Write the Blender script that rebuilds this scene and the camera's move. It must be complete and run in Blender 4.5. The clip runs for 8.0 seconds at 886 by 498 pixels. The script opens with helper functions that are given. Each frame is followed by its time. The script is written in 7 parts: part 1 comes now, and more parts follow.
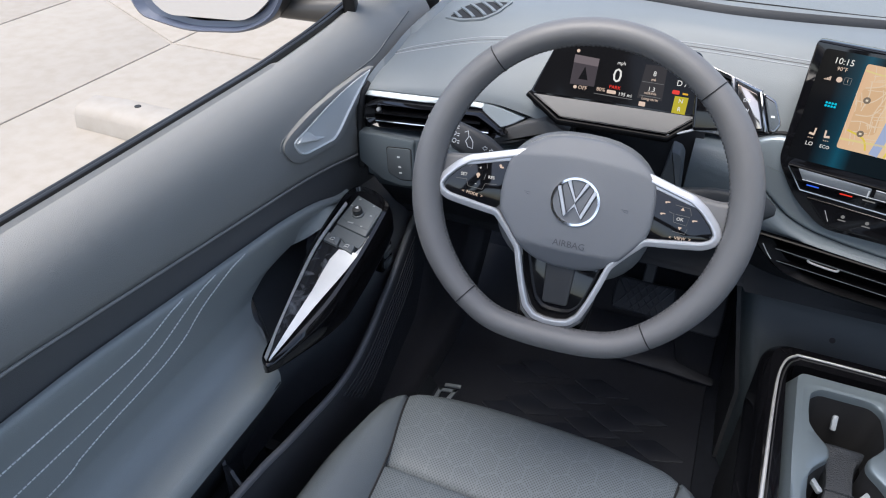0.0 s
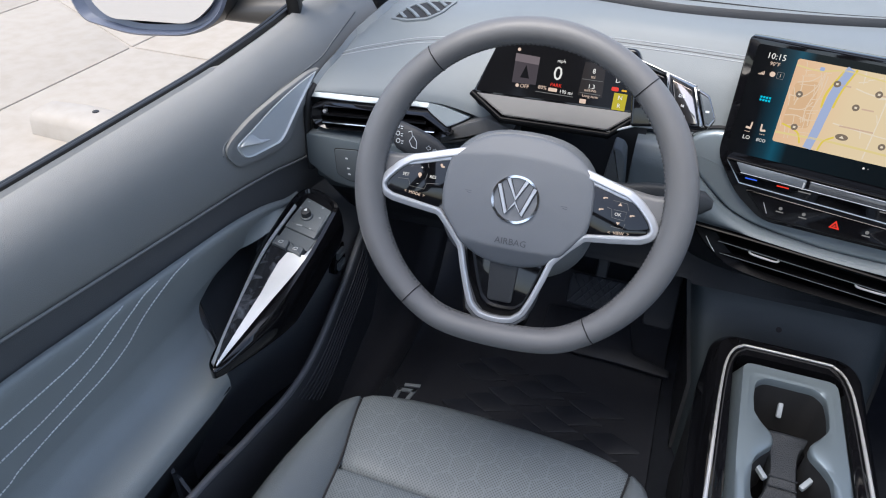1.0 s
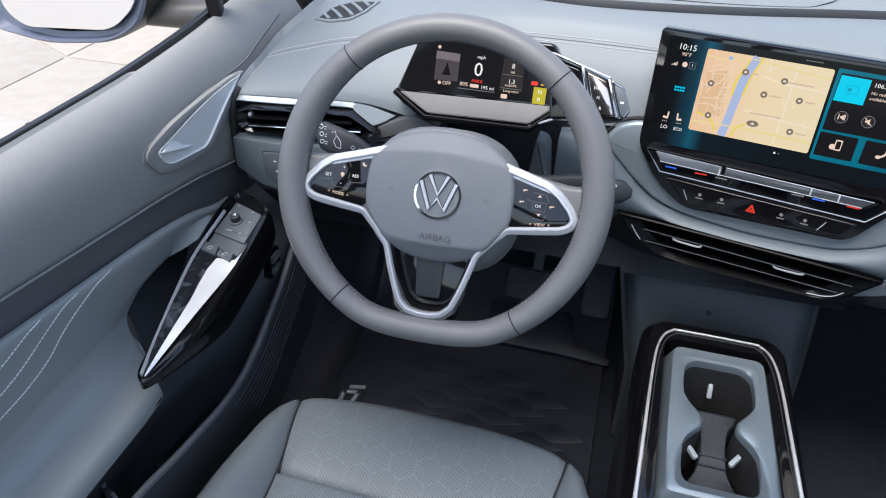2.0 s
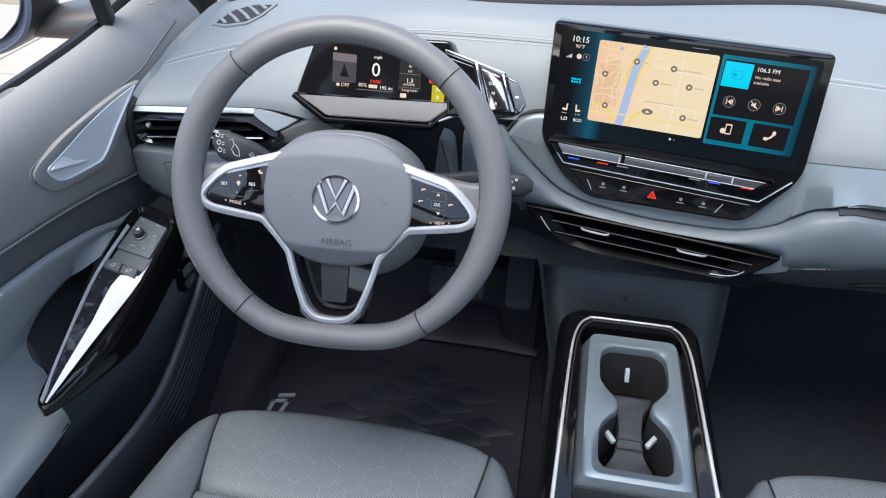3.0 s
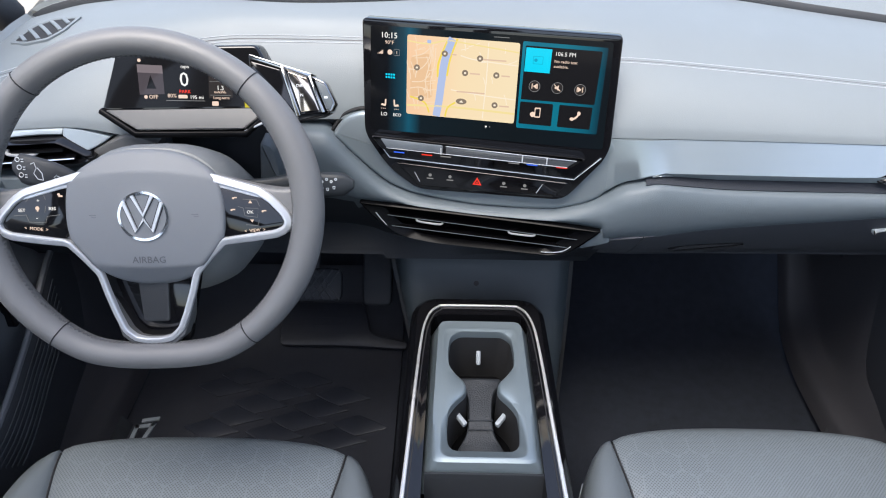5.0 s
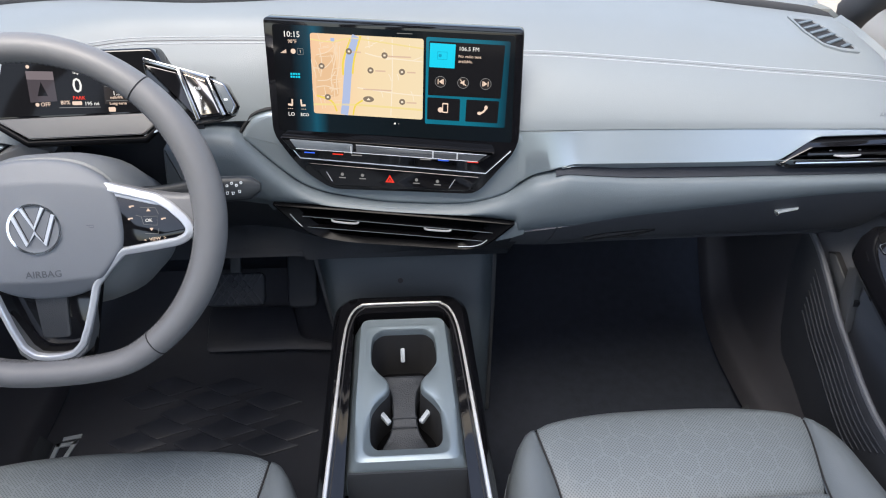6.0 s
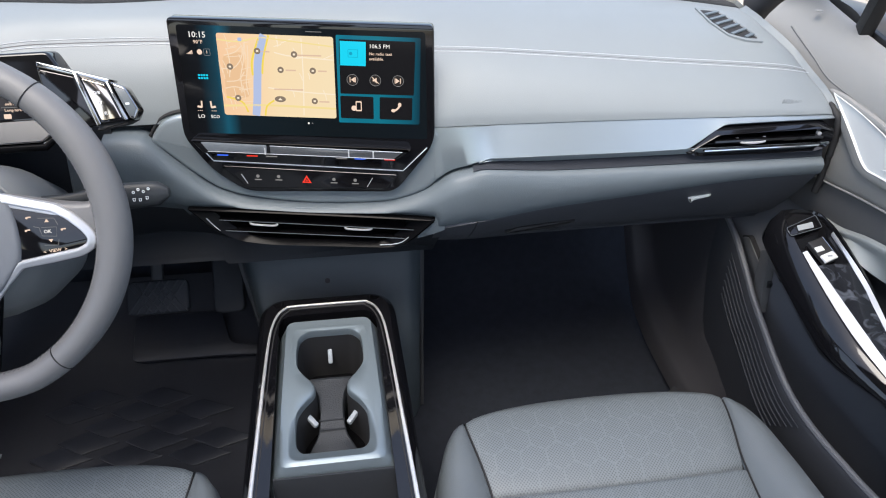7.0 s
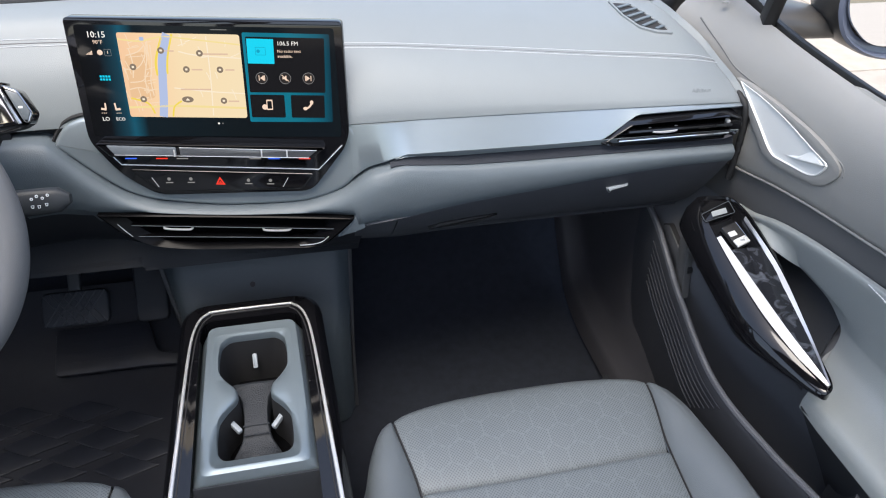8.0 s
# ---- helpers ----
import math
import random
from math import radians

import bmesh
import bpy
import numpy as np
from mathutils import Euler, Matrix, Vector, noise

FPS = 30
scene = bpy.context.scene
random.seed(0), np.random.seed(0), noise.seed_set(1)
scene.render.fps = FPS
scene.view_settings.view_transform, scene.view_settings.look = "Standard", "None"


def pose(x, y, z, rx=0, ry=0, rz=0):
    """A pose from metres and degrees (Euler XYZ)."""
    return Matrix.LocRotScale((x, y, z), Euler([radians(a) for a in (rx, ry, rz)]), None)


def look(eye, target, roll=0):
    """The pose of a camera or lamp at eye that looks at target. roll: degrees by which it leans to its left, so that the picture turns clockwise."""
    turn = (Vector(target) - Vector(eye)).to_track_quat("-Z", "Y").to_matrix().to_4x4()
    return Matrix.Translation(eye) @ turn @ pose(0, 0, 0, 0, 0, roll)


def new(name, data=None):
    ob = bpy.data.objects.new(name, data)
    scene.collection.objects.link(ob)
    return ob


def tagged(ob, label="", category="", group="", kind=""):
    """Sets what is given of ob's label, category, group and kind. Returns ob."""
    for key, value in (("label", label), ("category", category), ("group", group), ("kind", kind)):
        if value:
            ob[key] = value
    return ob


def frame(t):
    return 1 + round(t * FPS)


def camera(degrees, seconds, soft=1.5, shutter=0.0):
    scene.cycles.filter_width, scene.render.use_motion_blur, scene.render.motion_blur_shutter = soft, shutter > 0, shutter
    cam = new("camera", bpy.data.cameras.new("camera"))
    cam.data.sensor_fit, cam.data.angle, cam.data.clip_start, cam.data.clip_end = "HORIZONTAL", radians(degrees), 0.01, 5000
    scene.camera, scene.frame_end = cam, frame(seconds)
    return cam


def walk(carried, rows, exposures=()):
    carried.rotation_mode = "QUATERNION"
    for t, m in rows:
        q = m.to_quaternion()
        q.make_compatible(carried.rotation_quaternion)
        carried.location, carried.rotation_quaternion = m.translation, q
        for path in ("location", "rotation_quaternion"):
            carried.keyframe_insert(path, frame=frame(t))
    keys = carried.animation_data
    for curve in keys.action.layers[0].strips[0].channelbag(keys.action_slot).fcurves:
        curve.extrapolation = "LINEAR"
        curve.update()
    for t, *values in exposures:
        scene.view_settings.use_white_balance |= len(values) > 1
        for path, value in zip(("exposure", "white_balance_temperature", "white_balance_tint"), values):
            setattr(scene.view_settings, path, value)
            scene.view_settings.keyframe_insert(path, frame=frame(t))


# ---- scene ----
cam = camera(63.8, 8.0, soft=1.1)
PATH = [
    (0, (-0.245, 0.084, 1.089), (-0.839, 1.598, -0.075), 1.4),
    (0.5, (-0.231, 0.089, 1.09), (-0.802, 1.613, -0.074), 1.4),
    (1, (-0.214, 0.094, 1.091), (-0.74, 1.633, -0.072), 1.5),
    (2.5, (-0.157, 0.106, 1.09), (-0.508, 1.698, -0.069), 1.2),
    (3, (-0.132, 0.116, 1.093), (-0.411, 1.718, -0.071), 0.9),
    (3.5, (-0.112, 0.118, 1.095), (-0.323, 1.732, -0.068), 0.8),
    (4, (-0.089, 0.118, 1.098), (-0.23, 1.737, -0.067), 0.7),
    (4.5, (-0.065, 0.119, 1.099), (-0.15, 1.741, -0.069), 0.5),
    (6, (0.0, 0.124, 1.101), (0.122, 1.732, -0.082), 0.8),
    (6.5, (0.018, 0.124, 1.101), (0.206, 1.724, -0.084), 1.1),
    (7, (0.035, 0.124, 1.104), (0.299, 1.707, -0.09), 1.6),
    (7.5, (0.054, 0.122, 1.104), (0.378, 1.692, -0.092), 1.9),
    (8, (0.075, 0.117, 1.099), (0.469, 1.676, -0.091), 2.3),
]
walk(cam, [(t, look(eye, target, roll)) for t, eye, target, roll in PATH], exposures=[(0, 1.43, 6450, 10), (1, 1.48, 6400, 10), (2.5, 1.72, 6300, 10), (3, 1.76, 6300, 10), (3.5, 1.83, 6330, 10), (4.5, 1.84, 6400, 10), (6, 1.81, 6650, 10), (8, 1.80, 6650, 10)])

# ---- light ----
world = bpy.data.worlds.new("sky")
scene.world = world
world.use_nodes = True
wn = world.node_tree.nodes
wl = world.node_tree.links
sky = wn.new("ShaderNodeTexSky")
sky.sky_type, sky.sun_disc = "NISHITA", False
sky.sun_elevation, sky.sun_rotation = radians(68), radians(206)
sky.air_density, sky.dust_density, sky.ozone_density = 1.0, 2.5, 1.0
wn["Background"].inputs["Strength"].default_value = 0.14
haze = wn.new("ShaderNodeHueSaturation")
haze.inputs["Saturation"].default_value = 0.90
wl.new(sky.outputs["Color"], haze.inputs["Color"])
wl.new(haze.outputs["Color"], wn["Background"].inputs["Color"])
sun = new("sun", bpy.data.lights.new("sun", "SUN"))
sun.data.energy, sun.data.angle, sun.data.color = 1.4, radians(40), (1.0, 0.965, 0.91)
sun.matrix_world = look((-1.05, -2.1, 5.9), (0, 0, 0))


# ---- materials ----
def mat(name, color, rough=0.5, metal=0.0, spec=0.5, coat=0.0, var=0.12, vscale=9.0, grain=0.0, gscale=900.0, kind="noise", sheen=0.0, rvar=0.0):
    """A surface with broad colour variation, roughness variation and a fine grain in relief."""
    m = bpy.data.materials.new(name)
    m.use_nodes = True
    n, l = m.node_tree.nodes, m.node_tree.links
    b = n["Principled BSDF"]
    b.inputs["Roughness"].default_value, b.inputs["Metallic"].default_value = rough, metal
    b.inputs["Specular IOR Level"].default_value, b.inputs["Coat Weight"].default_value = spec, coat
    b.inputs["Coat Roughness"].default_value = 0.04
    b.inputs["Sheen Weight"].default_value = sheen
    tc = n.new("ShaderNodeTexCoord")
    broad = n.new("ShaderNodeTexNoise")
    broad.inputs["Scale"].default_value, broad.inputs["Detail"].default_value = vscale, 5
    l.new(tc.outputs["Object"], broad.inputs["Vector"])
    mix = n.new("ShaderNodeMix")
    mix.data_type = "RGBA"
    mix.inputs["A"].default_value = (*[c * (1 - var) for c in color], 1)
    mix.inputs["B"].default_value = (*[min(1, c * (1 + var)) for c in color], 1)
    l.new(broad.outputs["Fac"], mix.inputs["Factor"])
    l.new(mix.outputs["Result"], b.inputs["Base Color"])
    if rvar:
        smear = n.new("ShaderNodeTexNoise")
        smear.inputs["Scale"].default_value, smear.inputs["Detail"].default_value = vscale * 3, 6
        l.new(tc.outputs["Object"], smear.inputs["Vector"])
        ra = n.new("ShaderNodeMapRange")
        ra.inputs["To Min"].default_value, ra.inputs["To Max"].default_value = rough - rvar, rough + rvar
        l.new(smear.outputs["Fac"], ra.inputs["Value"])
        l.new(ra.outputs["Result"], b.inputs["Roughness"])
    if grain:
        g = n.new("ShaderNodeTexVoronoi" if kind == "cells" else "ShaderNodeTexNoise")
        g.inputs["Scale"].default_value = gscale
        l.new(tc.outputs["Object"], g.inputs["Vector"])
        bump = n.new("ShaderNodeBump")
        bump.inputs["Strength"].default_value, bump.inputs["Distance"].default_value = grain, 0.0006
        l.new(g.outputs["Distance" if kind == "cells" else "Fac"], bump.inputs["Height"])
        l.new(bump.outputs["Normal"], b.inputs["Normal"])
    return m


def glow(name, color, strength=1.0):
    """A lit display element."""
    m = bpy.data.materials.new(name)
    m.use_nodes = True
    n = m.node_tree.nodes
    b = n["Principled BSDF"]
    b.inputs["Base Color"].default_value = (0.004, 0.004, 0.004, 1)
    b.inputs["Roughness"].default_value = 0.08
    b.inputs["Specular IOR Level"].default_value = 0.12
    b.inputs["Emission Color"].default_value = (*color, 1)
    b.inputs["Emission Strength"].default_value = strength * 0.285
    return m


def reflected_gloss(name):
    """Dark gloss plastic with pale cloudy reflections painted into its colour."""
    m = mat(name, (0.014, 0.015, 0.018), 0.09, coat=0.4, var=0.2, vscale=30)
    n, l = m.node_tree.nodes, m.node_tree.links
    b = n["Principled BSDF"]
    src = b.inputs["Base Color"].links[0].from_socket
    tc = n.new("ShaderNodeTexCoord")
    glints = n.new("ShaderNodeTexNoise")
    glints.inputs["Scale"].default_value, glints.inputs["Detail"].default_value, glints.inputs["Distortion"].default_value = 48, 6, 1.2
    l.new(tc.outputs["Object"], glints.inputs["Vector"])
    ramp = n.new("ShaderNodeValToRGB")
    ramp.color_ramp.elements[0].position, ramp.color_ramp.elements[1].position = 0.50, 0.72
    l.new(glints.outputs["Fac"], ramp.inputs["Fac"])
    mix = n.new("ShaderNodeMix")
    mix.data_type = "RGBA"
    l.new(ramp.outputs["Color"], mix.inputs["Factor"])
    l.new(src, mix.inputs["A"])
    mix.inputs["B"].default_value = (0.10, 0.11, 0.13, 1)
    l.new(mix.outputs["Result"], b.inputs["Base Color"])
    return m


DASH = mat("dash_soft_skin", (0.158, 0.177, 0.185), 0.52, var=0.04, grain=0.16, gscale=1100, kind="cells", rvar=0.05)
BAND = mat("satin_silver_trim", (0.275, 0.315, 0.335), 0.30, metal=0.6, var=0.03, vscale=4, grain=0.04, gscale=2500)
PAD = mat("blue_grey_soft_skin", (0.092, 0.112, 0.125), 0.48, var=0.05, grain=0.35, gscale=1100, kind="cells", rvar=0.05)
DARK = mat("dark_grained_plastic", (0.022, 0.024, 0.027), 0.55, var=0.1, grain=0.4, gscale=1300, kind="cells", rvar=0.08)
GLOSS = mat("piano_black", (0.005, 0.005, 0.006), 0.06, spec=0.5, coat=0.0, var=0.05, rvar=0.03, vscale=14)
DOOR = mat("door_grey_plastic", (0.242, 0.239, 0.226), 0.5, var=0.05, grain=0.4, gscale=1300, kind="cells", rvar=0.06)
DOORD = mat("door_dark_insert", (0.088, 0.089, 0.090), 0.5, var=0.06, grain=0.4, gscale=1300, kind="cells", rvar=0.06)
ARM = mat("armrest_leatherette", (0.272, 0.292, 0.284), 0.46, var=0.06, grain=0.35, gscale=1000, kind="cells", rvar=0.06)
LEATHER = mat("wheel_leather", (0.138, 0.137, 0.138), 0.44, var=0.06, grain=0.2, gscale=1500, kind="cells", rvar=0.05)
HUB = mat("wheel_cover_plastic", (0.142, 0.150, 0.162), 0.52, var=0.04, grain=0.3, gscale=1800, kind="cells")
SILVER = mat("satin_aluminium_trim", (0.54, 0.55, 0.57), 0.32, metal=0.45, var=0.03)
CHROME = mat("bright_chrome", (0.8, 0.8, 0.8), 0.07, metal=1.0, var=0.02)
DCHROME = mat("dark_chrome", (0.34, 0.335, 0.33), 0.14, metal=1.0, var=0.05, rvar=0.05)
RAIL = mat("brushed_chrome_rail", (0.66, 0.65, 0.63), 0.24, metal=0.55, var=0.03, vscale=8)
BLADE = mat("pale_blade_reflection", (0.70, 0.70, 0.68), 0.20, metal=0.35, var=0.12, vscale=24, rvar=0.05)
HANDLE = mat("matt_silver_paint", (0.70, 0.71, 0.69), 0.38, metal=0.15, var=0.03)
CONSOLE = mat("console_silver_paint", (0.195, 0.236, 0.258), 0.36, metal=0.5, var=0.04, rvar=0.04)
GREYKEY = mat("grey_switch_plastic", (0.085, 0.098, 0.108), 0.42, var=0.05, grain=0.2, gscale=1800)
SHELF = mat("grey_display_shelf", (0.034, 0.037, 0.042), 0.40, spec=0.5, var=0.04, grain=0.2, gscale=1800)
BOLSTER = mat("seat_leatherette", (0.118, 0.135, 0.145), 0.40, var=0.07, grain=0.4, gscale=900, kind="cells", rvar=0.06)
CARPET = mat("black_carpet", (0.0145, 0.0172, 0.0235), 0.95, spec=0.2, var=0.35, vscale=60, grain=1.0, gscale=1600)
RUBBER = mat("rubber_mat", (0.0120, 0.0140, 0.0205), 0.55, var=0.25, vscale=16, grain=0.4, gscale=900, rvar=0.1)
INSERT = mat("ribbed_rubber_insert", (0.018, 0.021, 0.025), 0.60, var=0.1, grain=0.8, gscale=620, kind="cells")
THREAD = mat("pale_grey_thread", (0.72, 0.74, 0.74), 0.7, var=0.1, vscale=300)
LID = mat("dark_glovebox_skin", (0.058, 0.062, 0.072), 0.5, var=0.05, grain=0.35, gscale=1100, kind="cells", rvar=0.05)
RECESS = mat("dark_recess_plastic", (0.030, 0.033, 0.040), 0.8, spec=0.15, var=0.06, grain=0.3, gscale=1300, kind="cells")
THREADS = mat("grey_seat_thread", (0.13, 0.14, 0.147), 0.7, var=0.1, vscale=300)
POCKET = mat("dark_pocket_plastic", (0.031, 0.033, 0.038), 0.45, var=0.06, grain=0.3, gscale=1300, kind="cells", rvar=0.05)
KICK = mat("brown_grey_plastic", (0.040, 0.039, 0.043), 0.42, var=0.06, grain=0.3, gscale=1300, kind="cells")
SHROUD = mat("column_grey_plastic", (0.17, 0.178, 0.182), 0.5, var=0.05, grain=0.3, gscale=1300, kind="cells")
DSTITCH = mat("grey_dash_thread", (0.34, 0.355, 0.37), 0.7, var=0.1, vscale=300)
THREADD = mat("dark_thread", (0.115, 0.115, 0.118), 0.7, var=0.1, vscale=300)
VENTB = mat("satin_black_vent", (0.0035, 0.0035, 0.004), 0.2, spec=0.06, var=0.1)
UNDER = mat("lower_plastic_in_shade", (0.0170, 0.0190, 0.0230), 0.6, spec=0.3, var=0.1, grain=0.4, gscale=1300, kind="cells")
CARD = mat("door_card_plastic", (0.112, 0.117, 0.128), 0.40, var=0.06, grain=0.4, gscale=1300, kind="cells", rvar=0.06)
REFLECTED = reflected_gloss("painted_reflection_gloss")
STALK = mat("dark_stalk_plastic", (0.020, 0.023, 0.026), 0.45, spec=0.3, var=0.05, grain=0.15, gscale=1800)
PEACHGLOSS = mat("peach_reflection_gloss", (0.56, 0.47, 0.40), 0.10, metal=1.0, var=0.35, vscale=30)
PEDAL = mat("black_pedal_rubber", (0.018, 0.020, 0.024), 0.6, spec=0.25, var=0.2, vscale=40, grain=0.4, gscale=900)
LEDGE = mat("grey_ledge_skin", (0.165, 0.18, 0.18), 0.6, var=0.05, grain=0.35, gscale=1100, kind="cells")
MRIM = mat("satin_mirror_rim", (0.10, 0.118, 0.165), 0.35, var=0.05, coat=0.2)
KNEE = mat("knee_panel_skin", (0.036, 0.047, 0.054), 0.55, var=0.05, grain=0.35, gscale=1100, kind="cells", rvar=0.05)
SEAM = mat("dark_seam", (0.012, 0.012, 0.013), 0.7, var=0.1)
HEAD = mat("grey_headliner_cloth", (0.11, 0.11, 0.112), 0.9, var=0.05, vscale=30, grain=0.5, gscale=900)
TRIMW = mat("grey_interior_trim", (0.09, 0.09, 0.092), 0.6, var=0.06, grain=0.3, gscale=1200, kind="cells")
STRIP = mat("window_rubber_strip", (0.004, 0.004, 0.0045), 0.5, var=0.1, grain=0.3, gscale=700)
MIRROR = mat("mirror_glass", (0.86, 0.87, 0.88), 0.015, metal=1.0, var=0.01)
BODY = mat("dark_car_paint", (0.050, 0.047, 0.044), 0.42, coat=0.1, var=0.06)
MARK = mat("pale_print", (0.6, 0.62, 0.63), 0.6, var=0.05)
MARKG = mat("grey_print", (0.26, 0.28, 0.29), 0.6, var=0.05)
MATTILE = mat("smooth_rubber_tile", (0.0150, 0.0175, 0.0250), 0.38, var=0.3, vscale=22, grain=0.3, gscale=900, rvar=0.12)
MARKP = mat("embossed_skin", (0.165, 0.185, 0.195), 0.55, var=0.03)
MARKD = mat("dark_relief_print", (0.068, 0.072, 0.082), 0.6, var=0.05)
PINM = mat("pale_clip_plastic", (0.28, 0.31, 0.33), 0.4, var=0.05)


def perforated(name, color, cell=0.033):
    """Seat covering: rows of small holes, with a net of hexagons left unpierced."""
    m = mat(name, color, 0.5, var=0.07, rvar=0.05)
    n, l = m.node_tree.nodes, m.node_tree.links
    b = n["Principled BSDF"]
    tc = n.new("ShaderNodeTexCoord")

    def vmath(op, a, b2=None):
        v = n.new("ShaderNodeVectorMath")
        v.operation = op
        for i, s in enumerate((a, b2)):
            if s is None:
                continue
            if hasattr(s, "is_output"):
                l.new(s, v.inputs[i])
            else:
                v.inputs[i].default_value = s
        return v

    def smath(op, a, b2=0.0):
        v = n.new("ShaderNodeMath")
        v.operation = op
        for i, s in enumerate((a, b2)):
            if hasattr(s, "is_output"):
                l.new(s, v.inputs[i])
            else:
                v.inputs[i].default_value = s
        return v.outputs[0]

    flat = vmath("MULTIPLY", tc.outputs["Object"], (1 / cell, 1 / cell, 0)).outputs[0]
    s = (1.0, 1.7320508, 1.0)
    half = (0.5, 0.8660254, 0.5)
    a = vmath("SUBTRACT", vmath("MODULO", vmath("ADD", flat, (200.0, 346.41016, 0)).outputs[0], s).outputs[0], half).outputs[0]
    c = vmath("SUBTRACT", vmath("MODULO", vmath("ADD", flat, (200.5, 347.2761854, 0)).outputs[0], s).outputs[0], half).outputs[0]
    dists = []
    for g in (a, c):
        g0 = vmath("MULTIPLY", g, (1, 1, 0)).outputs[0]
        ab = vmath("ABSOLUTE", g0).outputs[0]
        d1 = vmath("DOT_PRODUCT", ab, (0.5, 0.8660254, 0)).outputs["Value"]
        d2 = vmath("DOT_PRODUCT", ab, (1, 0, 0)).outputs["Value"]
        dists.append(smath("MAXIMUM", d1, d2))
    edge = smath("SUBTRACT", 0.5, smath("MINIMUM", dists[0], dists[1]))
    line = smath("LESS_THAN", edge, 0.021)
    dots = n.new("ShaderNodeTexVoronoi")
    dots.inputs["Scale"].default_value, dots.inputs["Randomness"].default_value = 1.0, 0.0
    rot = n.new("ShaderNodeMapping")
    rot.inputs["Rotation"].default_value, rot.inputs["Scale"].default_value = (0, 0, radians(45)), (335, 335, 0)
    l.new(tc.outputs["Object"], rot.inputs["Vector"])
    l.new(rot.outputs["Vector"], dots.inputs["Vector"])
    hole = smath("LESS_THAN", dots.outputs["Distance"], 0.33)
    hole = smath("MULTIPLY", hole, smath("SUBTRACT", 1.0, line))
    src = b.inputs["Base Color"].links[0].from_socket
    mix = n.new("ShaderNodeMix")
    mix.data_type = "RGBA"
    l.new(hole, mix.inputs["Factor"])
    l.new(src, mix.inputs["A"])
    mix.inputs["B"].default_value = (*[k * 0.56 for k in color], 1)
    l.new(mix.outputs["Result"], b.inputs["Base Color"])
    bump = n.new("ShaderNodeBump")
    bump.inputs["Strength"].default_value, bump.inputs["Distance"].default_value = 0.3, 0.0008
    l.new(smath("SUBTRACT", 1.0, hole), bump.inputs["Height"])
    l.new(bump.outputs["Normal"], b.inputs["Normal"])
    return m


PERF = perforated("perforated_seat_leatherette", (0.138, 0.158, 0.168))


def concrete(name, color):
    m = mat(name, color, 0.9, var=0.07, vscale=1.1, grain=0.6, gscale=120)
    n, l = m.node_tree.nodes, m.node_tree.links
    b = n["Principled BSDF"]
    src = b.inputs["Base Color"].links[0].from_socket
    tc = n.new("ShaderNodeTexCoord")
    spots = n.new("ShaderNodeTexNoise")
    spots.inputs["Scale"].default_value, spots.inputs["Detail"].default_value = 14, 8
    l.new(tc.outputs["Object"], spots.inputs["Vector"])
    ramp = n.new("ShaderNodeValToRGB")
    ramp.color_ramp.elements[0].position, ramp.color_ramp.elements[1].position = 0.28, 0.62
    ramp.color_ramp.elements[0].color = (0.90, 0.885, 0.86, 1)
    l.new(spots.outputs["Fac"], ramp.inputs["Fac"])
    mul = n.new("ShaderNodeMix")
    mul.data_type, mul.blend_type = "RGBA", "MULTIPLY"
    mul.inputs["Factor"].default_value = 1.0
    l.new(src, mul.inputs["A"])
    l.new(ramp.outputs["Color"], mul.inputs["B"])
    l.new(mul.outputs["Result"], b.inputs["Base Color"])
    return m


SLAB = concrete("pale_concrete", (0.308, 0.277, 0.236))
KERB = concrete("painted_concrete", (0.330, 0.302, 0.265))


# ---- builders ----
def finish(bm, name, material, smooth=True, angle=40):
    bmesh.ops.remove_doubles(bm, verts=bm.verts, dist=1e-6)
    bmesh.ops.recalc_face_normals(bm, faces=bm.faces)
    me = bpy.data.meshes.new(name)
    bm.to_mesh(me)
    bm.free()
    if smooth:
        me.polygons.foreach_set("use_smooth", [True] * len(me.polygons))
        me.set_sharp_from_angle(angle=radians(angle))
    me.materials.append(material)
    return me


def part(name, bm, material, parent=None, label="", smooth=True, angle=40):
    ob = new(name, finish(bm, name, material, smooth, angle))
    if parent:
        ob.parent = parent
        ob.matrix_parent_inverse = parent.matrix_world.inverted()
    return tagged(ob, label)


def thing(name, label, category, at=(0, 0, 0), group="", kind=""):
    e = new(name)
    e.empty_display_size = 0.05
    e.matrix_world = Matrix.Translation(at)
    return tagged(e, label, category, group, kind)


def lerp(a, b, t):
    return a + (b - a) * t


def curve1(xs, ys, x):
    """Smooth interpolation through given stations."""
    if x <= xs[0]:
        return ys[0]
    for i in range(len(xs) - 1):
        if x <= xs[i + 1]:
            t = (x - xs[i]) / (xs[i + 1] - xs[i])
            p0 = ys[max(i - 1, 0)]
            p3 = ys[min(i + 2, len(ys) - 1)]
            m1 = (ys[i + 1] - p0) / (xs[i + 1] - xs[max(i - 1, 0)]) * (xs[i + 1] - xs[i])
            m2 = (p3 - ys[i]) / (xs[min(i + 2, len(xs) - 1)] - xs[i]) * (xs[i + 1] - xs[i])
            return (2 * t**3 - 3 * t * t + 1) * ys[i] + (t**3 - 2 * t * t + t) * m1 + (3 * t * t - 2 * t**3) * ys[i + 1] + (t**3 - t * t) * m2
    return ys[-1]


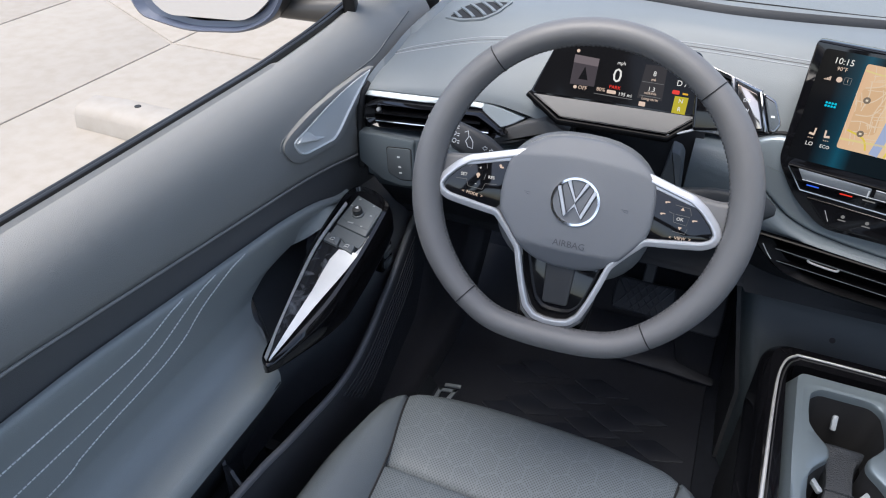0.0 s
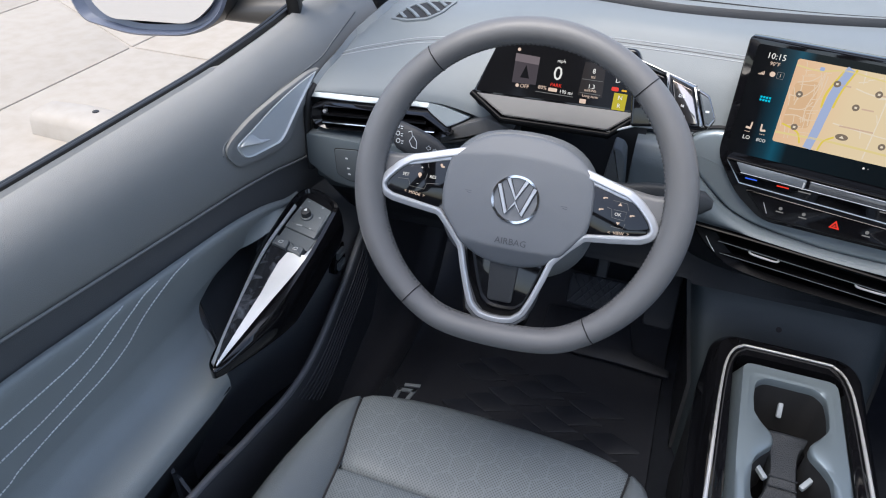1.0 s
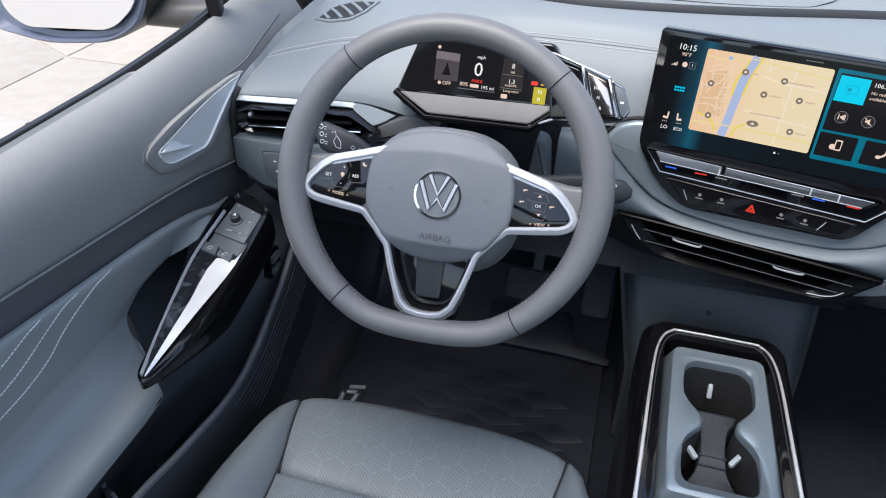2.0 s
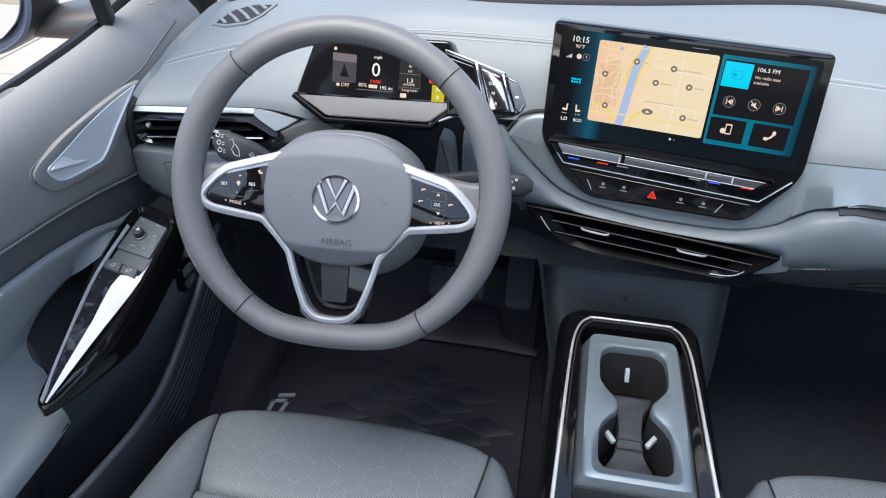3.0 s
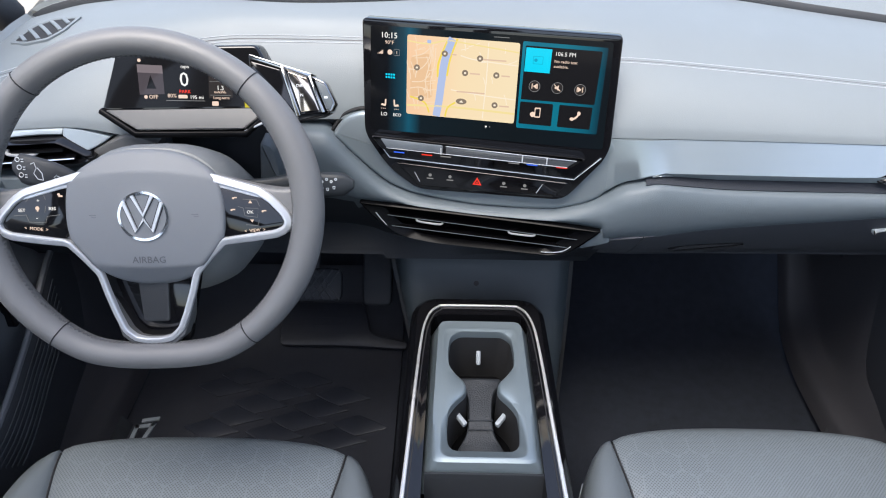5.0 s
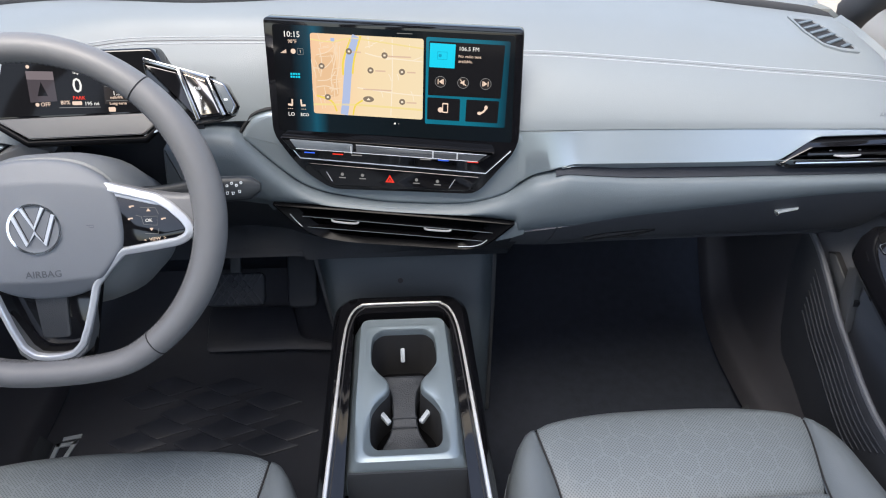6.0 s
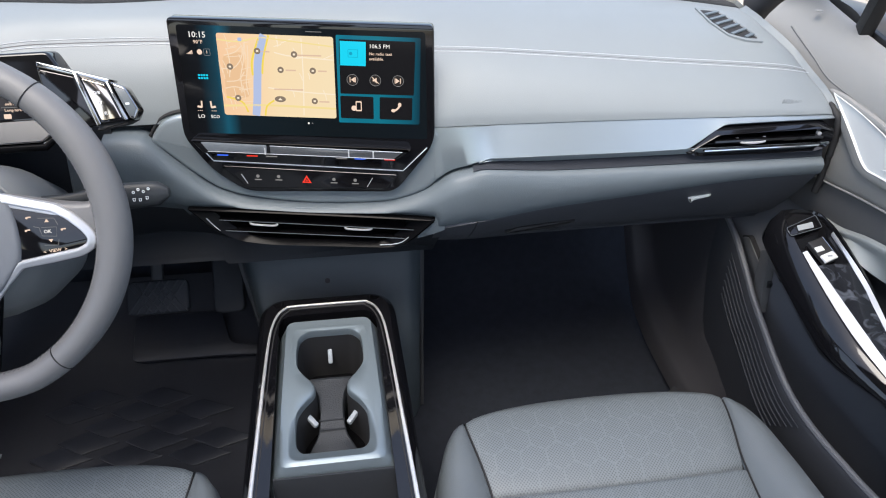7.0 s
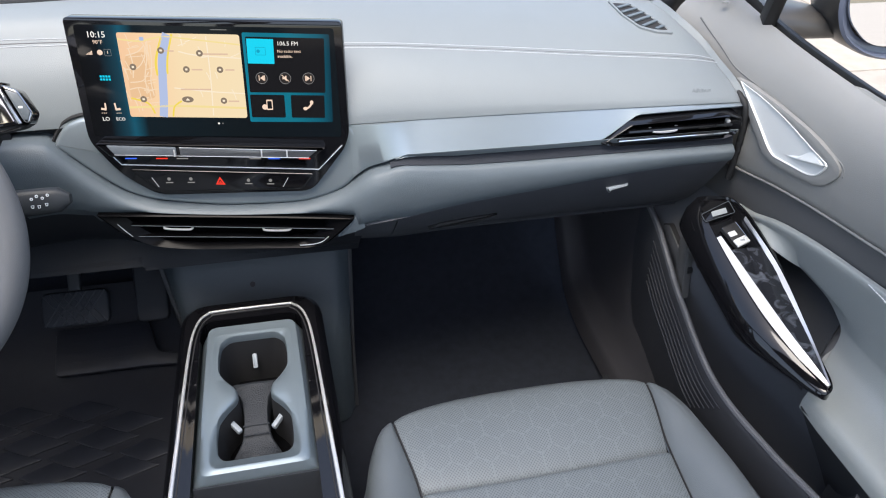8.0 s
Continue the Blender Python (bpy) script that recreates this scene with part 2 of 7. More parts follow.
def spline(pts, per=8, closed=False):
    """Catmull-Rom through points, as a denser list."""
    P = [Vector(p) for p in pts]
    n = len(P)
    out = []
    for i in range(n if closed else n - 1):
        if closed:
            a, b, c, d = P[i - 1], P[i], P[(i + 1) % n], P[(i + 2) % n]
        else:
            a, b, c, d = P[max(i - 1, 0)], P[i], P[i + 1], P[min(i + 2, n - 1)]
        for k in range(per):
            t = k / per
            out.append(0.5 * (2 * b + (c - a) * t + (2 * a - 5 * b + 4 * c - d) * t * t + (3 * b - a - 3 * c + d) * t**3))
    if not closed:
        out.append(P[-1])
    return out


def fillet(poly, r, n=5):
    """Rounds the corners of a closed outline."""
    P = [Vector((p[0], p[1])) for p in poly]
    out = []
    for i, b in enumerate(P):
        a, c = P[i - 1], P[(i + 1) % len(P)]
        ri = r[i] if isinstance(r, (list, tuple)) else r
        d = min(ri, 0.45 * (a - b).length, 0.45 * (c - b).length)
        p, q = b + (a - b).normalized() * d, b + (c - b).normalized() * d
        for k in range(n + 1):
            t = k / n
            out.append(p * (1 - t) ** 2 + b * 2 * t * (1 - t) + q * t * t)
    return out


def lattice(rows, closed_u=False, closed_v=False, caps=False, bm=None):
    """A skin over rows of points."""
    bm = bm or bmesh.new()
    V = [[bm.verts.new(p) for p in r] for r in rows]
    nu, nv = len(V), len(V[0])
    for i in range(nu if closed_u else nu - 1):
        for j in range(nv if closed_v else nv - 1):
            q = [V[i][j], V[(i + 1) % nu][j], V[(i + 1) % nu][(j + 1) % nv], V[i][(j + 1) % nv]]
            bm.faces.new(q)
    if caps:
        bm.faces.new(V[0])
        bm.faces.new(V[-1])
    return bm


CABIN = Vector((0.0, 0.1, 0.95))


def shell(rows, thick):
    """A skin over rows of points, its thickness laid on the side away from the cabin's middle."""
    R = [[Vector(p) for p in r] for r in rows]
    nu, nv = len(R), len(R[0])
    back = []
    for i in range(nu):
        r = []
        for j in range(nv):
            a = R[min(i + 1, nu - 1)][j] - R[max(i - 1, 0)][j]
            b = R[i][min(j + 1, nv - 1)] - R[i][max(j - 1, 0)]
            n = a.cross(b)
            n = n.normalized() if n.length > 1e-12 else Vector((0, 0, 1))
            if n.dot(CABIN - R[i][j]) < 0:
                n = -n
            r.append(R[i][j] - n * thick)
        back.append(r)
    ring = [[*R[i], *back[i][::-1]] for i in range(nu)]
    return lattice(ring, closed_v=True, caps=True)


def prism(poly, z0, z1, m=None, bevel=0.0, segs=2, bm=None, taper=1.0):
    """An outline raised from z0 to z1 along the local z, its upper edge rounded."""
    bm = bm or bmesh.new()
    m = m or Matrix()
    c = sum((Vector((p[0], p[1])) for p in poly), Vector((0, 0))) / len(poly)
    rings = [(z0, 0.0)]
    if bevel:
        for k in range(segs + 1):
            a = k / segs * math.pi / 2
            rings.append((z1 - bevel + bevel * math.sin(a), bevel * (1 - math.cos(a))))
    else:
        rings.append((z1, 0.0))
    n = len(poly)
    P = [Vector((p[0], p[1])) for p in poly]
    area = sum(P[i].cross(P[(i + 1) % n]) for i in range(n))
    sgn = 1 if area > 0 else -1
    nrm = []
    for i in range(n):
        e1, e2 = P[i] - P[i - 1], P[(i + 1) % n] - P[i]
        a = Vector((e1.y, -e1.x)).normalized() if e1.length > 1e-9 else Vector((0, 0))
        b = Vector((e2.y, -e2.x)).normalized() if e2.length > 1e-9 else a
        v = (a + b)
        nrm.append((v.normalized() if v.length > 1e-9 else a) * sgn)
    V = []
    for z, ins in rings:
        s = lerp(1.0, taper, (z - z0) / (z1 - z0) if z1 != z0 else 0)
        V.append([bm.verts.new(m @ Vector((*(c + (P[i] - nrm[i] * ins - c) * s), z))) for i in range(n)])
    for i in range(len(V) - 1):
        for j in range(n):
            bm.faces.new([V[i][j], V[i][(j + 1) % n], V[i + 1][(j + 1) % n], V[i + 1][j]])
    bm.faces.new(V[0])
    bm.faces.new(V[-1])
    return bm


def sweep(path, section, closed=False, up=Vector((0, 0, 1)), bm=None, scale=None):
    """A section (points across, along up) carried along a path."""
    P = [Vector(p) for p in path]
    n = len(P)
    rows = []
    for i, p in enumerate(P):
        if closed:
            t = (P[(i + 1) % n] - P[i - 1]).normalized()
        else:
            t = (P[min(i + 1, n - 1)] - P[max(i - 1, 0)]).normalized()
        side = t.cross(up)
        side = side.normalized() if side.length > 1e-6 else Vector((1, 0, 0))
        u = side.cross(t).normalized()
        k = scale(i / (n - 1)) if scale else 1.0
        rows.append([p + side * a * k + u * b * k for a, b in section])
    return lattice(rows, closed_u=closed, closed_v=True, caps=not closed, bm=bm)


def circle(r, n=10, ry=None):
    return [(r * math.cos(2 * math.pi * i / n), (ry or r) * math.sin(2 * math.pi * i / n)) for i in range(n)]


def rect(w, h, r=0.0, n=3):
    p = [(-w / 2, -h / 2), (w / 2, -h / 2), (w / 2, h / 2), (-w / 2, h / 2)]
    return fillet(p, r, n) if r else p


def shift(poly, dx, dy):
    return [(p[0] + dx, p[1] + dy) for p in poly]


def box(x0, x1, y0, y1, z0, z1, bevel=0.0, bm=None):
    return prism([(x0, y0), (x1, y0), (x1, y1), (x0, y1)] if not bevel else fillet([(x0, y0), (x1, y0), (x1, y1), (x0, y1)], bevel * 1.5, 3), z0, z1, bevel=bevel, bm=bm)


TEXTS = []


def text(words, size, m, material, parent, name="lettering", depth=0.0002, align="CENTER", label=""):
    """Lettering, made into meshes together at the end."""
    TEXTS.append((words, size, m.copy(), material, parent, name, depth, align, label))


def write_texts():
    made = []
    for words, size, m, material, parent, name, depth, align, label in TEXTS:
        cu = bpy.data.curves.new("letters", "FONT")
        cu.body, cu.size, cu.extrude, cu.align_x, cu.align_y = words, size, depth, align, "CENTER"
        cu.resolution_u = 2
        made.append(new("letters", cu))
    dg = bpy.context.evaluated_depsgraph_get()
    dg.update()
    for ob, (words, size, m, material, parent, name, depth, align, label) in zip(made, TEXTS):
        me = bpy.data.meshes.new_from_object(ob.evaluated_get(dg))
        me.transform(m)
        me.name = name
        me.materials.clear()
        me.materials.append(material)
        t = new(name, me)
        t.parent = parent
        t.matrix_parent_inverse = parent.matrix_world.inverted()
        tagged(t, label)
        cu = ob.data
        bpy.data.objects.remove(ob)
        bpy.data.curves.remove(cu)


def axes(o, x, y, z):
    return Matrix(((x[0], y[0], z[0], o[0]), (x[1], y[1], z[1], o[1]), (x[2], y[2], z[2], o[2]), (0, 0, 0, 1)))

# ---- ground outside ----
GZ = -0.30
bm = bmesh.new()
bmesh.ops.create_grid(bm, x_segments=2, y_segments=2, size=400, matrix=Matrix.Translation((0, 0, GZ - 0.008)))
tagged(part("ground", bm, SLAB, smooth=False), "pale concrete ground reaching to the horizon", "ground", kind="structure")
pavement = thing("pavement", "pale concrete paving slabs with dark joints", "pavement", (0, 0, GZ), kind="structure")
for i in range(-8, 10):
    for j in range(-3, 5):
        xa, xb = -3.055 + 1.09 * i + 0.008, -3.055 + 1.09 * (i + 1) - 0.008
        bend = lambda x: 0.51 * max(0.0, -3.055 - x)
        ya = 3.09 + 3.0 * j
        o = fillet([(xa, ya + bend(xa) + 0.009), (xb, ya + bend(xb) + 0.009), (xb, ya + bend(xb) + 2.991), (xa, ya + bend(xa) + 2.991)], 0.016, 2)
        part("slab", prism(o, GZ - 0.06, GZ - 0.002 * random.random(), None, 0.006), SLAB, pavement)
stop = thing("parking_block", "worn pale concrete parking block lying on the paving", "parking block", (-1.9, 2.15, GZ))
prof = [(-0.1, 0.0), (-0.092, 0.060), (-0.080, 0.085), (-0.055, 0.098), (0.055, 0.098), (0.080, 0.085), (0.092, 0.060), (0.1, 0.0)]
rows = []
for k in range(13):
    x = lerp(-2.74, -0.92, k / 12)
    s = 0.93 if k in (0, 12) else 1.0
    rows.append([Vector((x, 2.18 + a * s + 0.004 * math.sin(k * 2.1), GZ + b * s + 0.003 * math.sin(k * 3.3))) for a, b in prof])
part("block", lattice(rows, caps=True), KERB, stop)
part("bolt_hole", prism(shift(circle(0.014, 12), -2.48, 2.20), GZ + 0.09, GZ + 0.1015), SEAM, stop, "dark bolt hole")

# ---- shell of the car ----
rows = []
for k in range(25):
    x = lerp(-0.76, 0.76, k / 24)
    rows.append([(x, y, z) for y, z in ((-1.3, 0.13), (0.0, 0.13), (0.9, 0.132), (1.08, 0.14), (1.2, 0.19), (1.34, 0.30), (1.42, 0.46), (1.45, 0.62), (1.46, 0.77))])
tagged(part("floor", shell(rows, 0.02), CARPET), "black carpeted car floor rising to the toe board", "floor", kind="structure")

# Unseen headliner; its open roof hole is added to let daylight in.
CY = [-1.25, -0.8, -0.2, 0.25, 0.48]
CZ = [1.16, 1.27, 1.31, 1.285, 1.235]
roof_z = lambda x, y: curve1(CY, CZ, y) - 0.10 * abs(x / 0.7) ** 4
bm = bmesh.new()
for xa, xb, ya, yb in ((-0.70, -0.50, -1.25, 0.48), (0.50, 0.70, -1.25, 0.48), (-0.50, 0.50, -1.25, -1.05), (-0.50, 0.50, 0.22, 0.48)):
    top = [[(lerp(xa, xb, i / 8), lerp(ya, yb, j / 8), roof_z(lerp(xa, xb, i / 8), lerp(ya, yb, j / 8))) for j in range(9)] for i in range(9)]
    lattice(top, bm=bm)
    lattice([[(x, y, z + 0.03) for x, y, z in r] for r in top], bm=bm)
tagged(part("ceiling", bm, HEAD), "unseen dark grey cloth headliner with an open hole added to let daylight in", "ceiling", kind="structure")


def pillar(name, path, w, d):
    bm = sweep(spline(path, 6), fillet([(-w, -d), (w, -d), (w, d), (-w, d)], min(w, d) * 0.8, 3))
    return tagged(part(name, bm, TRIMW), "dark grey trimmed roof pillar beside the windows", "pillar", kind="structure")


for s in (-1, 1):
    pillar("trim_pillar", [(s * 0.735, 1.20, 0.74), (s * 0.70, 0.95, 0.98), (s * 0.645, 0.62, 1.18), (s * 0.60, 0.40, 1.26)], 0.035, 0.03)
    pillar("trim_pillar", [(s * 0.76, -0.22, 0.13), (s * 0.755, -0.22, 0.75), (s * 0.69, -0.20, 1.12), (s * 0.63, -0.18, 1.28)], 0.07, 0.03)
    pillar("trim_pillar", [(s * 0.74, -1.30, 0.70), (s * 0.70, -1.18, 0.98), (s * 0.62, -1.02, 1.22)], 0.10, 0.04)
    bm = box(s * 0.75 - 0.02, s * 0.75 + 0.02, -1.35, -0.28, 0.10, 0.74, 0.006)
    tagged(part("wall_side", bm, TRIMW), "dark grey rear side panel of the cabin", "wall", kind="structure")
bm = box(-0.78, 0.78, -1.40, -1.34, 0.10, 0.74, 0.006)
tagged(part("wall_back", bm, TRIMW), "dark grey panel closing the cabin behind", "wall", kind="structure")
bm = box(-0.80, 0.80, 1.46, 1.52, -0.05, 0.76, 0.006)
tagged(part("wall_front", bm, DARK), "dark bulkhead behind the dashboard", "wall", kind="structure")


# ---- dashboard ----
dash = thing("dashboard", "grey soft-skinned car dashboard with silver trim band", "dashboard", (0, 0.95, 0.65))
LX = [-0.70, -0.672, -0.615, -0.54, -0.42, -0.28, -0.05, 0.17, 0.336, 0.47, 0.61, 0.672, 0.70]
LZ = [0.718, 0.728, 0.7455, 0.765, 0.779, 0.782, 0.780, 0.777, 0.764, 0.751, 0.738, 0.729, 0.718]


def lip_z(x):
    return curve1([-0.70, -0.60, -0.50, -0.455, -0.42, -0.1, 0.16, 0.7], [0.699, 0.706, 0.7125, 0.706, 0.698, 0.700, 0.708, 0.699], x)


def back_y(x):
    """Where the upper pad ends towards the windscreen."""
    return curve1([-0.70, -0.48, -0.36, -0.24, -0.07, 0.10, 0.22, 0.36, 0.495, 0.70], [1.115, 1.088, 1.070, 1.058, 1.085, 1.13, 1.16, 1.16, 1.14, 1.11], x)


def set_back(x):
    """Behind the displays the pad's front stands further away."""
    t = min(1, max(0, (x + 0.45) / 0.14))
    return 0.062 * t * t * (3 - 2 * t) * min(1, max(0, (0.142 - x) / 0.045))


def pad_y(x, q):
    """From the place along the profile to the place in the car."""
    return q + set_back(x) * max(0, 1 - (q - 0.894) / 0.2)


def pad_z(x, y):
    """Height of the upper pad, which falls away towards the doors."""
    k = set_back(x)
    q = (y - k * 5.47) / (1 - 5 * k) if y < 1.094 else y
    st, lz = curve1(LX, LZ, x), lip_z(x)
    if q <= 0.957:
        return lz + (st - lz) * curve1([0.894, 0.896, 0.904, 0.925, 0.957], [0.0, 0.12, 0.32, 0.68, 1.0], q)
    yn = 0.957 + (q - 0.957) * 0.158 / (max(back_y(x), 1.0) - 0.957)
    return st + min(1, max(0, (0.70 - abs(x)) / 0.06)) * curve1([0.957, 1.0, 1.06, 1.115], [0.0, 0.022, 0.031, 0.033], yn)


def end_x(y):
    """Half the width that the doors leave for the dashboard."""
    return curve1([0.80, 0.895, 0.95, 1.03, 1.10, 1.2], [0.684, 0.680, 0.6725, 0.6625, 0.652, 0.645], y)


rows = []
ends = (0.9935, 0.9965, 0.9985, 0.9996, 1.0)
for u in [-e for e in ends[::-1]] + [lerp(-0.99, 0.99, i / 158) for i in range(159)] + list(ends):
    r = []
    roll = 0.0065 * (1 - math.sqrt(max(0.0, 1 - (max(0.0, abs(u) - 0.99) / 0.01) ** 2)))
    xm = u * 0.68
    ye = back_y(xm)
    for q in [0.894, 0.896, 0.899, 0.904, 0.912, 0.925, 0.94, 0.957]:
        y = pad_y(xm, q)
        x = u * end_x(y)
        r.append((x, y, pad_z(x, y) - roll))
    y1 = r[-1][1]
    for k in (0.1, 0.2, 0.32, 0.45, 0.6, 0.75, 0.9, 1.0):
        y = lerp(y1, ye, k)
        x = u * end_x(y)
        r.append((x, y, pad_z(x, y) - roll))
    rows.append(r)
part("top_pad", shell(rows, 0.008), DASH, dash, "pale grey soft-skinned upper pad")
face, top = [], []
for i in range(81):
    u = lerp(-1, 1, i / 80)
    ye = back_y(u * 0.68)
    x = u * end_x(ye)
    z = pad_z(x, ye)
    up = 0.0090 * min(1, (1 - abs(u)) / 0.06)
    face.append([(x, ye + 0.0035, z - 0.008), (x, ye + 0.0045, z - 0.001), (x, ye + 0.006, z + up * 0.6), (x, ye + 0.0085, z + up * 0.95)])
    top.append([(x, ye + 0.0084, z + up * 0.93), (x, ye + 0.012, z + up), (x, ye + 0.05, z + up * 0.9 - 0.001), (u * 0.66, 1.30, 0.802), (u * 0.69, 1.47, 0.79)])
# Shade on the step's upright front is given by dark plastic.
part("ledge_front", shell(face, 0.004), DARK, dash, "rounded step before the windscreen ledge, coloured dark for its shade")
part("windscreen_ledge", shell(top, 0.006), LEDGE, dash, "grey ledge below the windscreen")
path = spline([(-0.30, 1.085, 0.0), (-0.20, 1.092, 0.0), (-0.08, 1.101, 0.0), (0.02, 1.122, 0.0), (0.05, 1.145, 0.0), (0.075, 1.185, 0.0), (0.085, 1.26, 0.0)], 6)
part("ledge_seam", sweep([(p.x, p.y, pad_z(p.x, back_y(p.x)) + 0.0088 - 0.06 * max(0.0, p.y - back_y(p.x) - 0.05)) for p in path], circle(0.0008, 6)), SEAM, dash, "fine dark seam of a cover")
# twin lines of stitching across the pad
on_pad = lambda x, q, dz: (x, pad_y(x, q), pad_z(x, pad_y(x, q)) + dz)
for xa, xb in ((-0.674, -0.09), (0.120, 0.674)):
    for q in (0.9580, 0.9655):
        part("stitching", sweep([on_pad(lerp(xa, xb, i / 60), q, 0.0001) for i in range(61)], circle(0.0006, 6)), DSTITCH, dash, "pale stitched seam")
    part("seam", sweep([on_pad(lerp(xa, xb, i / 60), 0.9618, -0.0004) for i in range(61)], circle(0.0008, 6)), TRIMW, dash)

# dark gaps towards the doors
for s in (-1, 1):
    path = [(s * 0.687, 0.884, 0.585), (s * 0.687, 0.883, 0.63), (s * 0.686, 0.884, 0.67), (s * 0.6845, 0.889, 0.694)]
    for y in [lerp(0.900, 1.10, k / 16) for k in range(17)]:
        path.append((s * (end_x(y) + 0.0026), y, pad_z(s * end_x(y), y) - 0.0040))
    part("end_gap", sweep(spline(path, 3), circle(0.0048, 10)), SEAM, dash, "dark gap beside the door")
# backing behind the trims
for xa, xb, y in ((-0.69, -0.395, 0.905), (-0.395, 0.175, 0.968), (0.175, 0.69, 0.930)):
    part("carrier", box(xa, xb, y, y + 0.02, 0.60 if xa > 0 else 0.56, 0.699), DARK, dash, "dark panel behind the trims")


def surround_y(x, z):
    """Depth of the plane in which the screen's surround lies."""
    return 0.917 - 0.1689 * (x + 0.0049) + 0.1717 * (z - 0.6890)


def band_bottom(x):
    a = abs(x)
    return curve1([0.0, 0.205, 0.47, 0.482, 0.522, 0.535, 0.7], [0.670, 0.671, 0.669, 0.673, 0.692, 0.6935, 0.6935], a)


def band(xa, xb, n):
    rows = []
    for i in range(n + 1):
        x = lerp(xa, xb, i / n)
        near = max(0, min(1, (0.235 - x) / 0.075)) if x > 0 else 0
        near = near * near * (3 - 2 * near)
        zt = lip_z(x) - 0.001
        zb = min(band_bottom(x), zt - 0.004)
        if 0 < x < 0.215:
            zb = curve1([0.12, 0.148, 0.169, 0.190, 0.206, 0.218], [0.621, 0.639, 0.654, 0.662, 0.668, 0.6705], x)
        if x < 0:
            zb = min(zt - 0.003, curve1([-0.69, -0.60, -0.54, -0.50], [0.6920, 0.6975, 0.7035, 0.7050], x))
        d = (zt - zb) / 0.035
        ys = [0.900, 0.895, lerp(0.8935, 0.8855, min(d, 1)), lerp(0.8925, 0.872, min(d, 1)), lerp(0.894, 0.873, min(d, 1)), 0.900]
        zs = [zt, zt, lerp(zt, zb, 0.4), zb + 0.002, zb, zb]
        for j in range(1, 5):
            flush = surround_y(x, zs[j]) - 0.0004 + (0.0012 if j in (1, 4) else 0)
            ys[j] = lerp(ys[j], flush, near)
        ys[0] = ys[5] = max(ys[1], ys[4]) + 0.006
        rows.append([(x, y, z) for y, z in zip(ys, zs)])
    return lattice(rows, closed_v=True, caps=True)


part("trim_band", band(0.150, 0.684, 80), BAND, dash, "satin silver-blue trim band")
part("trim_band", band(-0.684, -0.512, 30), BAND, dash, "satin silver-blue trim band")
# angled end of the driver's band: a flat upper facet over a darker lower one
bm = bmesh.new()
fa = [bm.verts.new(p) for p in ((-0.512, 0.8950, 0.7115), (-0.487, 0.8945, 0.7085), (-0.4560, 0.8950, 0.7005), (-0.470, 0.8880, 0.6925), (-0.4925, 0.8790, 0.6840), (-0.502, 0.8850, 0.6960), (-0.512, 0.8890, 0.7045))]
bm.faces.new(fa)
ret = bmesh.ops.extrude_face_region(bm, geom=bm.faces[:])
bmesh.ops.translate(bm, vec=(0, 0.012, -0.004), verts=[g for g in ret["geom"] if isinstance(g, bmesh.types.BMVert)])
bmesh.ops.bevel(bm, geom=bm.edges[:], offset=0.0010, segments=2, affect="EDGES")
part("band_end", bm, BAND, dash, "angled silver-blue end of the trim band")
# dark cheek below the end of the driver's band
bm = prism(fillet([(-0.495, 0.6785), (-0.466, 0.6915), (-0.452, 0.6985), (-0.428, 0.7075), (-0.396, 0.6965), (-0.436, 0.6830), (-0.468, 0.6660), (-0.492, 0.6600)], 0.003), 0.0, 0.016, axes((0, 0.902, 0), (1, 0, 0), (0, 0, 1), (0, -1, 0)), 0.003)
part("trim_cheek", bm, DOORD, dash, "dark grey cheek below the trim band")


def lower_edge(x):
    return curve1([-0.69, -0.30, -0.2265, -0.189, -0.160, -0.138, -0.110, -0.066, 0.055, 0.110, 0.130, 0.162, 0.265, 0.414, 0.564, 0.69],
                  [0.577, 0.596, 0.6015, 0.600, 0.596, 0.572, 0.555, 0.549, 0.549, 0.556, 0.567, 0.579, 0.595, 0.609, 0.622, 0.624], x)


def pad_edge(x):
    """Lower edge of the pad, which leaves room for the centre vent."""
    return 0.5965 - 0.0125 * (x + 0.16) if -0.172 < x < 0.149 else lower_edge(x)


def front_y(x):
    """The middle of the dashboard turns a little towards the driver."""
    return curve1([-0.69, -0.46, -0.32, -0.22, -0.163, 0.0, 0.12, 0.160, 0.21, 0.30, 0.69], [0.876, 0.882, 0.915, 0.929, 0.9205, 0.8935, 0.8736, 0.864, 0.860, 0.864, 0.870], x)


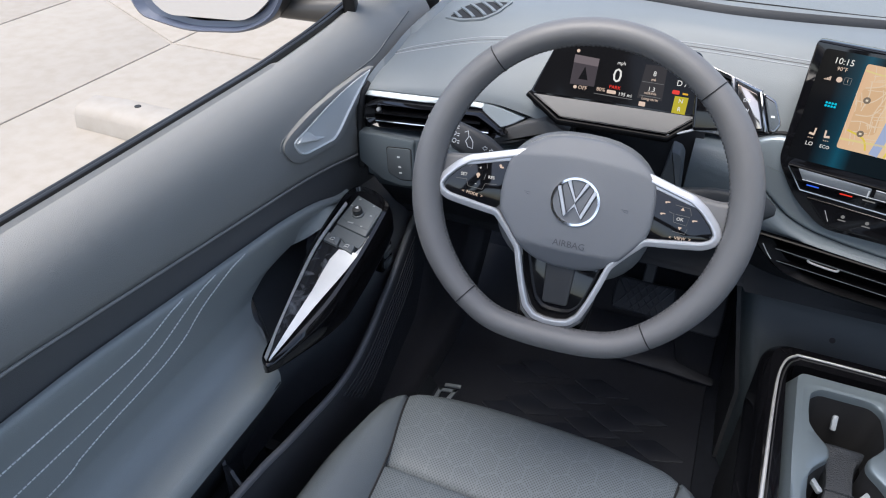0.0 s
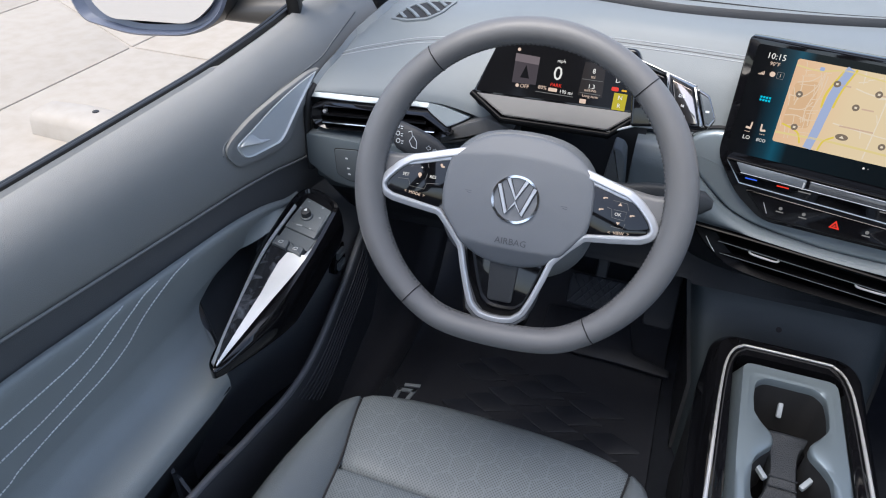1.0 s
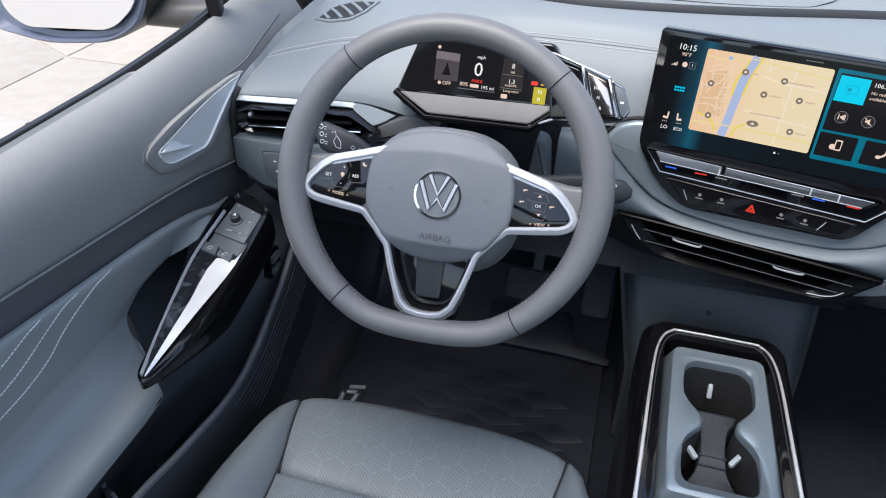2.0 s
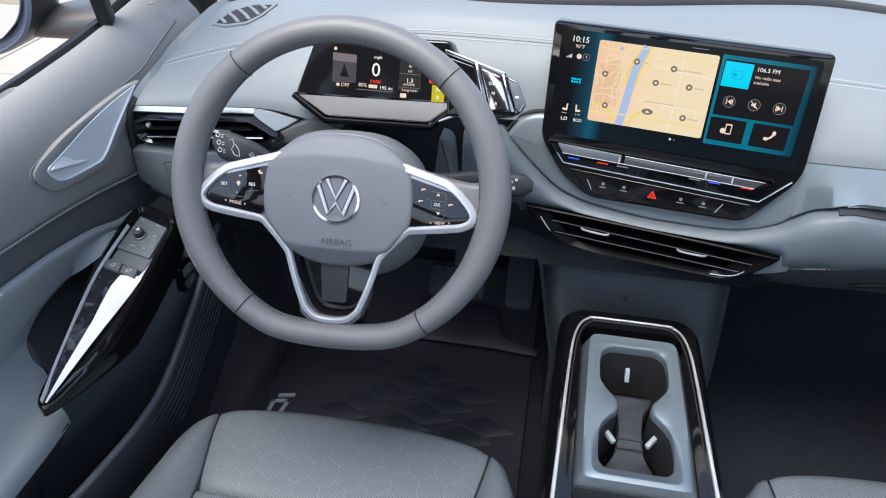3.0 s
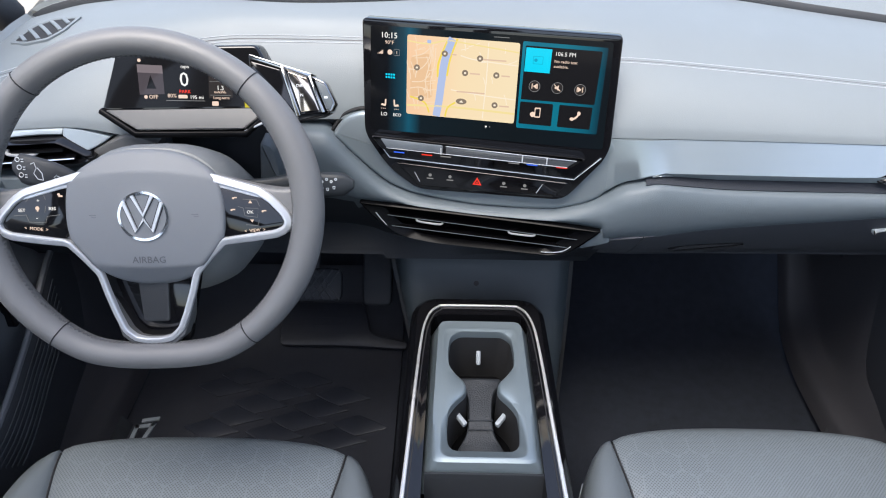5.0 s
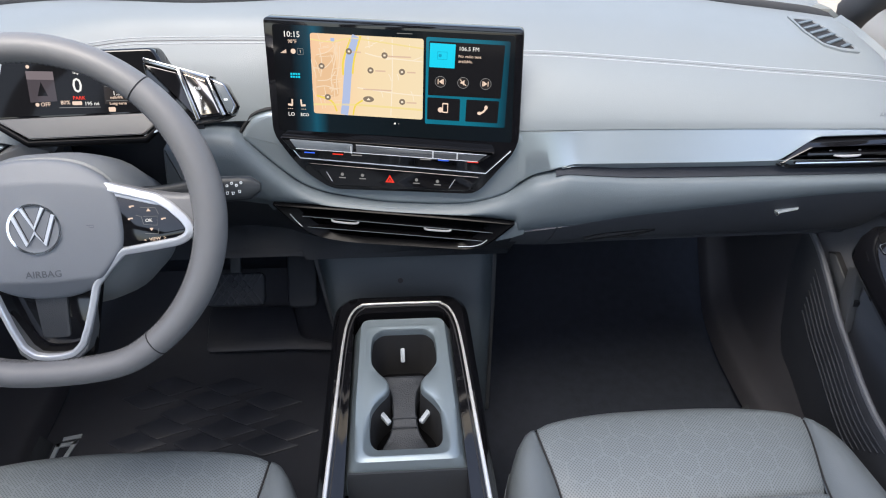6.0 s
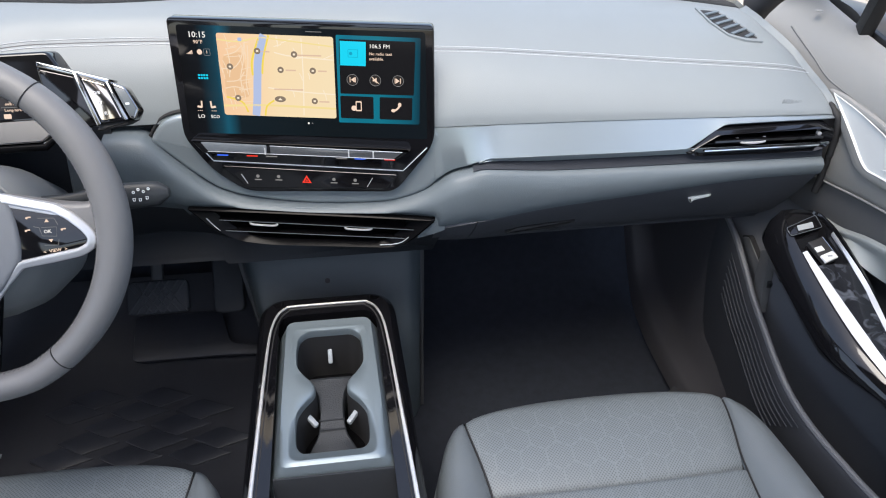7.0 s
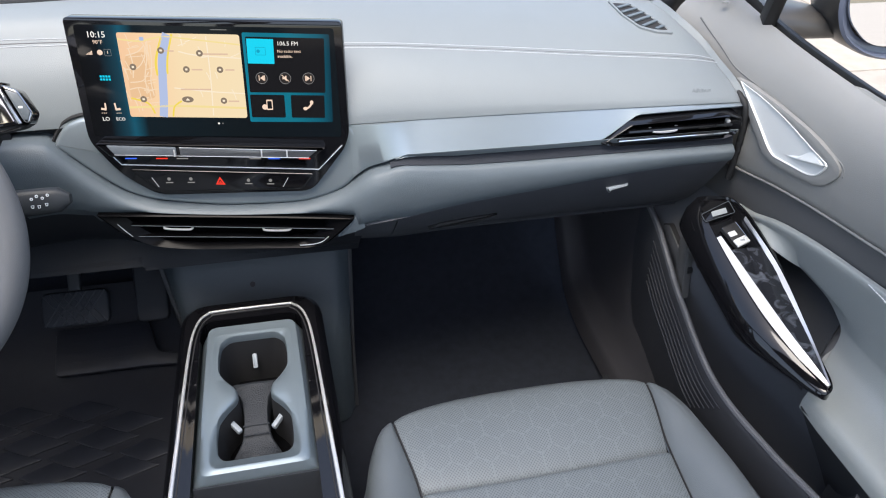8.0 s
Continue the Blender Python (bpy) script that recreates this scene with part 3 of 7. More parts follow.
def lower_pad_row(x):
    y, zb = front_y(x), pad_edge(x)
    zt = curve1([-0.69, -0.42, -0.34, -0.25, -0.205, -0.194, -0.176, -0.152, -0.127, -0.093, -0.058, -0.008, 0.056, 0.092, 0.121, 0.142, 0.168, 0.190, 0.206, 0.235, 0.30, 0.47, 0.69],
                [0.650, 0.656, 0.680, 0.690, 0.688, 0.680, 0.662, 0.641, 0.622, 0.610, 0.606, 0.6035, 0.606, 0.610, 0.619, 0.629, 0.6485, 0.6560, 0.6600, 0.6575, 0.6510, 0.6475, 0.6450], x)
    h = max(zt - zb, 0.006)
    back = max(0.0, surround_y(x, zt) - y) * min(1, max(0, (0.215 - x) / 0.06)) * min(1, max(0, (x + 0.33) / 0.06))
    c, e = min(0.0045, 0.3 * h), min(0.006, 0.3 * h)
    zm = zb + e
    upright = [(0.03 + back, zt + 0.001), (0.009 + back, zt), (0.002 + 0.6 * back, zt - 0.33 * c), (0.0015, zt - c), (-0.003, lerp(zt - c, zm, 0.35)), (-0.004, lerp(zt - c, zm, 0.7)), (-0.001, zm), (0.004, zb), (0.012, zb - 0.006), (0.03, zb - 0.03)]
    g = min(1, h / 0.05)
    rolled = [(0.03 + back, zt + 0.001), (0.010 + back, zt), (0.0035 + 0.6 * back, zt - 0.0015), (0.0005, zt - c)] + [(dy * g, lerp(zt, zb, f)) for f, dy in ((0.26, -0.0038), (0.42, -0.0052), (0.60, -0.0052), (0.78, -0.0036), (0.93, -0.0010))] + [(0.0028 * g, zb - 0.001)]
    k = min(1, max(0, (x - 0.15) / 0.08))
    k = k * k * (3 - 2 * k)
    return [(x, y + lerp(p[0], q[0], k), lerp(p[1], q[1], k)) for p, q in zip(upright, rolled)]


# the padded panel leaves a dark recess behind the steering column
for xa, xb, n in ((-0.672, -0.436, 60), (-0.2495, 0.672, 220)):
    part("lower_pad", shell([lower_pad_row(lerp(xa, xb, i / n)) for i in range(n + 1)], 0.006), PAD, dash, "blue-grey padded lower panel", angle=75)
# A dark sheet stands for the unlit cavity behind the column.
part("column_recess", shell([[(x, 0.955, 0.70), (x, 0.952, 0.65), (x, 0.948, 0.59)] for x in (-0.445, -0.38, -0.31, -0.24)], 0.004), UNDER, dash, "sheet coloured dark for the shaded cavity behind the steering column")
# chamfer along the lower edge of the trim band, and the dark recess under it
facet, rows = [], []
for i in range(71):
    x = lerp(0.166, 0.672, i / 70)
    zt = curve1([0.168, 0.190, 0.206, 0.235, 0.30, 0.47, 0.69], [0.6485, 0.6560, 0.6600, 0.6575, 0.6510, 0.6475, 0.6450], x)
    zb = curve1([0.12, 0.148, 0.169, 0.190, 0.206, 0.218, 0.47, 0.69], [0.621, 0.639, 0.654, 0.662, 0.668, 0.6705, 0.669, 0.668], x)
    k = 0.03 + 0.97 * min(1, max(0, (x - 0.20) / 0.08))
    yf, yb = front_y(x), 0.8735
    facet.append([(x, yb, zb + 0.0012), (x, yb + 0.0012, zb - 0.0012), (x, yb + 0.0050 * k, zb - 0.0085 * k), (x, yb + 0.0090, zb - 0.0095 * k)])
    rows.append([(x, yb + 0.012, zb + 0.001), (x, yb + 0.0085, zb - 0.006 * k), (x, lerp(yf + 0.012, yb + 0.0075, 0.5), lerp(zt, zb - 0.006 * k, 0.5)), (x, yf + 0.008, zt + 0.0010), (x, yf + 0.014, zt - 0.004)])
part("band_chamfer", shell(facet[5:], 0.0006), BAND, dash, "satin chamfer below the trim band")
part("recess_strip", shell(rows[4:], 0.002), RECESS, dash, "dark recessed strip below the trim band")
# underside with glovebox
rows = []
for i in range(141):
    x = lerp(-0.671, 0.160, i / 140)
    y, zb = front_y(x) + 0.016, lower_edge(x) - 0.010
    rows.append([(x, y, zb), (x, y + 0.025, lerp(zb, 0.474, 0.35)), (x, y + 0.06, lerp(zb, 0.474, 0.72)), (x, 0.97, 0.474), (x, 1.05, 0.468), (x, 1.30, 0.46)])
# Shade below the dashboard is put into this extra dark plastic.
part("underside", shell(rows, 0.006), UNDER, dash, "grained lower side, coloured dark for the shade under the dashboard")
# glovebox lid on the passenger's side, with a fixed panel beside it
def lid_rows(xa, xb, n):
    rows = []
    for i in range(n + 1):
        x = lerp(xa, xb, i / n)
        y, zb = front_y(x), lower_edge(x)
        g = min(1, max(curve1([0.206, 0.235, 0.30, 0.47, 0.69], [0.6600, 0.6575, 0.6510, 0.6475, 0.6450], x) - zb, 0.006) / 0.05)
        rows.append([(x, y + 0.0020 * g + dy, lerp(zb, 0.494, f)) for f, dy in ((0.012, 0.0006), (0.10, 0.0066), (0.25, 0.0176), (0.5, 0.0380), (0.75, 0.0620), (0.92, 0.0840), (1.0, 0.0990))] + [(x, 0.99, 0.486)])
    return rows


part("side_panel", shell(lid_rows(0.150, 0.2015, 12), 0.005), LID, dash, "dark fixed panel beside the glovebox")
lid = part("glovebox_lid", shell(lid_rows(0.2030, 0.669, 60), 0.005), LID, dash, "dark glovebox lid")
bm = prism(fillet([(0.498, 0.590), (0.530, 0.5940), (0.529, 0.590), (0.506, 0.5855), (0.503, 0.581)], 0.0012), 0.0, 0.008, axes((0, 0.8895, -0.001), (1, 0, 0), (0, 0, 1), (0, -1, 0)), 0.002)
part("latch", bm, HANDLE, lid, "small silver latch")
bm = prism(fillet([(0.250, 0.5325), (0.266, 0.5405), (0.318, 0.5455), (0.350, 0.5465), (0.322, 0.5360)], 0.003), 0.0, 0.008, axes((0, 0.9065, 0.006), (1, 0, 0), (0, 0, 1), (0, -1, 0)), 0.001)
part("finger_slot", bm, SEAM, lid, "dark finger slot")

text("AIRBAG", 0.0085, axes((0.622, 0.9055, 0.7138), Vector((1, 0, -0.09)).normalized(), (0, 0.62, 0.78), (0, -0.78, 0.62)), MARKP, dash, "embossed_word", label="embossed grey word")


# ---- side vents ----
def side_vent(s):
    v = thing("air_vent", "gloss black dashboard air vent with silver blade", "air vent", (s * 0.58, 0.88, 0.67), group="side air vents")
    up = (lambda x: 0.09 * (0.668 - x)) if s < 0 else (lambda x: 0.0)
    out = [(0.472, 0.6635), (0.481, 0.6700), (0.511, 0.6895), (0.655, 0.6915), (0.674, 0.687), (0.678, 0.672), (0.670, 0.660), (0.655, 0.6555), (0.486, 0.6585)]
    out = fillet([(s * a, b + up(a)) for a, b in out], 0.004, 3)
    inn = fillet([(s * a, b + up(a)) for a, b in [(0.491, 0.665), (0.516, 0.6850), (0.648, 0.6860), (0.661, 0.681), (0.661, 0.667), (0.648, 0.6615), (0.494, 0.662)]], 0.003, 3)
    n = len(out)
    k = len(inn)
    inn = [inn[int(i * k / n)] for i in range(n)]
    yo = 0.873
    rows = [[(p[0], 0.91, p[1]) for p in out], [(p[0], yo + 0.003, p[1]) for p in out], [(lerp(p[0], q[0], 0.25), yo, lerp(p[1], q[1], 0.25)) for p, q in zip(out, inn)],
            [(p[0], yo + 0.006, p[1]) for p in inn], [(p[0], 0.918, p[1]) for p in inn]]
    bm = lattice(rows, closed_v=True)
    part("housing", bm, GLOSS, v)
    # A black plate closes the vent and stands for its unlit depth.
    part("throat", prism(inn, 0, 0.004, axes((0, 0.914, 0), (1, 0, 0), (0, 0, 1), (0, -1, 0))), SEAM, v, "black plate standing for the vent's unlit depth")
    for z, x0 in ((0.6780, 0.508), (0.6675, 0.496)):
        path = [(s * lerp(x0, 0.658, i / 6), 0.882, z + up(lerp(x0, 0.658, i / 6))) for i in range(7)]
        part("slat", sweep(path, [(-0.010, -0.001), (0.010, -0.0022), (0.011, 0.0), (0.010, 0.0022), (-0.010, 0.001)]), GLOSS, v)
    path = [(s * lerp(0.496, 0.656, i / 6), 0.8715, 0.6670 + up(lerp(0.496, 0.656, i / 6))) for i in range(7)]
    part("bright_strip", sweep(path, circle(0.0010, 6)), CHROME, v, "thin chrome strip")
    path = spline([(s * (0.560 + a), 0.8735 + b, 0.6770 + up(0.560) + c) for a, b, c in ((-0.019, 0.006, 0.002), (-0.016, -0.001, 0.0), (0.0, -0.003, -0.0006), (0.016, -0.001, 0.0), (0.019, 0.006, 0.002))], 4)
    bm = sweep(path, fillet([(-0.0022, -0.0013), (0.0022, -0.0013), (0.0022, 0.0013), (-0.0022, 0.0013)], 0.001, 2))
    part("tab", bm, SILVER, v, "silver adjusting tab")
    bm = prism(shift(circle(0.0028, 14), s * 0.654, 0.6815 + up(0.654)), 0, 0.006, axes((0, 0.880, 0), (1, 0, 0), (0, 0, 1), (0, -1, 0)), 0.0012)
    part("thumb_wheel", bm, SILVER, v)
    return v


side_vent(-1)
side_vent(1)


# ---- demister vents on the top pad ----
def demister(s):
    v = thing("demister_vent", "small dark slatted window demister vent in dashboard top", "air vent", (s * 0.57, 1.0, 0.78), group="demister vents")
    pts = [(0.556, 1.096), (0.585, 1.095), (0.597, 1.063), (0.608, 1.026), (0.619, 0.998), (0.591, 0.999), (0.568, 1.008), (0.556, 1.041)]
    if s < 0:
        pts = [(0.524, 1.040), (0.568, 1.054), (0.600, 1.050), (0.616, 1.012), (0.585, 0.995), (0.552, 0.991), (0.534, 1.004)]
    o = fillet([(s * a, b) for a, b in pts], 0.006, 4)
    c = sum(o, Vector((0, 0))) / len(o)
    i1 = [c + (p - c) * 0.84 for p in o]
    lay = lambda p, dz: Vector((p[0], p[1], pad_z(p[0], p[1]) + dz))
    rows = [[lay(p, -0.001) for p in o], [lay(p, 0.0022) for p in o], [lay(lerp(p, q, 0.6), 0.0026) for p, q in zip(o, i1)], [lay(q, 0.0012) for q in i1], [lay(q, 0.0004) for q in i1]]
    part("frame", lattice(rows, closed_v=True), DASH, v, "grey rim")
    # Black sheet laid on the pad; its colour stands for shade between slats.
    rows = [[lay(q, 0.0008) for q in i1], [lay(c + (q - c) * 0.5, 0.0008) for q in i1], [lay(c + (q - c) * 0.02, 0.0008) for q in i1]]
    part("throat", lattice(rows, closed_v=True), SEAM, v, "black sheet on the pad standing for a shaded opening")
    d = Vector((s * 0.86, 0.5)) if s > 0 else Vector((-0.62, 0.78))
    along = Vector((s * 0.42, -0.9)) if s > 0 else Vector((-0.93, -0.1))
    nk = 6 if s > 0 else 5
    for k in range(nk):
        cc = c + along * lerp(-0.042, 0.042, (k + 0.5) / nk)
        hits = []
        for w in [lerp(-0.03, 0.03, q / 60) for q in range(61)]:
            p = cc + d * w
            inside = False
            for i in range(len(i1)):
                a, b = i1[i], i1[(i + 1) % len(i1)]
                if (a.y > p.y) != (b.y > p.y) and p.x < (b.x - a.x) * (p.y - a.y) / (b.y - a.y) + a.x:
                    inside = not inside
            if inside:
                hits.append(p)
        if len(hits) > 4:
            path = [lay(lerp(hits[0], hits[-1], t), 0.0022) for t in (0, 0.33, 0.67, 1)]
            part("slat", sweep(path, [(-0.0024, -0.0012), (0.0024, -0.0012), (0.0024, 0.0008), (-0.0024, 0.0010)]), PAD if s > 0 else DASH, v)
    return v


demister(-1)
demister(1)

# ---- centre air vent ----
cv = thing("centre_air_vent", "wide gloss black centre air vent with silver tabs", "air vent", (0, 0.86, 0.59))
VX = Vector((1, -0.166, 0)).normalized()
VM = axes((0, 0.8895, 0), VX, (0, 0, 1), Vector((-0.166, -1, 0)).normalized())
out = fillet([(-0.1655, 0.5997), (-0.100, 0.5993), (0.033, 0.5968), (0.1505, 0.5935), (0.1455, 0.5865), (0.1285, 0.5680), (0.1108, 0.5528), (0.0925, 0.5477), (-0.0659, 0.5468), (-0.1113, 0.5524), (-0.1400, 0.5711)],
             [0.002, 0.02, 0.02, 0.003, 0.006, 0.01, 0.01, 0.01, 0.02, 0.015, 0.02], 3)
c = Vector((-0.006, 0.5725))
inn = [Vector((c.x + (p.x - c.x) * 0.80, c.y + (p.y - c.y) * 0.74 - 0.0015)) for p in out]
ring = lambda P, w: [VM @ Vector((p[0], p[1], w)) for p in P]
mid = [lerp(p, q, 0.15) for p, q in zip(out, inn)]
part("housing", lattice([ring(out, -0.02), ring(out, 0.0012), ring(mid, 0.0028), ring(inn, -0.006), ring(inn, -0.026)], closed_v=True), VENTB, cv, angle=25)
# Black face behind the slats, in place of the vent's shaded inside.
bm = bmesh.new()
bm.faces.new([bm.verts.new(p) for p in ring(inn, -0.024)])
part("throat", bm, SEAM, cv, "black plate standing for the vent's unlit depth")
for za, zb, a, b in ((0.5828, 0.5755, -0.1272, 0.122), (0.5662, 0.5615, -0.122, 0.115)):
    path = [VM @ Vector((lerp(a, b, i / 8), lerp(za, zb, i / 8), -0.010)) for i in range(9)]
    part("slat", sweep(path, [(-0.012, -0.0004), (0.009, -0.0008), (0.0096, 0.0), (0.009, 0.0008), (-0.012, 0.0004)]), VENTB, cv)
    path = [VM @ Vector((lerp(a, b, i / 8), lerp(za, zb, i / 8), -0.0002)) for i in range(9)]
    part("slat_edge", sweep(path, circle(0.0004, 6)), GREYKEY, cv, "pale slat edge")
for xa, za, xb, zb in ((-0.0886, 0.5785, -0.0534, 0.5772), (0.0335, 0.5752, 0.0681, 0.5750)):
    path = spline([VM @ Vector(p) for p in ((xa, za + 0.001, -0.002), (xa + 0.003, za, 0.0008), (lerp(xa, xb, 0.5), lerp(za, zb, 0.5) - 0.0003, 0.0012), (xb - 0.003, zb, 0.0008), (xb, zb + 0.001, -0.002))], 4)
    part("tab", sweep(path, [(-0.0012, -0.0007), (0.0012, -0.0007), (0.0012, 0.0007), (-0.0012, 0.0007)]), SILVER, cv, "slim silver adjusting tab")
for pts in (((-0.1427, 0.5860), (-0.1322, 0.5717), (-0.1183, 0.5591), (-0.0999, 0.5523)), ((0.078, 0.5515), (0.0950, 0.5530), (0.1069, 0.5571), (0.1154, 0.5650))):
    path = [VM @ Vector((a, b, 0.0015)) for a, b in pts]
    part("bright_strip", sweep(spline(path, 4), circle(0.0006, 6)), SILVER, cv, "thin silver arc")

bm = prism(fillet([(0.1500, 0.5945), (0.1450, 0.5855), (0.1275, 0.5670), (0.1270, 0.5620), (0.150, 0.5700), (0.162, 0.5760), (0.162, 0.5945)], 0.001), -0.012, -0.0012, VM, 0.0004)
part("pad_corner", bm, PAD, dash, "blue-grey pad beside the centre vent")

# ---- surround of the touchscreen ----
SN = Vector((-0.16422, -0.97219, 0.16694))
SX = Vector((0.98603, -0.16656, 0.0))
SU = Vector((0.02781, 0.16461, 0.98597))
SO = Vector((-0.00622, 0.90922, 0.69035))
SM = axes(SO, SX, SU, SN)
surround = [(-0.140, 0.026), (0.150, 0.026), (0.163, 0.015), (0.168, 0.004), (0.168, -0.040), (0.151, -0.0610), (0.129, -0.0720), (0.1005, -0.0810), (0.064, -0.0845), (0.0, -0.0868), (-0.052, -0.0835), (-0.090, -0.0785),
            (-0.119, -0.0690), (-0.149, -0.0480), (-0.174, -0.0270), (-0.1945, -0.0095), (-0.1885, 0.0020), (-0.1765, 0.0165), (-0.1570, 0.0250)]
bm = prism(fillet(surround, 0.012, 4), -0.030, -0.008, SM, 0.007, 5)
part("screen_surround", bm, BAND, dash, "satin silver-blue surround of the screen")
path = [SM @ Vector((a, b, -0.0165)) for a, b in ((-0.1985, -0.0095), (-0.1910, 0.0030), (-0.1785, 0.0185), (-0.1570, 0.0272), (-0.135, 0.0280))]
part("surround_gap", sweep(spline(path, 4), circle(0.0022, 6)), SEAM, dash, "dark gap round the surround")

# ---- touchscreen ----
screen = thing("touchscreen", "large black touchscreen showing a map on the dashboard", "touchscreen", SO)
out = fillet([(-0.1495, 0.1405), (0.1525, 0.1395), (0.1560, 0.010), (0.150, -0.008), (0.108, -0.0635), (-0.078, -0.0685), (-0.118, -0.042), (-0.148, 0.0)], [0.006, 0.006, 0.012, 0.01, 0.014, 0.014, 0.02, 0.012], 4)
part("bezel", prism(out, -0.018, 0.0, SM, 0.0014, 2), GLOSS, screen, "gloss black bezel")


def disp(name, poly, m, w=0.0004, parent=None, label="", M=None):
    return part(name, prism(poly, w - 0.0002, w, M or SM), m, parent or screen, label, smooth=False)


def screen_glass():
    """Dark display that shades from black to a dim blue and teal."""
    m = glow("display_background", (0.0, 0.0, 0.0))
    n, l = m.node_tree.nodes, m.node_tree.links
    b = n["Principled BSDF"]
    tc = n.new("ShaderNodeTexCoord")
    dot = n.new("ShaderNodeVectorMath")
    dot.operation = "DOT_PRODUCT"
    l.new(tc.outputs["Object"], dot.inputs[0])
    dot.inputs[1].default_value = SX
    mr = n.new("ShaderNodeMapRange")
    base = SO.dot(SX)
    mr.inputs["From Min"].default_value, mr.inputs["From Max"].default_value = base - 0.149, base + 0.153
    l.new(dot.outputs["Value"], mr.inputs["Value"])
    ramp = n.new("ShaderNodeValToRGB")
    e = ramp.color_ramp.elements
    e[0].position, e[0].color = 0.0, (0.0008, 0.001, 0.0015, 1)
    e[1].position, e[1].color = 1.0, (0.001, 0.004, 0.006, 1)
    for p, col in ((0.10, (0.001, 0.002, 0.004, 1)), (0.165, (0.003, 0.03, 0.05, 1)), (0.19, (0.003, 0.06, 0.10, 1)), (0.24, (0.001, 0.006, 0.010, 1)), (0.6, (0.0005, 0.003, 0.005, 1)), (0.93, (0.0005, 0.003, 0.006, 1))):
        k = e.new(p)
        k.color = col
    l.new(mr.outputs["Result"], ramp.inputs["Fac"])
    l.new(ramp.outputs["Color"], b.inputs["Emission Color"])
    b.inputs["Emission Strength"].default_value = 0.42
    return m


def fading(name, along, base, stops):
    """A lit field whose colour changes along one direction."""
    m = glow(name, (0.0, 0.0, 0.0))
    n, l = m.node_tree.nodes, m.node_tree.links
    tc = n.new("ShaderNodeTexCoord")
    dot = n.new("ShaderNodeVectorMath")
    dot.operation = "DOT_PRODUCT"
    l.new(tc.outputs["Object"], dot.inputs[0])
    dot.inputs[1].default_value = along
    mr = n.new("ShaderNodeMapRange")
    a, b = stops[0][0], stops[-1][0]
    mr.inputs["From Min"].default_value, mr.inputs["From Max"].default_value = base + a, base + b
    l.new(dot.outputs["Value"], mr.inputs["Value"])
    ramp = n.new("ShaderNodeValToRGB")
    e = ramp.color_ramp.elements
    e[0].color, e[1].color = (*stops[0][1], 1), (*stops[-1][1], 1)
    for p, col in stops[1:-1]:
        e.new((p - a) / (b - a)).color = (*col, 1)
    l.new(mr.outputs["Result"], ramp.inputs["Fac"])
    l.new(ramp.outputs["Color"], n["Principled BSDF"].inputs["Emission Color"])
    return m


E_BG = screen_glass()
E_MAP = fading("map_paper", SX, SO.dot(SX), ((-0.0945, (0.92, 0.60, 0.37)), (-0.060, (0.94, 0.67, 0.42)), (-0.03, (0.93, 0.74, 0.47)), (0.0385, (0.92, 0.76, 0.50))))
E_MAPD = glow("map_shade", (0.88, 0.58, 0.34), 0.95)
E_LANE = glow("map_lane", (0.95, 0.74, 0.53), 0.97)
E_ROAD = glow("map_road", (0.96, 0.84, 0.66), 1.0)
E_YELL = glow("map_pale_road", (0.95, 0.78, 0.36), 0.95)
E_YEL = glow("map_main_road", (0.95, 0.74, 0.12), 0.95)
E_BLUE = glow("map_motorway", (0.50, 0.60, 0.88), 0.9)
E_CAPT = glow("map_caption", (0.78, 0.56, 0.42), 0.95)
E_PIN = glow("map_marker", (0.33, 0.26, 0.20), 0.75)
E_TEAL = fading("teal_panel", SX, SO.dot(SX), ((0.040, (0.0, 0.20, 0.30)), (0.055, (0.0, 0.16, 0.25)), (0.090, (0.0, 0.17, 0.25)), (0.125, (0.0, 0.10, 0.16)), (0.138, (0.0, 0.035, 0.06))))
E_DISC = glow("key_disc", (0.028, 0.024, 0.024), 1.0)
E_CARD = glow("dark_card", (0.006, 0.006, 0.008), 1.0)
E_CYAN = glow("cyan_tile", (0.0, 0.62, 0.85), 1.1)
E_WHITE = glow("white_symbol", (0.95, 0.93, 0.9), 1.1)
E_PEACH = glow("peach_symbol", (0.95, 0.72, 0.58), 1.0)
E_DIM = glow("dim_symbol", (0.3, 0.3, 0.3), 0.8)
E_RED = glow("red_symbol", (0.9, 0.05, 0.03), 1.1)
E_BLU = glow("blue_symbol", (0.05, 0.15, 0.85), 1.2)
E_GREYD = glow("dim_picture", (0.10, 0.085, 0.10), 0.8)
E_GREYL = glow("grey_picture_top", (0.24, 0.20, 0.22), 0.9)
E_YELP = glow("yellow_gear_panel", (0.62, 0.52, 0.02), 1.0)

disp("display", fillet([(-0.140, 0.0065), (0.147, 0.0065), (0.143, 0.132), (-0.139, 0.133)], 0.004), E_BG, w=0.0003, label="lit display")
disp("map", fillet([(-0.0945, 0.0300), (0.0385, 0.0292), (0.0385, 0.1240), (-0.0945, 0.1250)], 0.003), E_MAP, w=0.0006, label="sand-coloured street map")


def on_map(pts):
    return [(max(-0.0942, min(0.0382, u)), max(0.0302, min(0.1238, v))) for u, v in pts]


def road(pts, w, m, lift=0.0009, name="map_line", per=5):
    path = [SM @ Vector((u, v, lift)) for u, v in on_map([(p.x, p.y) for p in spline([(u, v, 0) for u, v in pts], per)])]
    part(name, sweep(path, [(-w, -0.0001), (w, -0.0001), (w, 0.0001), (-w, 0.0001)], up=SN), m, screen, smooth=False)


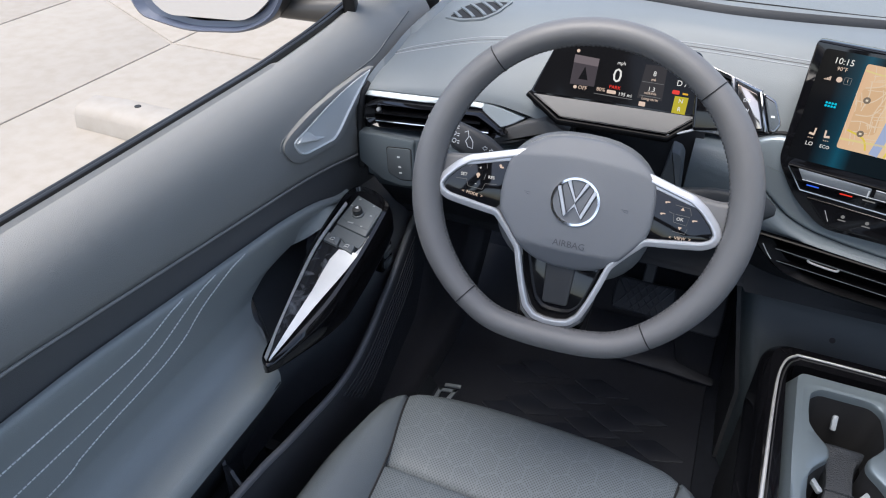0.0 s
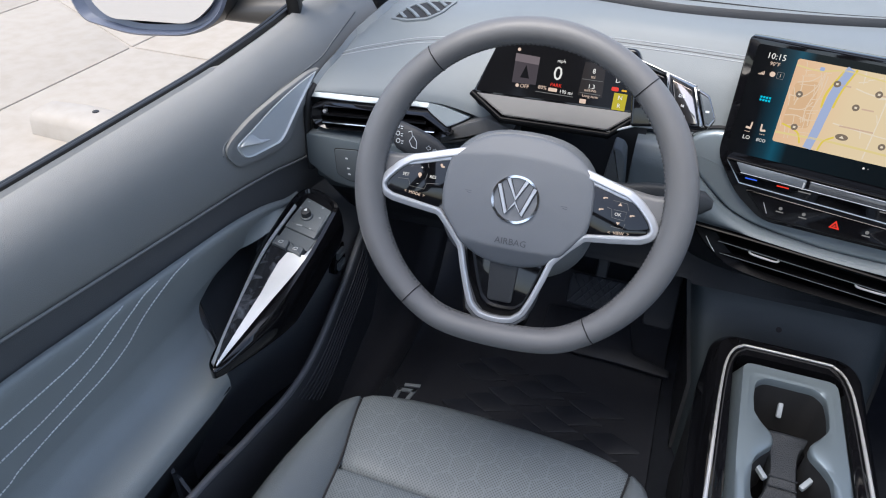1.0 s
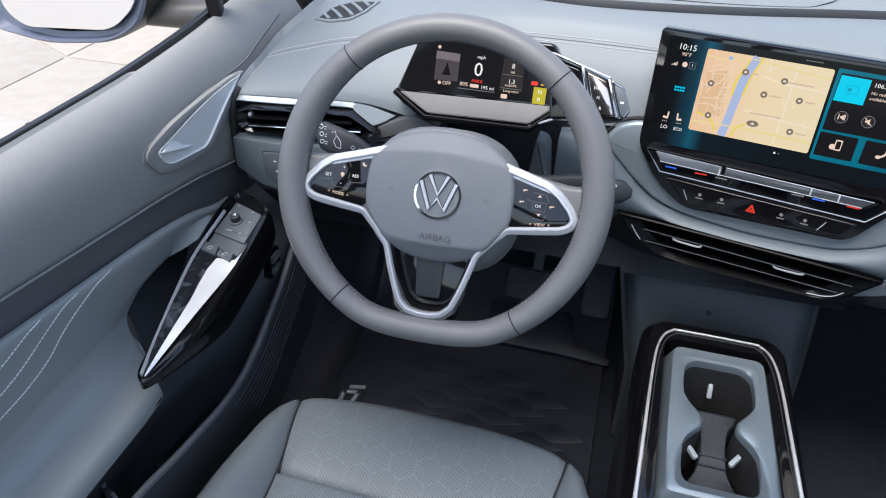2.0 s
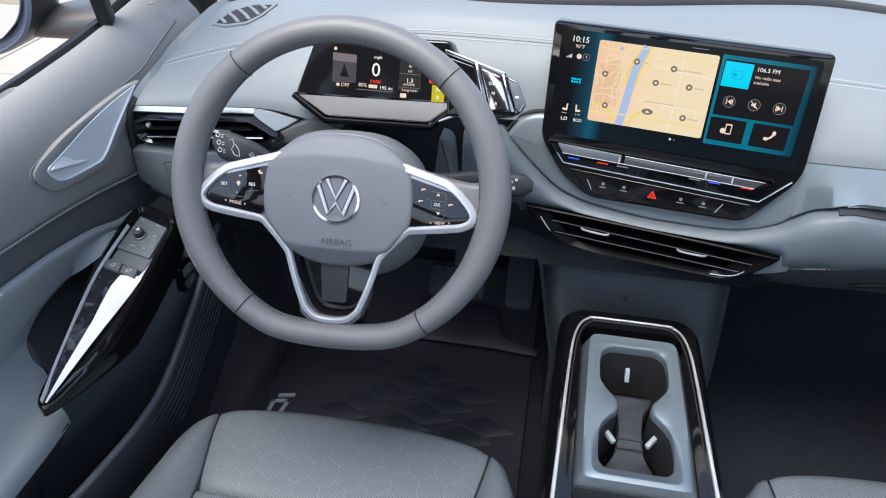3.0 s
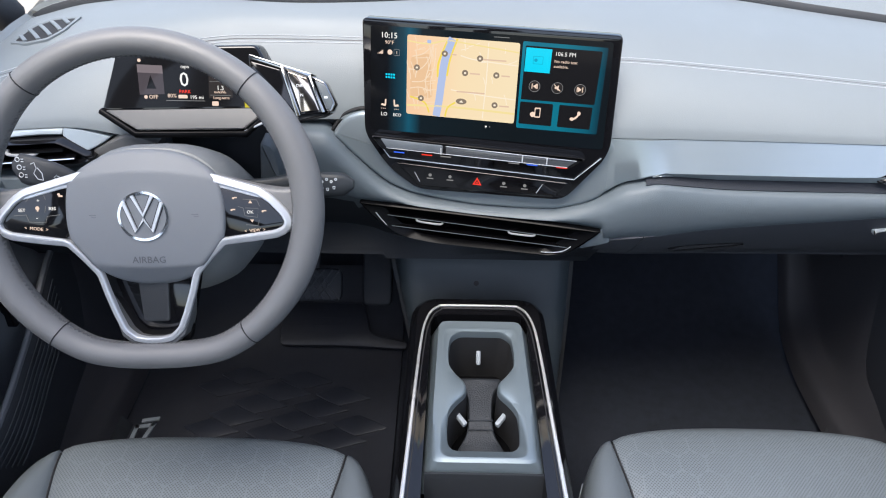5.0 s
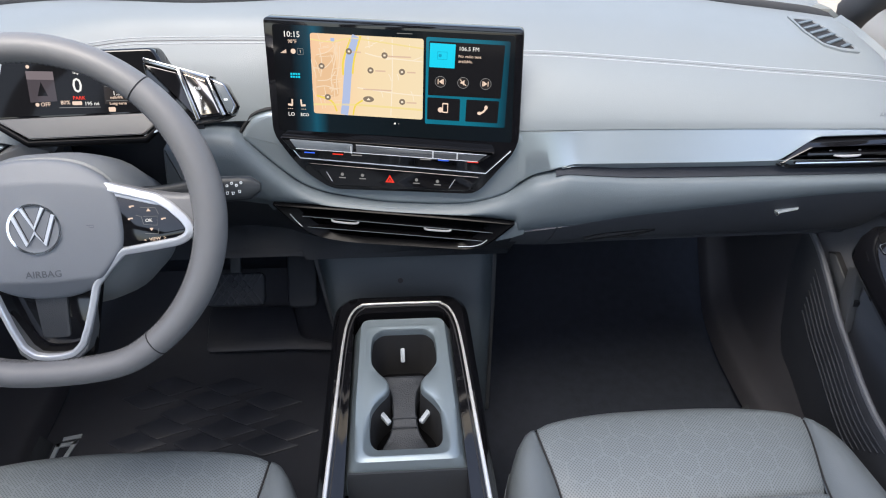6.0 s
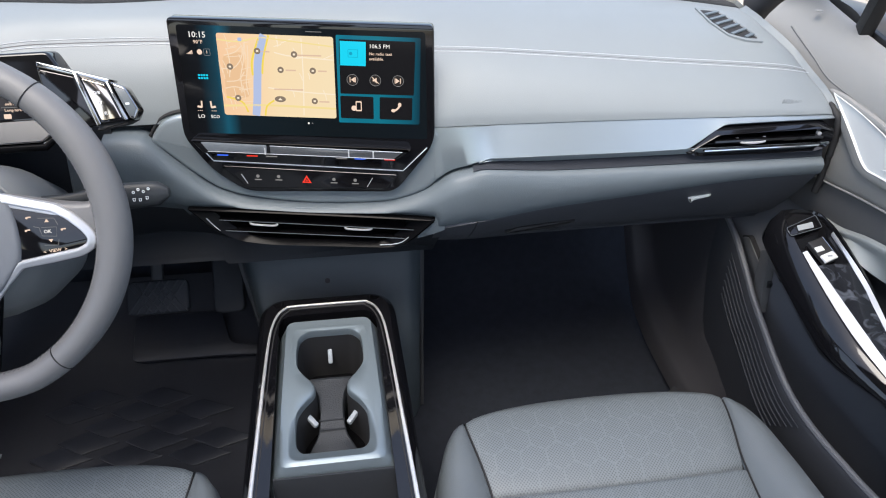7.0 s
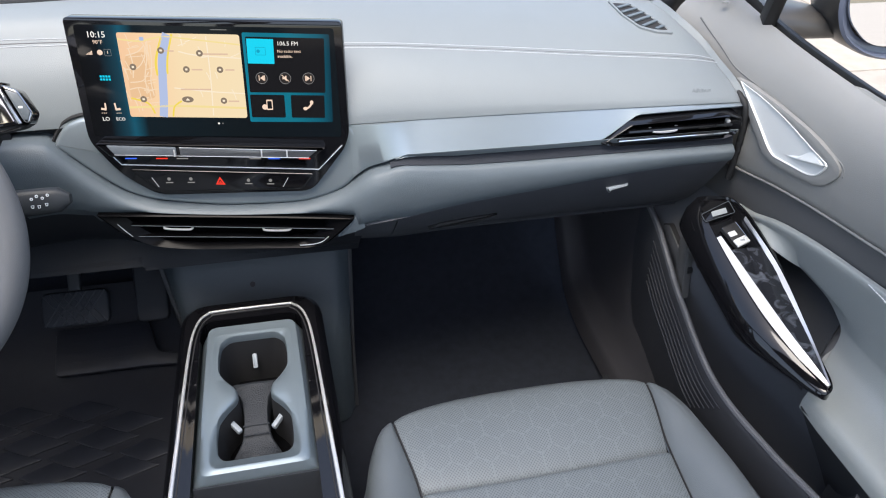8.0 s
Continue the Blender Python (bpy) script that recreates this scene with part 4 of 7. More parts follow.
disp("map_area", fillet([(-0.090, 0.050), (-0.062, 0.052), (-0.066, 0.105), (-0.090, 0.100)], 0.006), E_MAPD, w=0.0007)
road([(-0.040, 0.125), (-0.048, 0.100), (-0.0515, 0.075), (-0.054, 0.050), (-0.057, 0.030)], 0.0046, E_BLUE)
road([(-0.0345, 0.125), (-0.0425, 0.100), (-0.0455, 0.080)], 0.0012, E_YEL)
road([(-0.0465, 0.1200), (-0.0560, 0.095), (-0.0565, 0.078)], 0.0012, E_YEL)
road([(-0.0945, 0.118), (-0.070, 0.116), (-0.046, 0.121), (-0.02, 0.119), (0.0385, 0.113)], 0.0008, E_YELL)
road([(-0.0945, 0.041), (-0.070, 0.042), (-0.035, 0.043), (0.0385, 0.041)], 0.0012, E_YELL)
road([(-0.090, 0.052), (-0.072, 0.046), (-0.066, 0.034)], 0.0010, E_YEL)
road([(-0.046, 0.0305), (-0.043, 0.042), (-0.034, 0.049)], 0.0010, E_YEL)
for pts in (((-0.088, 0.1), (-0.075, 0.104), (-0.066, 0.112)), ((-0.092, 0.085), (-0.078, 0.086), (-0.068, 0.098), (-0.066, 0.110)), ((-0.088, 0.070), (-0.074, 0.072), (-0.066, 0.082)),
            ((-0.064, 0.115), (-0.066, 0.095), (-0.071, 0.075), (-0.070, 0.058)), ((-0.060, 0.112), (-0.061, 0.092), (-0.065, 0.072), (-0.064, 0.055)), ((-0.090, 0.062), (-0.078, 0.064), (-0.064, 0.060)),
            ((-0.084, 0.108), (-0.082, 0.092), (-0.084, 0.075)), ((-0.03, 0.105), (-0.01, 0.101), (0.038, 0.098)), ((-0.04, 0.064), (0.0, 0.060), (0.038, 0.058)), ((0.002, 0.122), (0.002, 0.08), (0.0, 0.032))):
    road(pts, 0.0006, E_LANE if pts[0][0] < -0.05 else E_ROAD, 0.0008)
for u, v in ((-0.049, 0.106), (-0.007, 0.1033), (-0.0238, 0.0852), (0.0135, 0.0852), (-0.0822, 0.0874), (-0.0764, 0.0508), (0.0138, 0.0496)):
    disp("map_marker", shift(circle(0.0037, 16), u, v), E_PIN, w=0.0011)
    disp("map_symbol", shift(rect(0.0026, 0.0022, 0.0006), u, v), E_ROAD, w=0.0013)
disp("map_marker", shift(circle(0.0066, 18, 0.0036), -0.0268, 0.0508), E_PIN, w=0.0011)
disp("map_symbol", [(-0.0293, 0.0496), (-0.0243, 0.0496), (-0.0268, 0.0524)], E_ROAD, w=0.0013)
disp("map_marker", shift(rect(0.0046, 0.0040, 0.001), -0.068, 0.1185), E_BLUE, w=0.0011)
for u, v, w in ((-0.041, 0.1055, 0.012), (0.009, 0.1025, 0.030), (-0.012, 0.085, 0.012), (0.0245, 0.085, 0.010), (-0.016, 0.0625, 0.034), (0.025, 0.049, 0.012)):
    disp("map_caption", shift(rect(w, 0.0016), u, v), E_CAPT, w=0.0010)
streets = random.Random(4)
for k in range(46):
    left = k < 34
    u0 = streets.uniform(-0.092, -0.062) if left else streets.uniform(-0.03, 0.036)
    v0 = streets.uniform(0.034, 0.118)
    a = streets.choice((0.25, 1.75)) + streets.uniform(-0.2, 0.2)
    ln = streets.uniform(0.006, 0.018)
    u1, v1 = min(u0 + ln * math.cos(a), -0.058 if left else 0.038), v0 + ln * math.sin(a)
    road([(u0, v0), ((u0 + u1) / 2 + 0.0006, (v0 + v1) / 2), (u1, v1)], 0.0004, E_LANE if left else E_ROAD, 0.0008, per=2)

# tiles beside the map
disp("tile_field", fillet([(0.0415, 0.0245), (0.1375, 0.0245), (0.1380, 0.1255), (0.0415, 0.1265)], 0.002), E_TEAL, w=0.0005)
disp("tile", fillet([(0.0445, 0.0595), (0.1305, 0.0595), (0.1320, 0.1210), (0.0450, 0.1220)], 0.0015), E_CARD, w=0.0007)
disp("tile", fillet([(0.0440, 0.0300), (0.0830, 0.0298), (0.0830, 0.0565), (0.0440, 0.0568)], 0.0015), E_CARD, w=0.0007)
disp("tile", fillet([(0.0900, 0.0298), (0.1285, 0.0296), (0.1290, 0.0563), (0.0905, 0.0565)], 0.0015), E_CARD, w=0.0007)
disp("cover_tile", [(0.0455, 0.0925), (0.0750, 0.0922), (0.0755, 0.1195), (0.0460, 0.1200)], E_CYAN, w=0.0009, label="bright cyan square")
E_CYAND = glow("deep_cyan_line", (0.0, 0.36, 0.55), 1.0)
disp("radio_symbol", shift(rect(0.011, 0.0005), 0.0605, 0.1105), E_CYAND, w=0.0010)
disp("radio_symbol", shift(rect(0.011, 0.0005), 0.0605, 0.1020), E_CYAND, w=0.0010)
disp("radio_symbol", shift(rect(0.0005, 0.0085), 0.0550, 0.10625), E_CYAND, w=0.0010)
disp("radio_symbol", shift(rect(0.0005, 0.0085), 0.0660, 0.10625), E_CYAND, w=0.0010)
disp("radio_symbol", shift(circle(0.0020, 10), 0.0580, 0.1062), E_CYAND, w=0.0010)
on = lambda u, v, w=0.0009: SM @ Matrix.Translation((u, v, w))
text("106.5 FM", 0.0064, on(0.0790, 0.1147), E_WHITE, screen, align="LEFT")
text("No radio text", 0.0047, on(0.0790, 0.1063), E_PEACH, screen, align="LEFT")
text("available.", 0.0047, on(0.0790, 0.1006), E_PEACH, screen, align="LEFT")
for u, kind in ((0.0591, 0), (0.0857, 1), (0.1121, 2)):
    path = [SM @ Vector((u + a, 0.0760 + b, 0.0009)) for a, b in circle(0.0064, 24)]
    disp("key_disc", shift(circle(0.0066, 24), u, 0.0760), E_DISC, w=0.00085)
    part("ring", sweep(path, circle(0.00025, 4), closed=True, up=SN), E_DIM, screen, smooth=False)
    if kind == 1:
        disp("symbol", [(u - 0.003, 0.0750), (u - 0.001, 0.0750), (u + 0.0015, 0.0728), (u + 0.0015, 0.0795), (u - 0.001, 0.0772), (u - 0.003, 0.0772)], E_PEACH, w=0.0009)
        disp("symbol", [(u - 0.0042, 0.0796), (u - 0.0036, 0.0802), (u + 0.0042, 0.0728), (u + 0.0036, 0.0722)], E_PEACH, w=0.0011)
    else:
        d = 1 if kind == 2 else -1
        disp("symbol", [(u - 0.0026 * d, 0.0730), (u - 0.0026 * d, 0.0792), (u + 0.0018 * d, 0.0761)], E_PEACH, w=0.0009)
        disp("symbol", shift(rect(0.0009, 0.0060), u + 0.0028 * d, 0.0761), E_PEACH, w=0.0009)
        disp("symbol", shift(rect(0.0009, 0.0060), u - 0.0034 * d, 0.0761), E_PEACH, w=0.0009)
disp("symbol", fillet([(0.0620, 0.0390), (0.0690, 0.0390), (0.0690, 0.0510), (0.0620, 0.0510)], 0.001), E_PEACH, w=0.0009)
disp("symbol", fillet([(0.0630, 0.0405), (0.0680, 0.0405), (0.0680, 0.0495), (0.0630, 0.0495)], 0.001), E_CARD, w=0.0011)
disp("symbol", shift(circle(0.0032, 14), 0.0600, 0.0425), E_PEACH, w=0.0012)
path = [SM @ Vector((a, b, 0.0009)) for a, b in ((0.1140, 0.0490), (0.1128, 0.0450), (0.1100, 0.0420), (0.1060, 0.0405))]
part("symbol", sweep(spline(path, 4), [(-0.0011, -0.0001), (0.0011, -0.0001), (0.0011, 0.0001), (-0.0011, 0.0001)], up=SN), E_PEACH, screen, smooth=False)
disp("symbol", shift(circle(0.0020, 12, 0.0026), 0.1140, 0.0480), E_PEACH, w=0.0010)
disp("symbol", shift(circle(0.0026, 12, 0.0020), 0.1065, 0.0408), E_PEACH, w=0.0010)
# left column
text("10:15", 0.0094, on(-0.1165, 0.1222), E_WHITE, screen)
text("90°F", 0.0058, on(-0.1160, 0.1142), E_PEACH, screen)
for k in range(5):
    disp("signal_bar", shift(rect(0.0010, 0.0008 + 0.0009 * k), -0.1300 + 0.0014 * k, 0.1008 + 0.00045 * k), E_PEACH, w=0.0007)
disp("symbol", shift(circle(0.0030, 14), -0.1155, 0.1030), E_PEACH, w=0.0007)
part("ring", sweep([SM @ Vector((-0.1070 + a, 0.1030 + b, 0.0008)) for a, b in rect(0.0070, 0.0072, 0.001)], circle(0.0002, 4), closed=True, up=SN), E_DIM, screen, smooth=False)
text("1", 0.0050, on(-0.1070, 0.1030), E_PEACH, screen)
for i in range(4):
    for j in range(2):
        disp("menu_dot", shift(rect(0.0022, 0.0022), -0.1196 + 0.0031 * i, 0.0730 + 0.0034 * j), E_CYAN, w=0.0007)
for u, d, word in ((-0.1235, 1, "LO"), (-0.1070, -1, "ECO")):
    disp("seat_symbol", [(u - 0.003 * d, 0.0380), (u + 0.0028 * d, 0.0372), (u + 0.0034 * d, 0.0395), (u - 0.0022 * d, 0.0405)], E_PEACH, w=0.0007)
    disp("seat_symbol", [(u + 0.0016 * d, 0.0385), (u + 0.0034 * d, 0.0385), (u + 0.0038 * d, 0.0460), (u + 0.0020 * d, 0.0460)], E_PEACH, w=0.0007)
    for k in range(3):
        disp("seat_symbol", shift(circle(0.0006, 8), u + 0.0022 * (k - 1), 0.0342), E_PEACH, w=0.0007)
    text(word, 0.0064 if word == "LO" else 0.0052, on(u + 0.001, 0.0272), E_WHITE, screen)
disp("page_dot", shift(circle(0.0012, 10), 0.0050, 0.0225), E_WHITE, w=0.0007)
disp("page_dot", shift(circle(0.0008, 8), 0.0095, 0.0225), E_DIM, w=0.0007)
disp("pull_bar", shift(rect(0.018, 0.0007), 0.0165, 0.1290), E_DIM, w=0.0007)

# touch strip and button panel under the display
strip = fillet([(-0.137, 0.0015), (0.129, -0.0035), (0.112, -0.0165), (-0.122, -0.0155)], 0.003, 3)
bm = prism(strip, -0.002, 0.013, SM, 0.003, 3)
part("touch_strip", bm, GLOSS, screen, "gloss black touch strip")
# The left slider's paler colour carries the reflection lying on the glass.
TS = mat("strip_reflection", (0.12, 0.135, 0.150), 0.16, spec=0.5, coat=0.2, var=0.25, vscale=40)
part("slider", prism(fillet([(-0.124, -0.0005), (-0.045, -0.0025), (-0.045, -0.0125), (-0.116, -0.0115)], 0.002), 0.012, 0.0142, SM, 0.0008), TS, screen, "glass slider coloured paler for its reflection")
SMOKE = mat("dark_strip_glass", (0.060, 0.064, 0.070), 0.14, spec=0.6, var=0.1)
part("slider", prism(fillet([(-0.041, -0.0030), (0.118, -0.0065), (0.108, -0.0150), (-0.041, -0.0128)], 0.002), 0.012, 0.0142, SM, 0.0008), SMOKE, screen, "smoked glass slider")
for a, b in (((-0.116, -0.0118), (0.108, -0.0152)), ((-0.041, -0.0028), (0.118, -0.0062))):
    part("slider_edge", sweep([SM @ Vector((*a, 0.0144)), SM @ Vector((*b, 0.0144))], circle(0.0004, 6)), SILVER, screen, "thin bright edge")
for u in (-0.047, 0.0535, 0.083):
    part("slider_mark", prism(shift(rect(0.0016, 0.0085), u, -0.0095), 0.0142, 0.0150, SM), SILVER, screen)
for u, m in ((-0.1030, E_BLU), (-0.0670, E_RED), (-0.0430, E_DIM), (0.0428, E_DIM), (0.0652, E_BLU), (0.1015, E_RED)):
    disp("temperature_mark", shift(rect(0.0135, 0.0014), u, -0.0208), m, w=0.0012)
path = [SM @ Vector((a, b, 0.0010)) for a, b in ((-0.135, -0.004), (-0.115, -0.0285), (0.118, -0.0345), (0.147, -0.004))]
part("bright_line", sweep(path, circle(0.0008, 6)), SILVER, screen, "thin bright edging")
part("button_panel", prism(fillet([(-0.108, -0.0330), (0.114, -0.0385), (0.098, -0.0600), (-0.076, -0.0640)], 0.006, 4), -0.004, 0.0035, SM, 0.003, 3), GLOSS, screen, "gloss black button panel")
for u, v in ((-0.0616, -0.0485), (-0.0359, -0.0483), (0.0325, -0.0500), (0.0588, -0.0503)):
    disp("button_symbol", shift(circle(0.0022, 8), u, v + 0.0025), E_DIM, w=0.0038)
    disp("button_caption", shift(rect(0.0085, 0.0014), u, v - 0.0020), E_DIM, w=0.0038)
disp("hazard_symbol", [(-0.0070, -0.0530), (0.0046, -0.0532), (-0.0012, -0.0430)], E_RED, w=0.0038, label="red triangle")
disp("hazard_symbol", [(-0.0042, -0.0514), (0.0018, -0.0515), (-0.0012, -0.0462)], E_CARD, w=0.0040)
disp("hazard_symbol", [(-0.0028, -0.0507), (0.0004, -0.0508), (-0.0012, -0.0480)], E_RED, w=0.0042)
for u, d in ((-0.082, 1), (0.080, -1)):
    part("button_rib", prism([(u, -0.044), (u + 0.0008, -0.044), (u + 0.0068 * d + 0.0008, -0.056), (u + 0.0068 * d, -0.056)], 0.0035, 0.0043, SM), SILVER, screen)

# ---- knee panel under the dashboard ----
knee = thing("knee_panel", "blue-grey panel between dashboard and centre console", "panel", (0, 1.0, 0.3))
rows = []
for i in range(25):
    x = lerp(-0.135, 0.152, i / 24)
    e = max(0, abs(x - 0.0085) - 0.12) / 0.0235
    r = 0.03 * e * e
    rows.append([(x * lerp(0.72 if x < 0 else 0.93, 1.0, min(1, max(0, (z - 0.28) / 0.15))), y + r, z) for y, z in ((1.045, 0.468), (1.022, 0.430), (1.0, 0.396), (0.968, 0.345), (0.94, 0.28), (0.925, 0.14))])
part("panel", shell(rows, 0.006), KNEE, knee)
# The panel's sides lie in shadow, put in here by a darker plastic.
for sx in (-0.135, 0.152):
    ws = (1.0, 1.0, 0.937, 0.84, 0.72, 0.72) if sx < 0 else (1.0, 1.0, 0.984, 0.960, 0.93, 0.93)
    rows = [[(sx * w, y, z) for w, (y, z) in zip(ws, ((1.075, 0.468), (1.052, 0.43), (1.03, 0.396), (0.998, 0.345), (0.97, 0.28), (0.955, 0.14)))],
            [(sx * w * 1.05, y, z) for w, (y, z) in zip(ws, ((1.42, 0.468), (1.40, 0.43), (1.40, 0.396), (1.36, 0.345), (1.32, 0.28), (1.10, 0.14)))]]
    part("side", shell(rows, 0.006), DARK, knee, "side of the panel, coloured dark for its shade")
NP = Vector((0, -0.84, 0.54)).normalized()
part("screw_hole", prism(circle(0.0042, 12), 0, 0.0016, axes((0, 1.001, 0.397), (1, 0, 0), Vector((0, 0.54, 0.84)).normalized(), NP)), SEAM, knee, "small dark screw hole")

# ---- steering wheel ----
A = radians(25.2)
WX, WU, WN = Vector((1, 0, 0)), Vector((0, math.sin(A), math.cos(A))), Vector((0, -math.cos(A), math.sin(A)))
WM = axes((-0.3515, 0.7105, 0.7015), WX, WU, WN) @ pose(0, 0, 0, 0, 0, 1.0) @ pose(0, 0, 0, 0, 3.2, 0)
wheel = thing("steering_wheel", "dark grey leather steering wheel with silver trim, flat below", "steering wheel", WM.translation)


RIM_U, RIM_V, RIM_W = 0.0045, 0.0130, -0.003


def rim_radius(a):
    """a: angle from the right, anticlockwise."""
    r = 0.1618
    dn = -math.sin(a)
    if dn > 0.1:
        flat = 0.1555 / dn
        k = 0.014
        h = max(0, min(1, 0.5 + 0.5 * (flat - r) / k))
        r = lerp(flat, r, h) - k * h * (1 - h)
    return r


def rim_point(a, ring=0.0, w=0.0):
    r = rim_radius(a) + ring
    return WM @ Vector((RIM_U + r * math.cos(a), RIM_V + r * math.sin(a), RIM_W + w))


def tube(a):
    g = math.exp(-((math.cos(a) - math.copysign(1, math.cos(a))) ** 2) / 0.08)
    return 0.0138 + 0.0024 * g, 0.0165 + 0.0018 * g


rows = []
N = 160
for i in range(N):
    a = 2 * math.pi * i / N
    ra, rb = tube(a)
    rows.append([rim_point(a, ra * math.cos(t), rb * math.sin(t)) for t in [2 * math.pi * j / 20 for j in range(20)]])
rim = part("rim", lattice(rows, closed_u=True, closed_v=True), LEATHER, wheel, "dark grey leather rim")
for deg in (48.5, 131.0, 233.0, 306.5):
    a = radians(deg)
    ra, rb = tube(a)
    ring = [rim_point(a, (ra + 0.0001) * math.cos(t), (rb + 0.0001) * math.sin(t)) for t in [2 * math.pi * j / 24 for j in range(24)]]
    part("seam", sweep(ring, circle(0.0007, 5), closed=True, up=Vector((0.3, 0.5, 0.8))), SEAM, rim)
bm = bmesh.new()
for k in range(200):
    a = 2 * math.pi * (k + 0.5) / 200
    ra, rb = tube(a)
    d = 0.010
    for w in (1, -1):
        t = math.pi - 0.28
        p = rim_point(a, ra * math.cos(t) - 0.0002, rb * math.sin(t))
        q = rim_point(a + 0.016 * w, ra * math.cos(math.pi + 0.02) - 0.0003, rb * math.sin(math.pi + 0.02))
        sweep([p, (p + q) / 2 - (WM.to_3x3() @ Vector((math.cos(a), math.sin(a), 0))) * 0.0003, q], circle(0.00038, 4), bm=bm)
tagged(part("stitching", bm, THREADD, rim, "dark cross stitching"), kind="stuff")

# spokes under the trims
for s in (-1, 1):
    pts = [(0.168, -0.020), (0.150, -0.014), (0.132, -0.012), (0.06, -0.026), (0.05, 0.05), (0.115, 0.034), (0.145, 0.030), (0.168, 0.040)]
    part("spoke", prism(fillet([(0.002 + s * a, b) for a, b in pts], 0.012, 3), -0.024, -0.0035, WM, 0.005, 3), LEATHER, wheel, "dark grey spoke")
bm = prism(fillet([(-0.052, -0.045), (0.052, -0.045), (0.034, -0.135), (-0.034, -0.135)], 0.01), -0.026, -0.015, WM, 0.003)
part("lower_spoke", bm, GLOSS, wheel, "gloss black lower spoke")
bm = prism(fillet([(-0.015, -0.05), (0.018, -0.05), (0.016, -0.108), (-0.011, -0.108)], 0.004), -0.020, -0.012, WM, 0.002)
part("spoke_rib", bm, DARK, wheel)
# airbag cover: a flat face with a slope above and a steeper one below
HUBU = 0.0045
half = [(0.018, 0.0712), (0.042, 0.0660), (0.0635, 0.0530), (0.0745, 0.0410), (0.0785, 0.0200), (0.0790, -0.0030), (0.0765, -0.0180), (0.0520, -0.0500), (0.0350, -0.0620), (0.0150, -0.0672)]
o = fillet(half + [(-a, b) for a, b in half[::-1]], [0.012, 0.012, 0.012, 0.006, 0.010, 0.010, 0.008, 0.010, 0.012, 0.012] + [0.012, 0.012, 0.010, 0.008, 0.010, 0.010, 0.006, 0.012, 0.012, 0.012], 4)


def cover_w(u, v):
    """Height of the airbag cover over the wheel's plane."""
    low = -0.0465 + 0.0022 * (abs(u) / 0.05) ** 2
    return 0.0072 - 0.7 * (u * u + v * v) - 0.62 * max(0.0, low - v) - 0.46 * max(0.0, v - 0.050 + 1.6 * u * u)


rows = []
for sc, dw in ((0.90, -0.040), (0.985, -0.014), (1.0, -0.0065), (0.996, -0.0035), (0.985, -0.0014), (0.965, -0.0004), (0.94, 0.0), (0.91, 0.0), (0.88, 0.0), (0.85, 0.0), (0.82, 0.0), (0.79, 0.0), (0.76, 0.0), (0.73, 0.0), (0.70, 0.0), (0.66, 0.0), (0.6, 0.0), (0.45, 0.0), (0.25, 0.0), (0.02, 0.0)):
    rows.append([WM @ Vector((HUBU + p.x * sc, p.y * sc + 0.002 * (1 - sc), cover_w(p.x * sc, p.y * sc) + dw)) for p in o])
cover = part("airbag_cover", lattice(rows, closed_v=True, caps=True), HUB, wheel, "grey airbag cover", angle=50)
text("AIRBAG", 0.0096, WM @ Matrix.Translation((0.0065, -0.0385, 0.0064)) @ pose(0, 0, 0, 3), MARKD, cover, "embossed_word", label="embossed word")
for s in (-1, 1):
    path = [WM @ Vector((HUBU + s * 0.050 + a, 0.006 + b, 0.0055)) for a, b in ((-0.0035, 0.0012), (0.003, 0.0012), (0.003, -0.0010), (0.0012, -0.0012), (-0.0016, -0.0002))]
    part("horn_mark", sweep(path, circle(0.00035, 4)), MARKD, cover)
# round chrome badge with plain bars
bz, BU, BV = 0.0074, 0.0046, 0.0062
ring = [WM @ Vector((BU + a, BV + b, bz)) for a, b in circle(0.0236, 48)]
badge = part("badge", sweep(ring, [(-0.0017, -0.0010), (0.0017, -0.0010), (0.0012, 0.0010), (-0.0012, 0.0010)], closed=True, up=WN), CHROME, cover, "round chrome badge")
part("badge_field", prism(shift(circle(0.0225, 40), BU, BV), bz - 0.002, bz - 0.0003, WM), HUB, badge)
for pts in (((-0.0098, 0.0205), (0.0, 0.0008), (0.0098, 0.0205)), ((-0.0186, 0.0135), (-0.0080, -0.0150), (0.0, -0.0030), (0.0080, -0.0150), (0.0186, 0.0135))):
    path = [WM @ Vector((BU + a, BV + b, bz + 0.0004)) for a, b in pts]
    part("badge_shadow_gap", sweep(path, [(-0.0029, -0.0008), (0.0029, -0.0008), (0.0029, -0.0003), (-0.0029, -0.0003)], up=WN), SEAM, badge)
    part("badge_bar", sweep(path, [(-0.0021, -0.0006), (0.0021, -0.0006), (0.0016, 0.0012), (-0.0016, 0.0012)], up=WN), SILVER, badge)
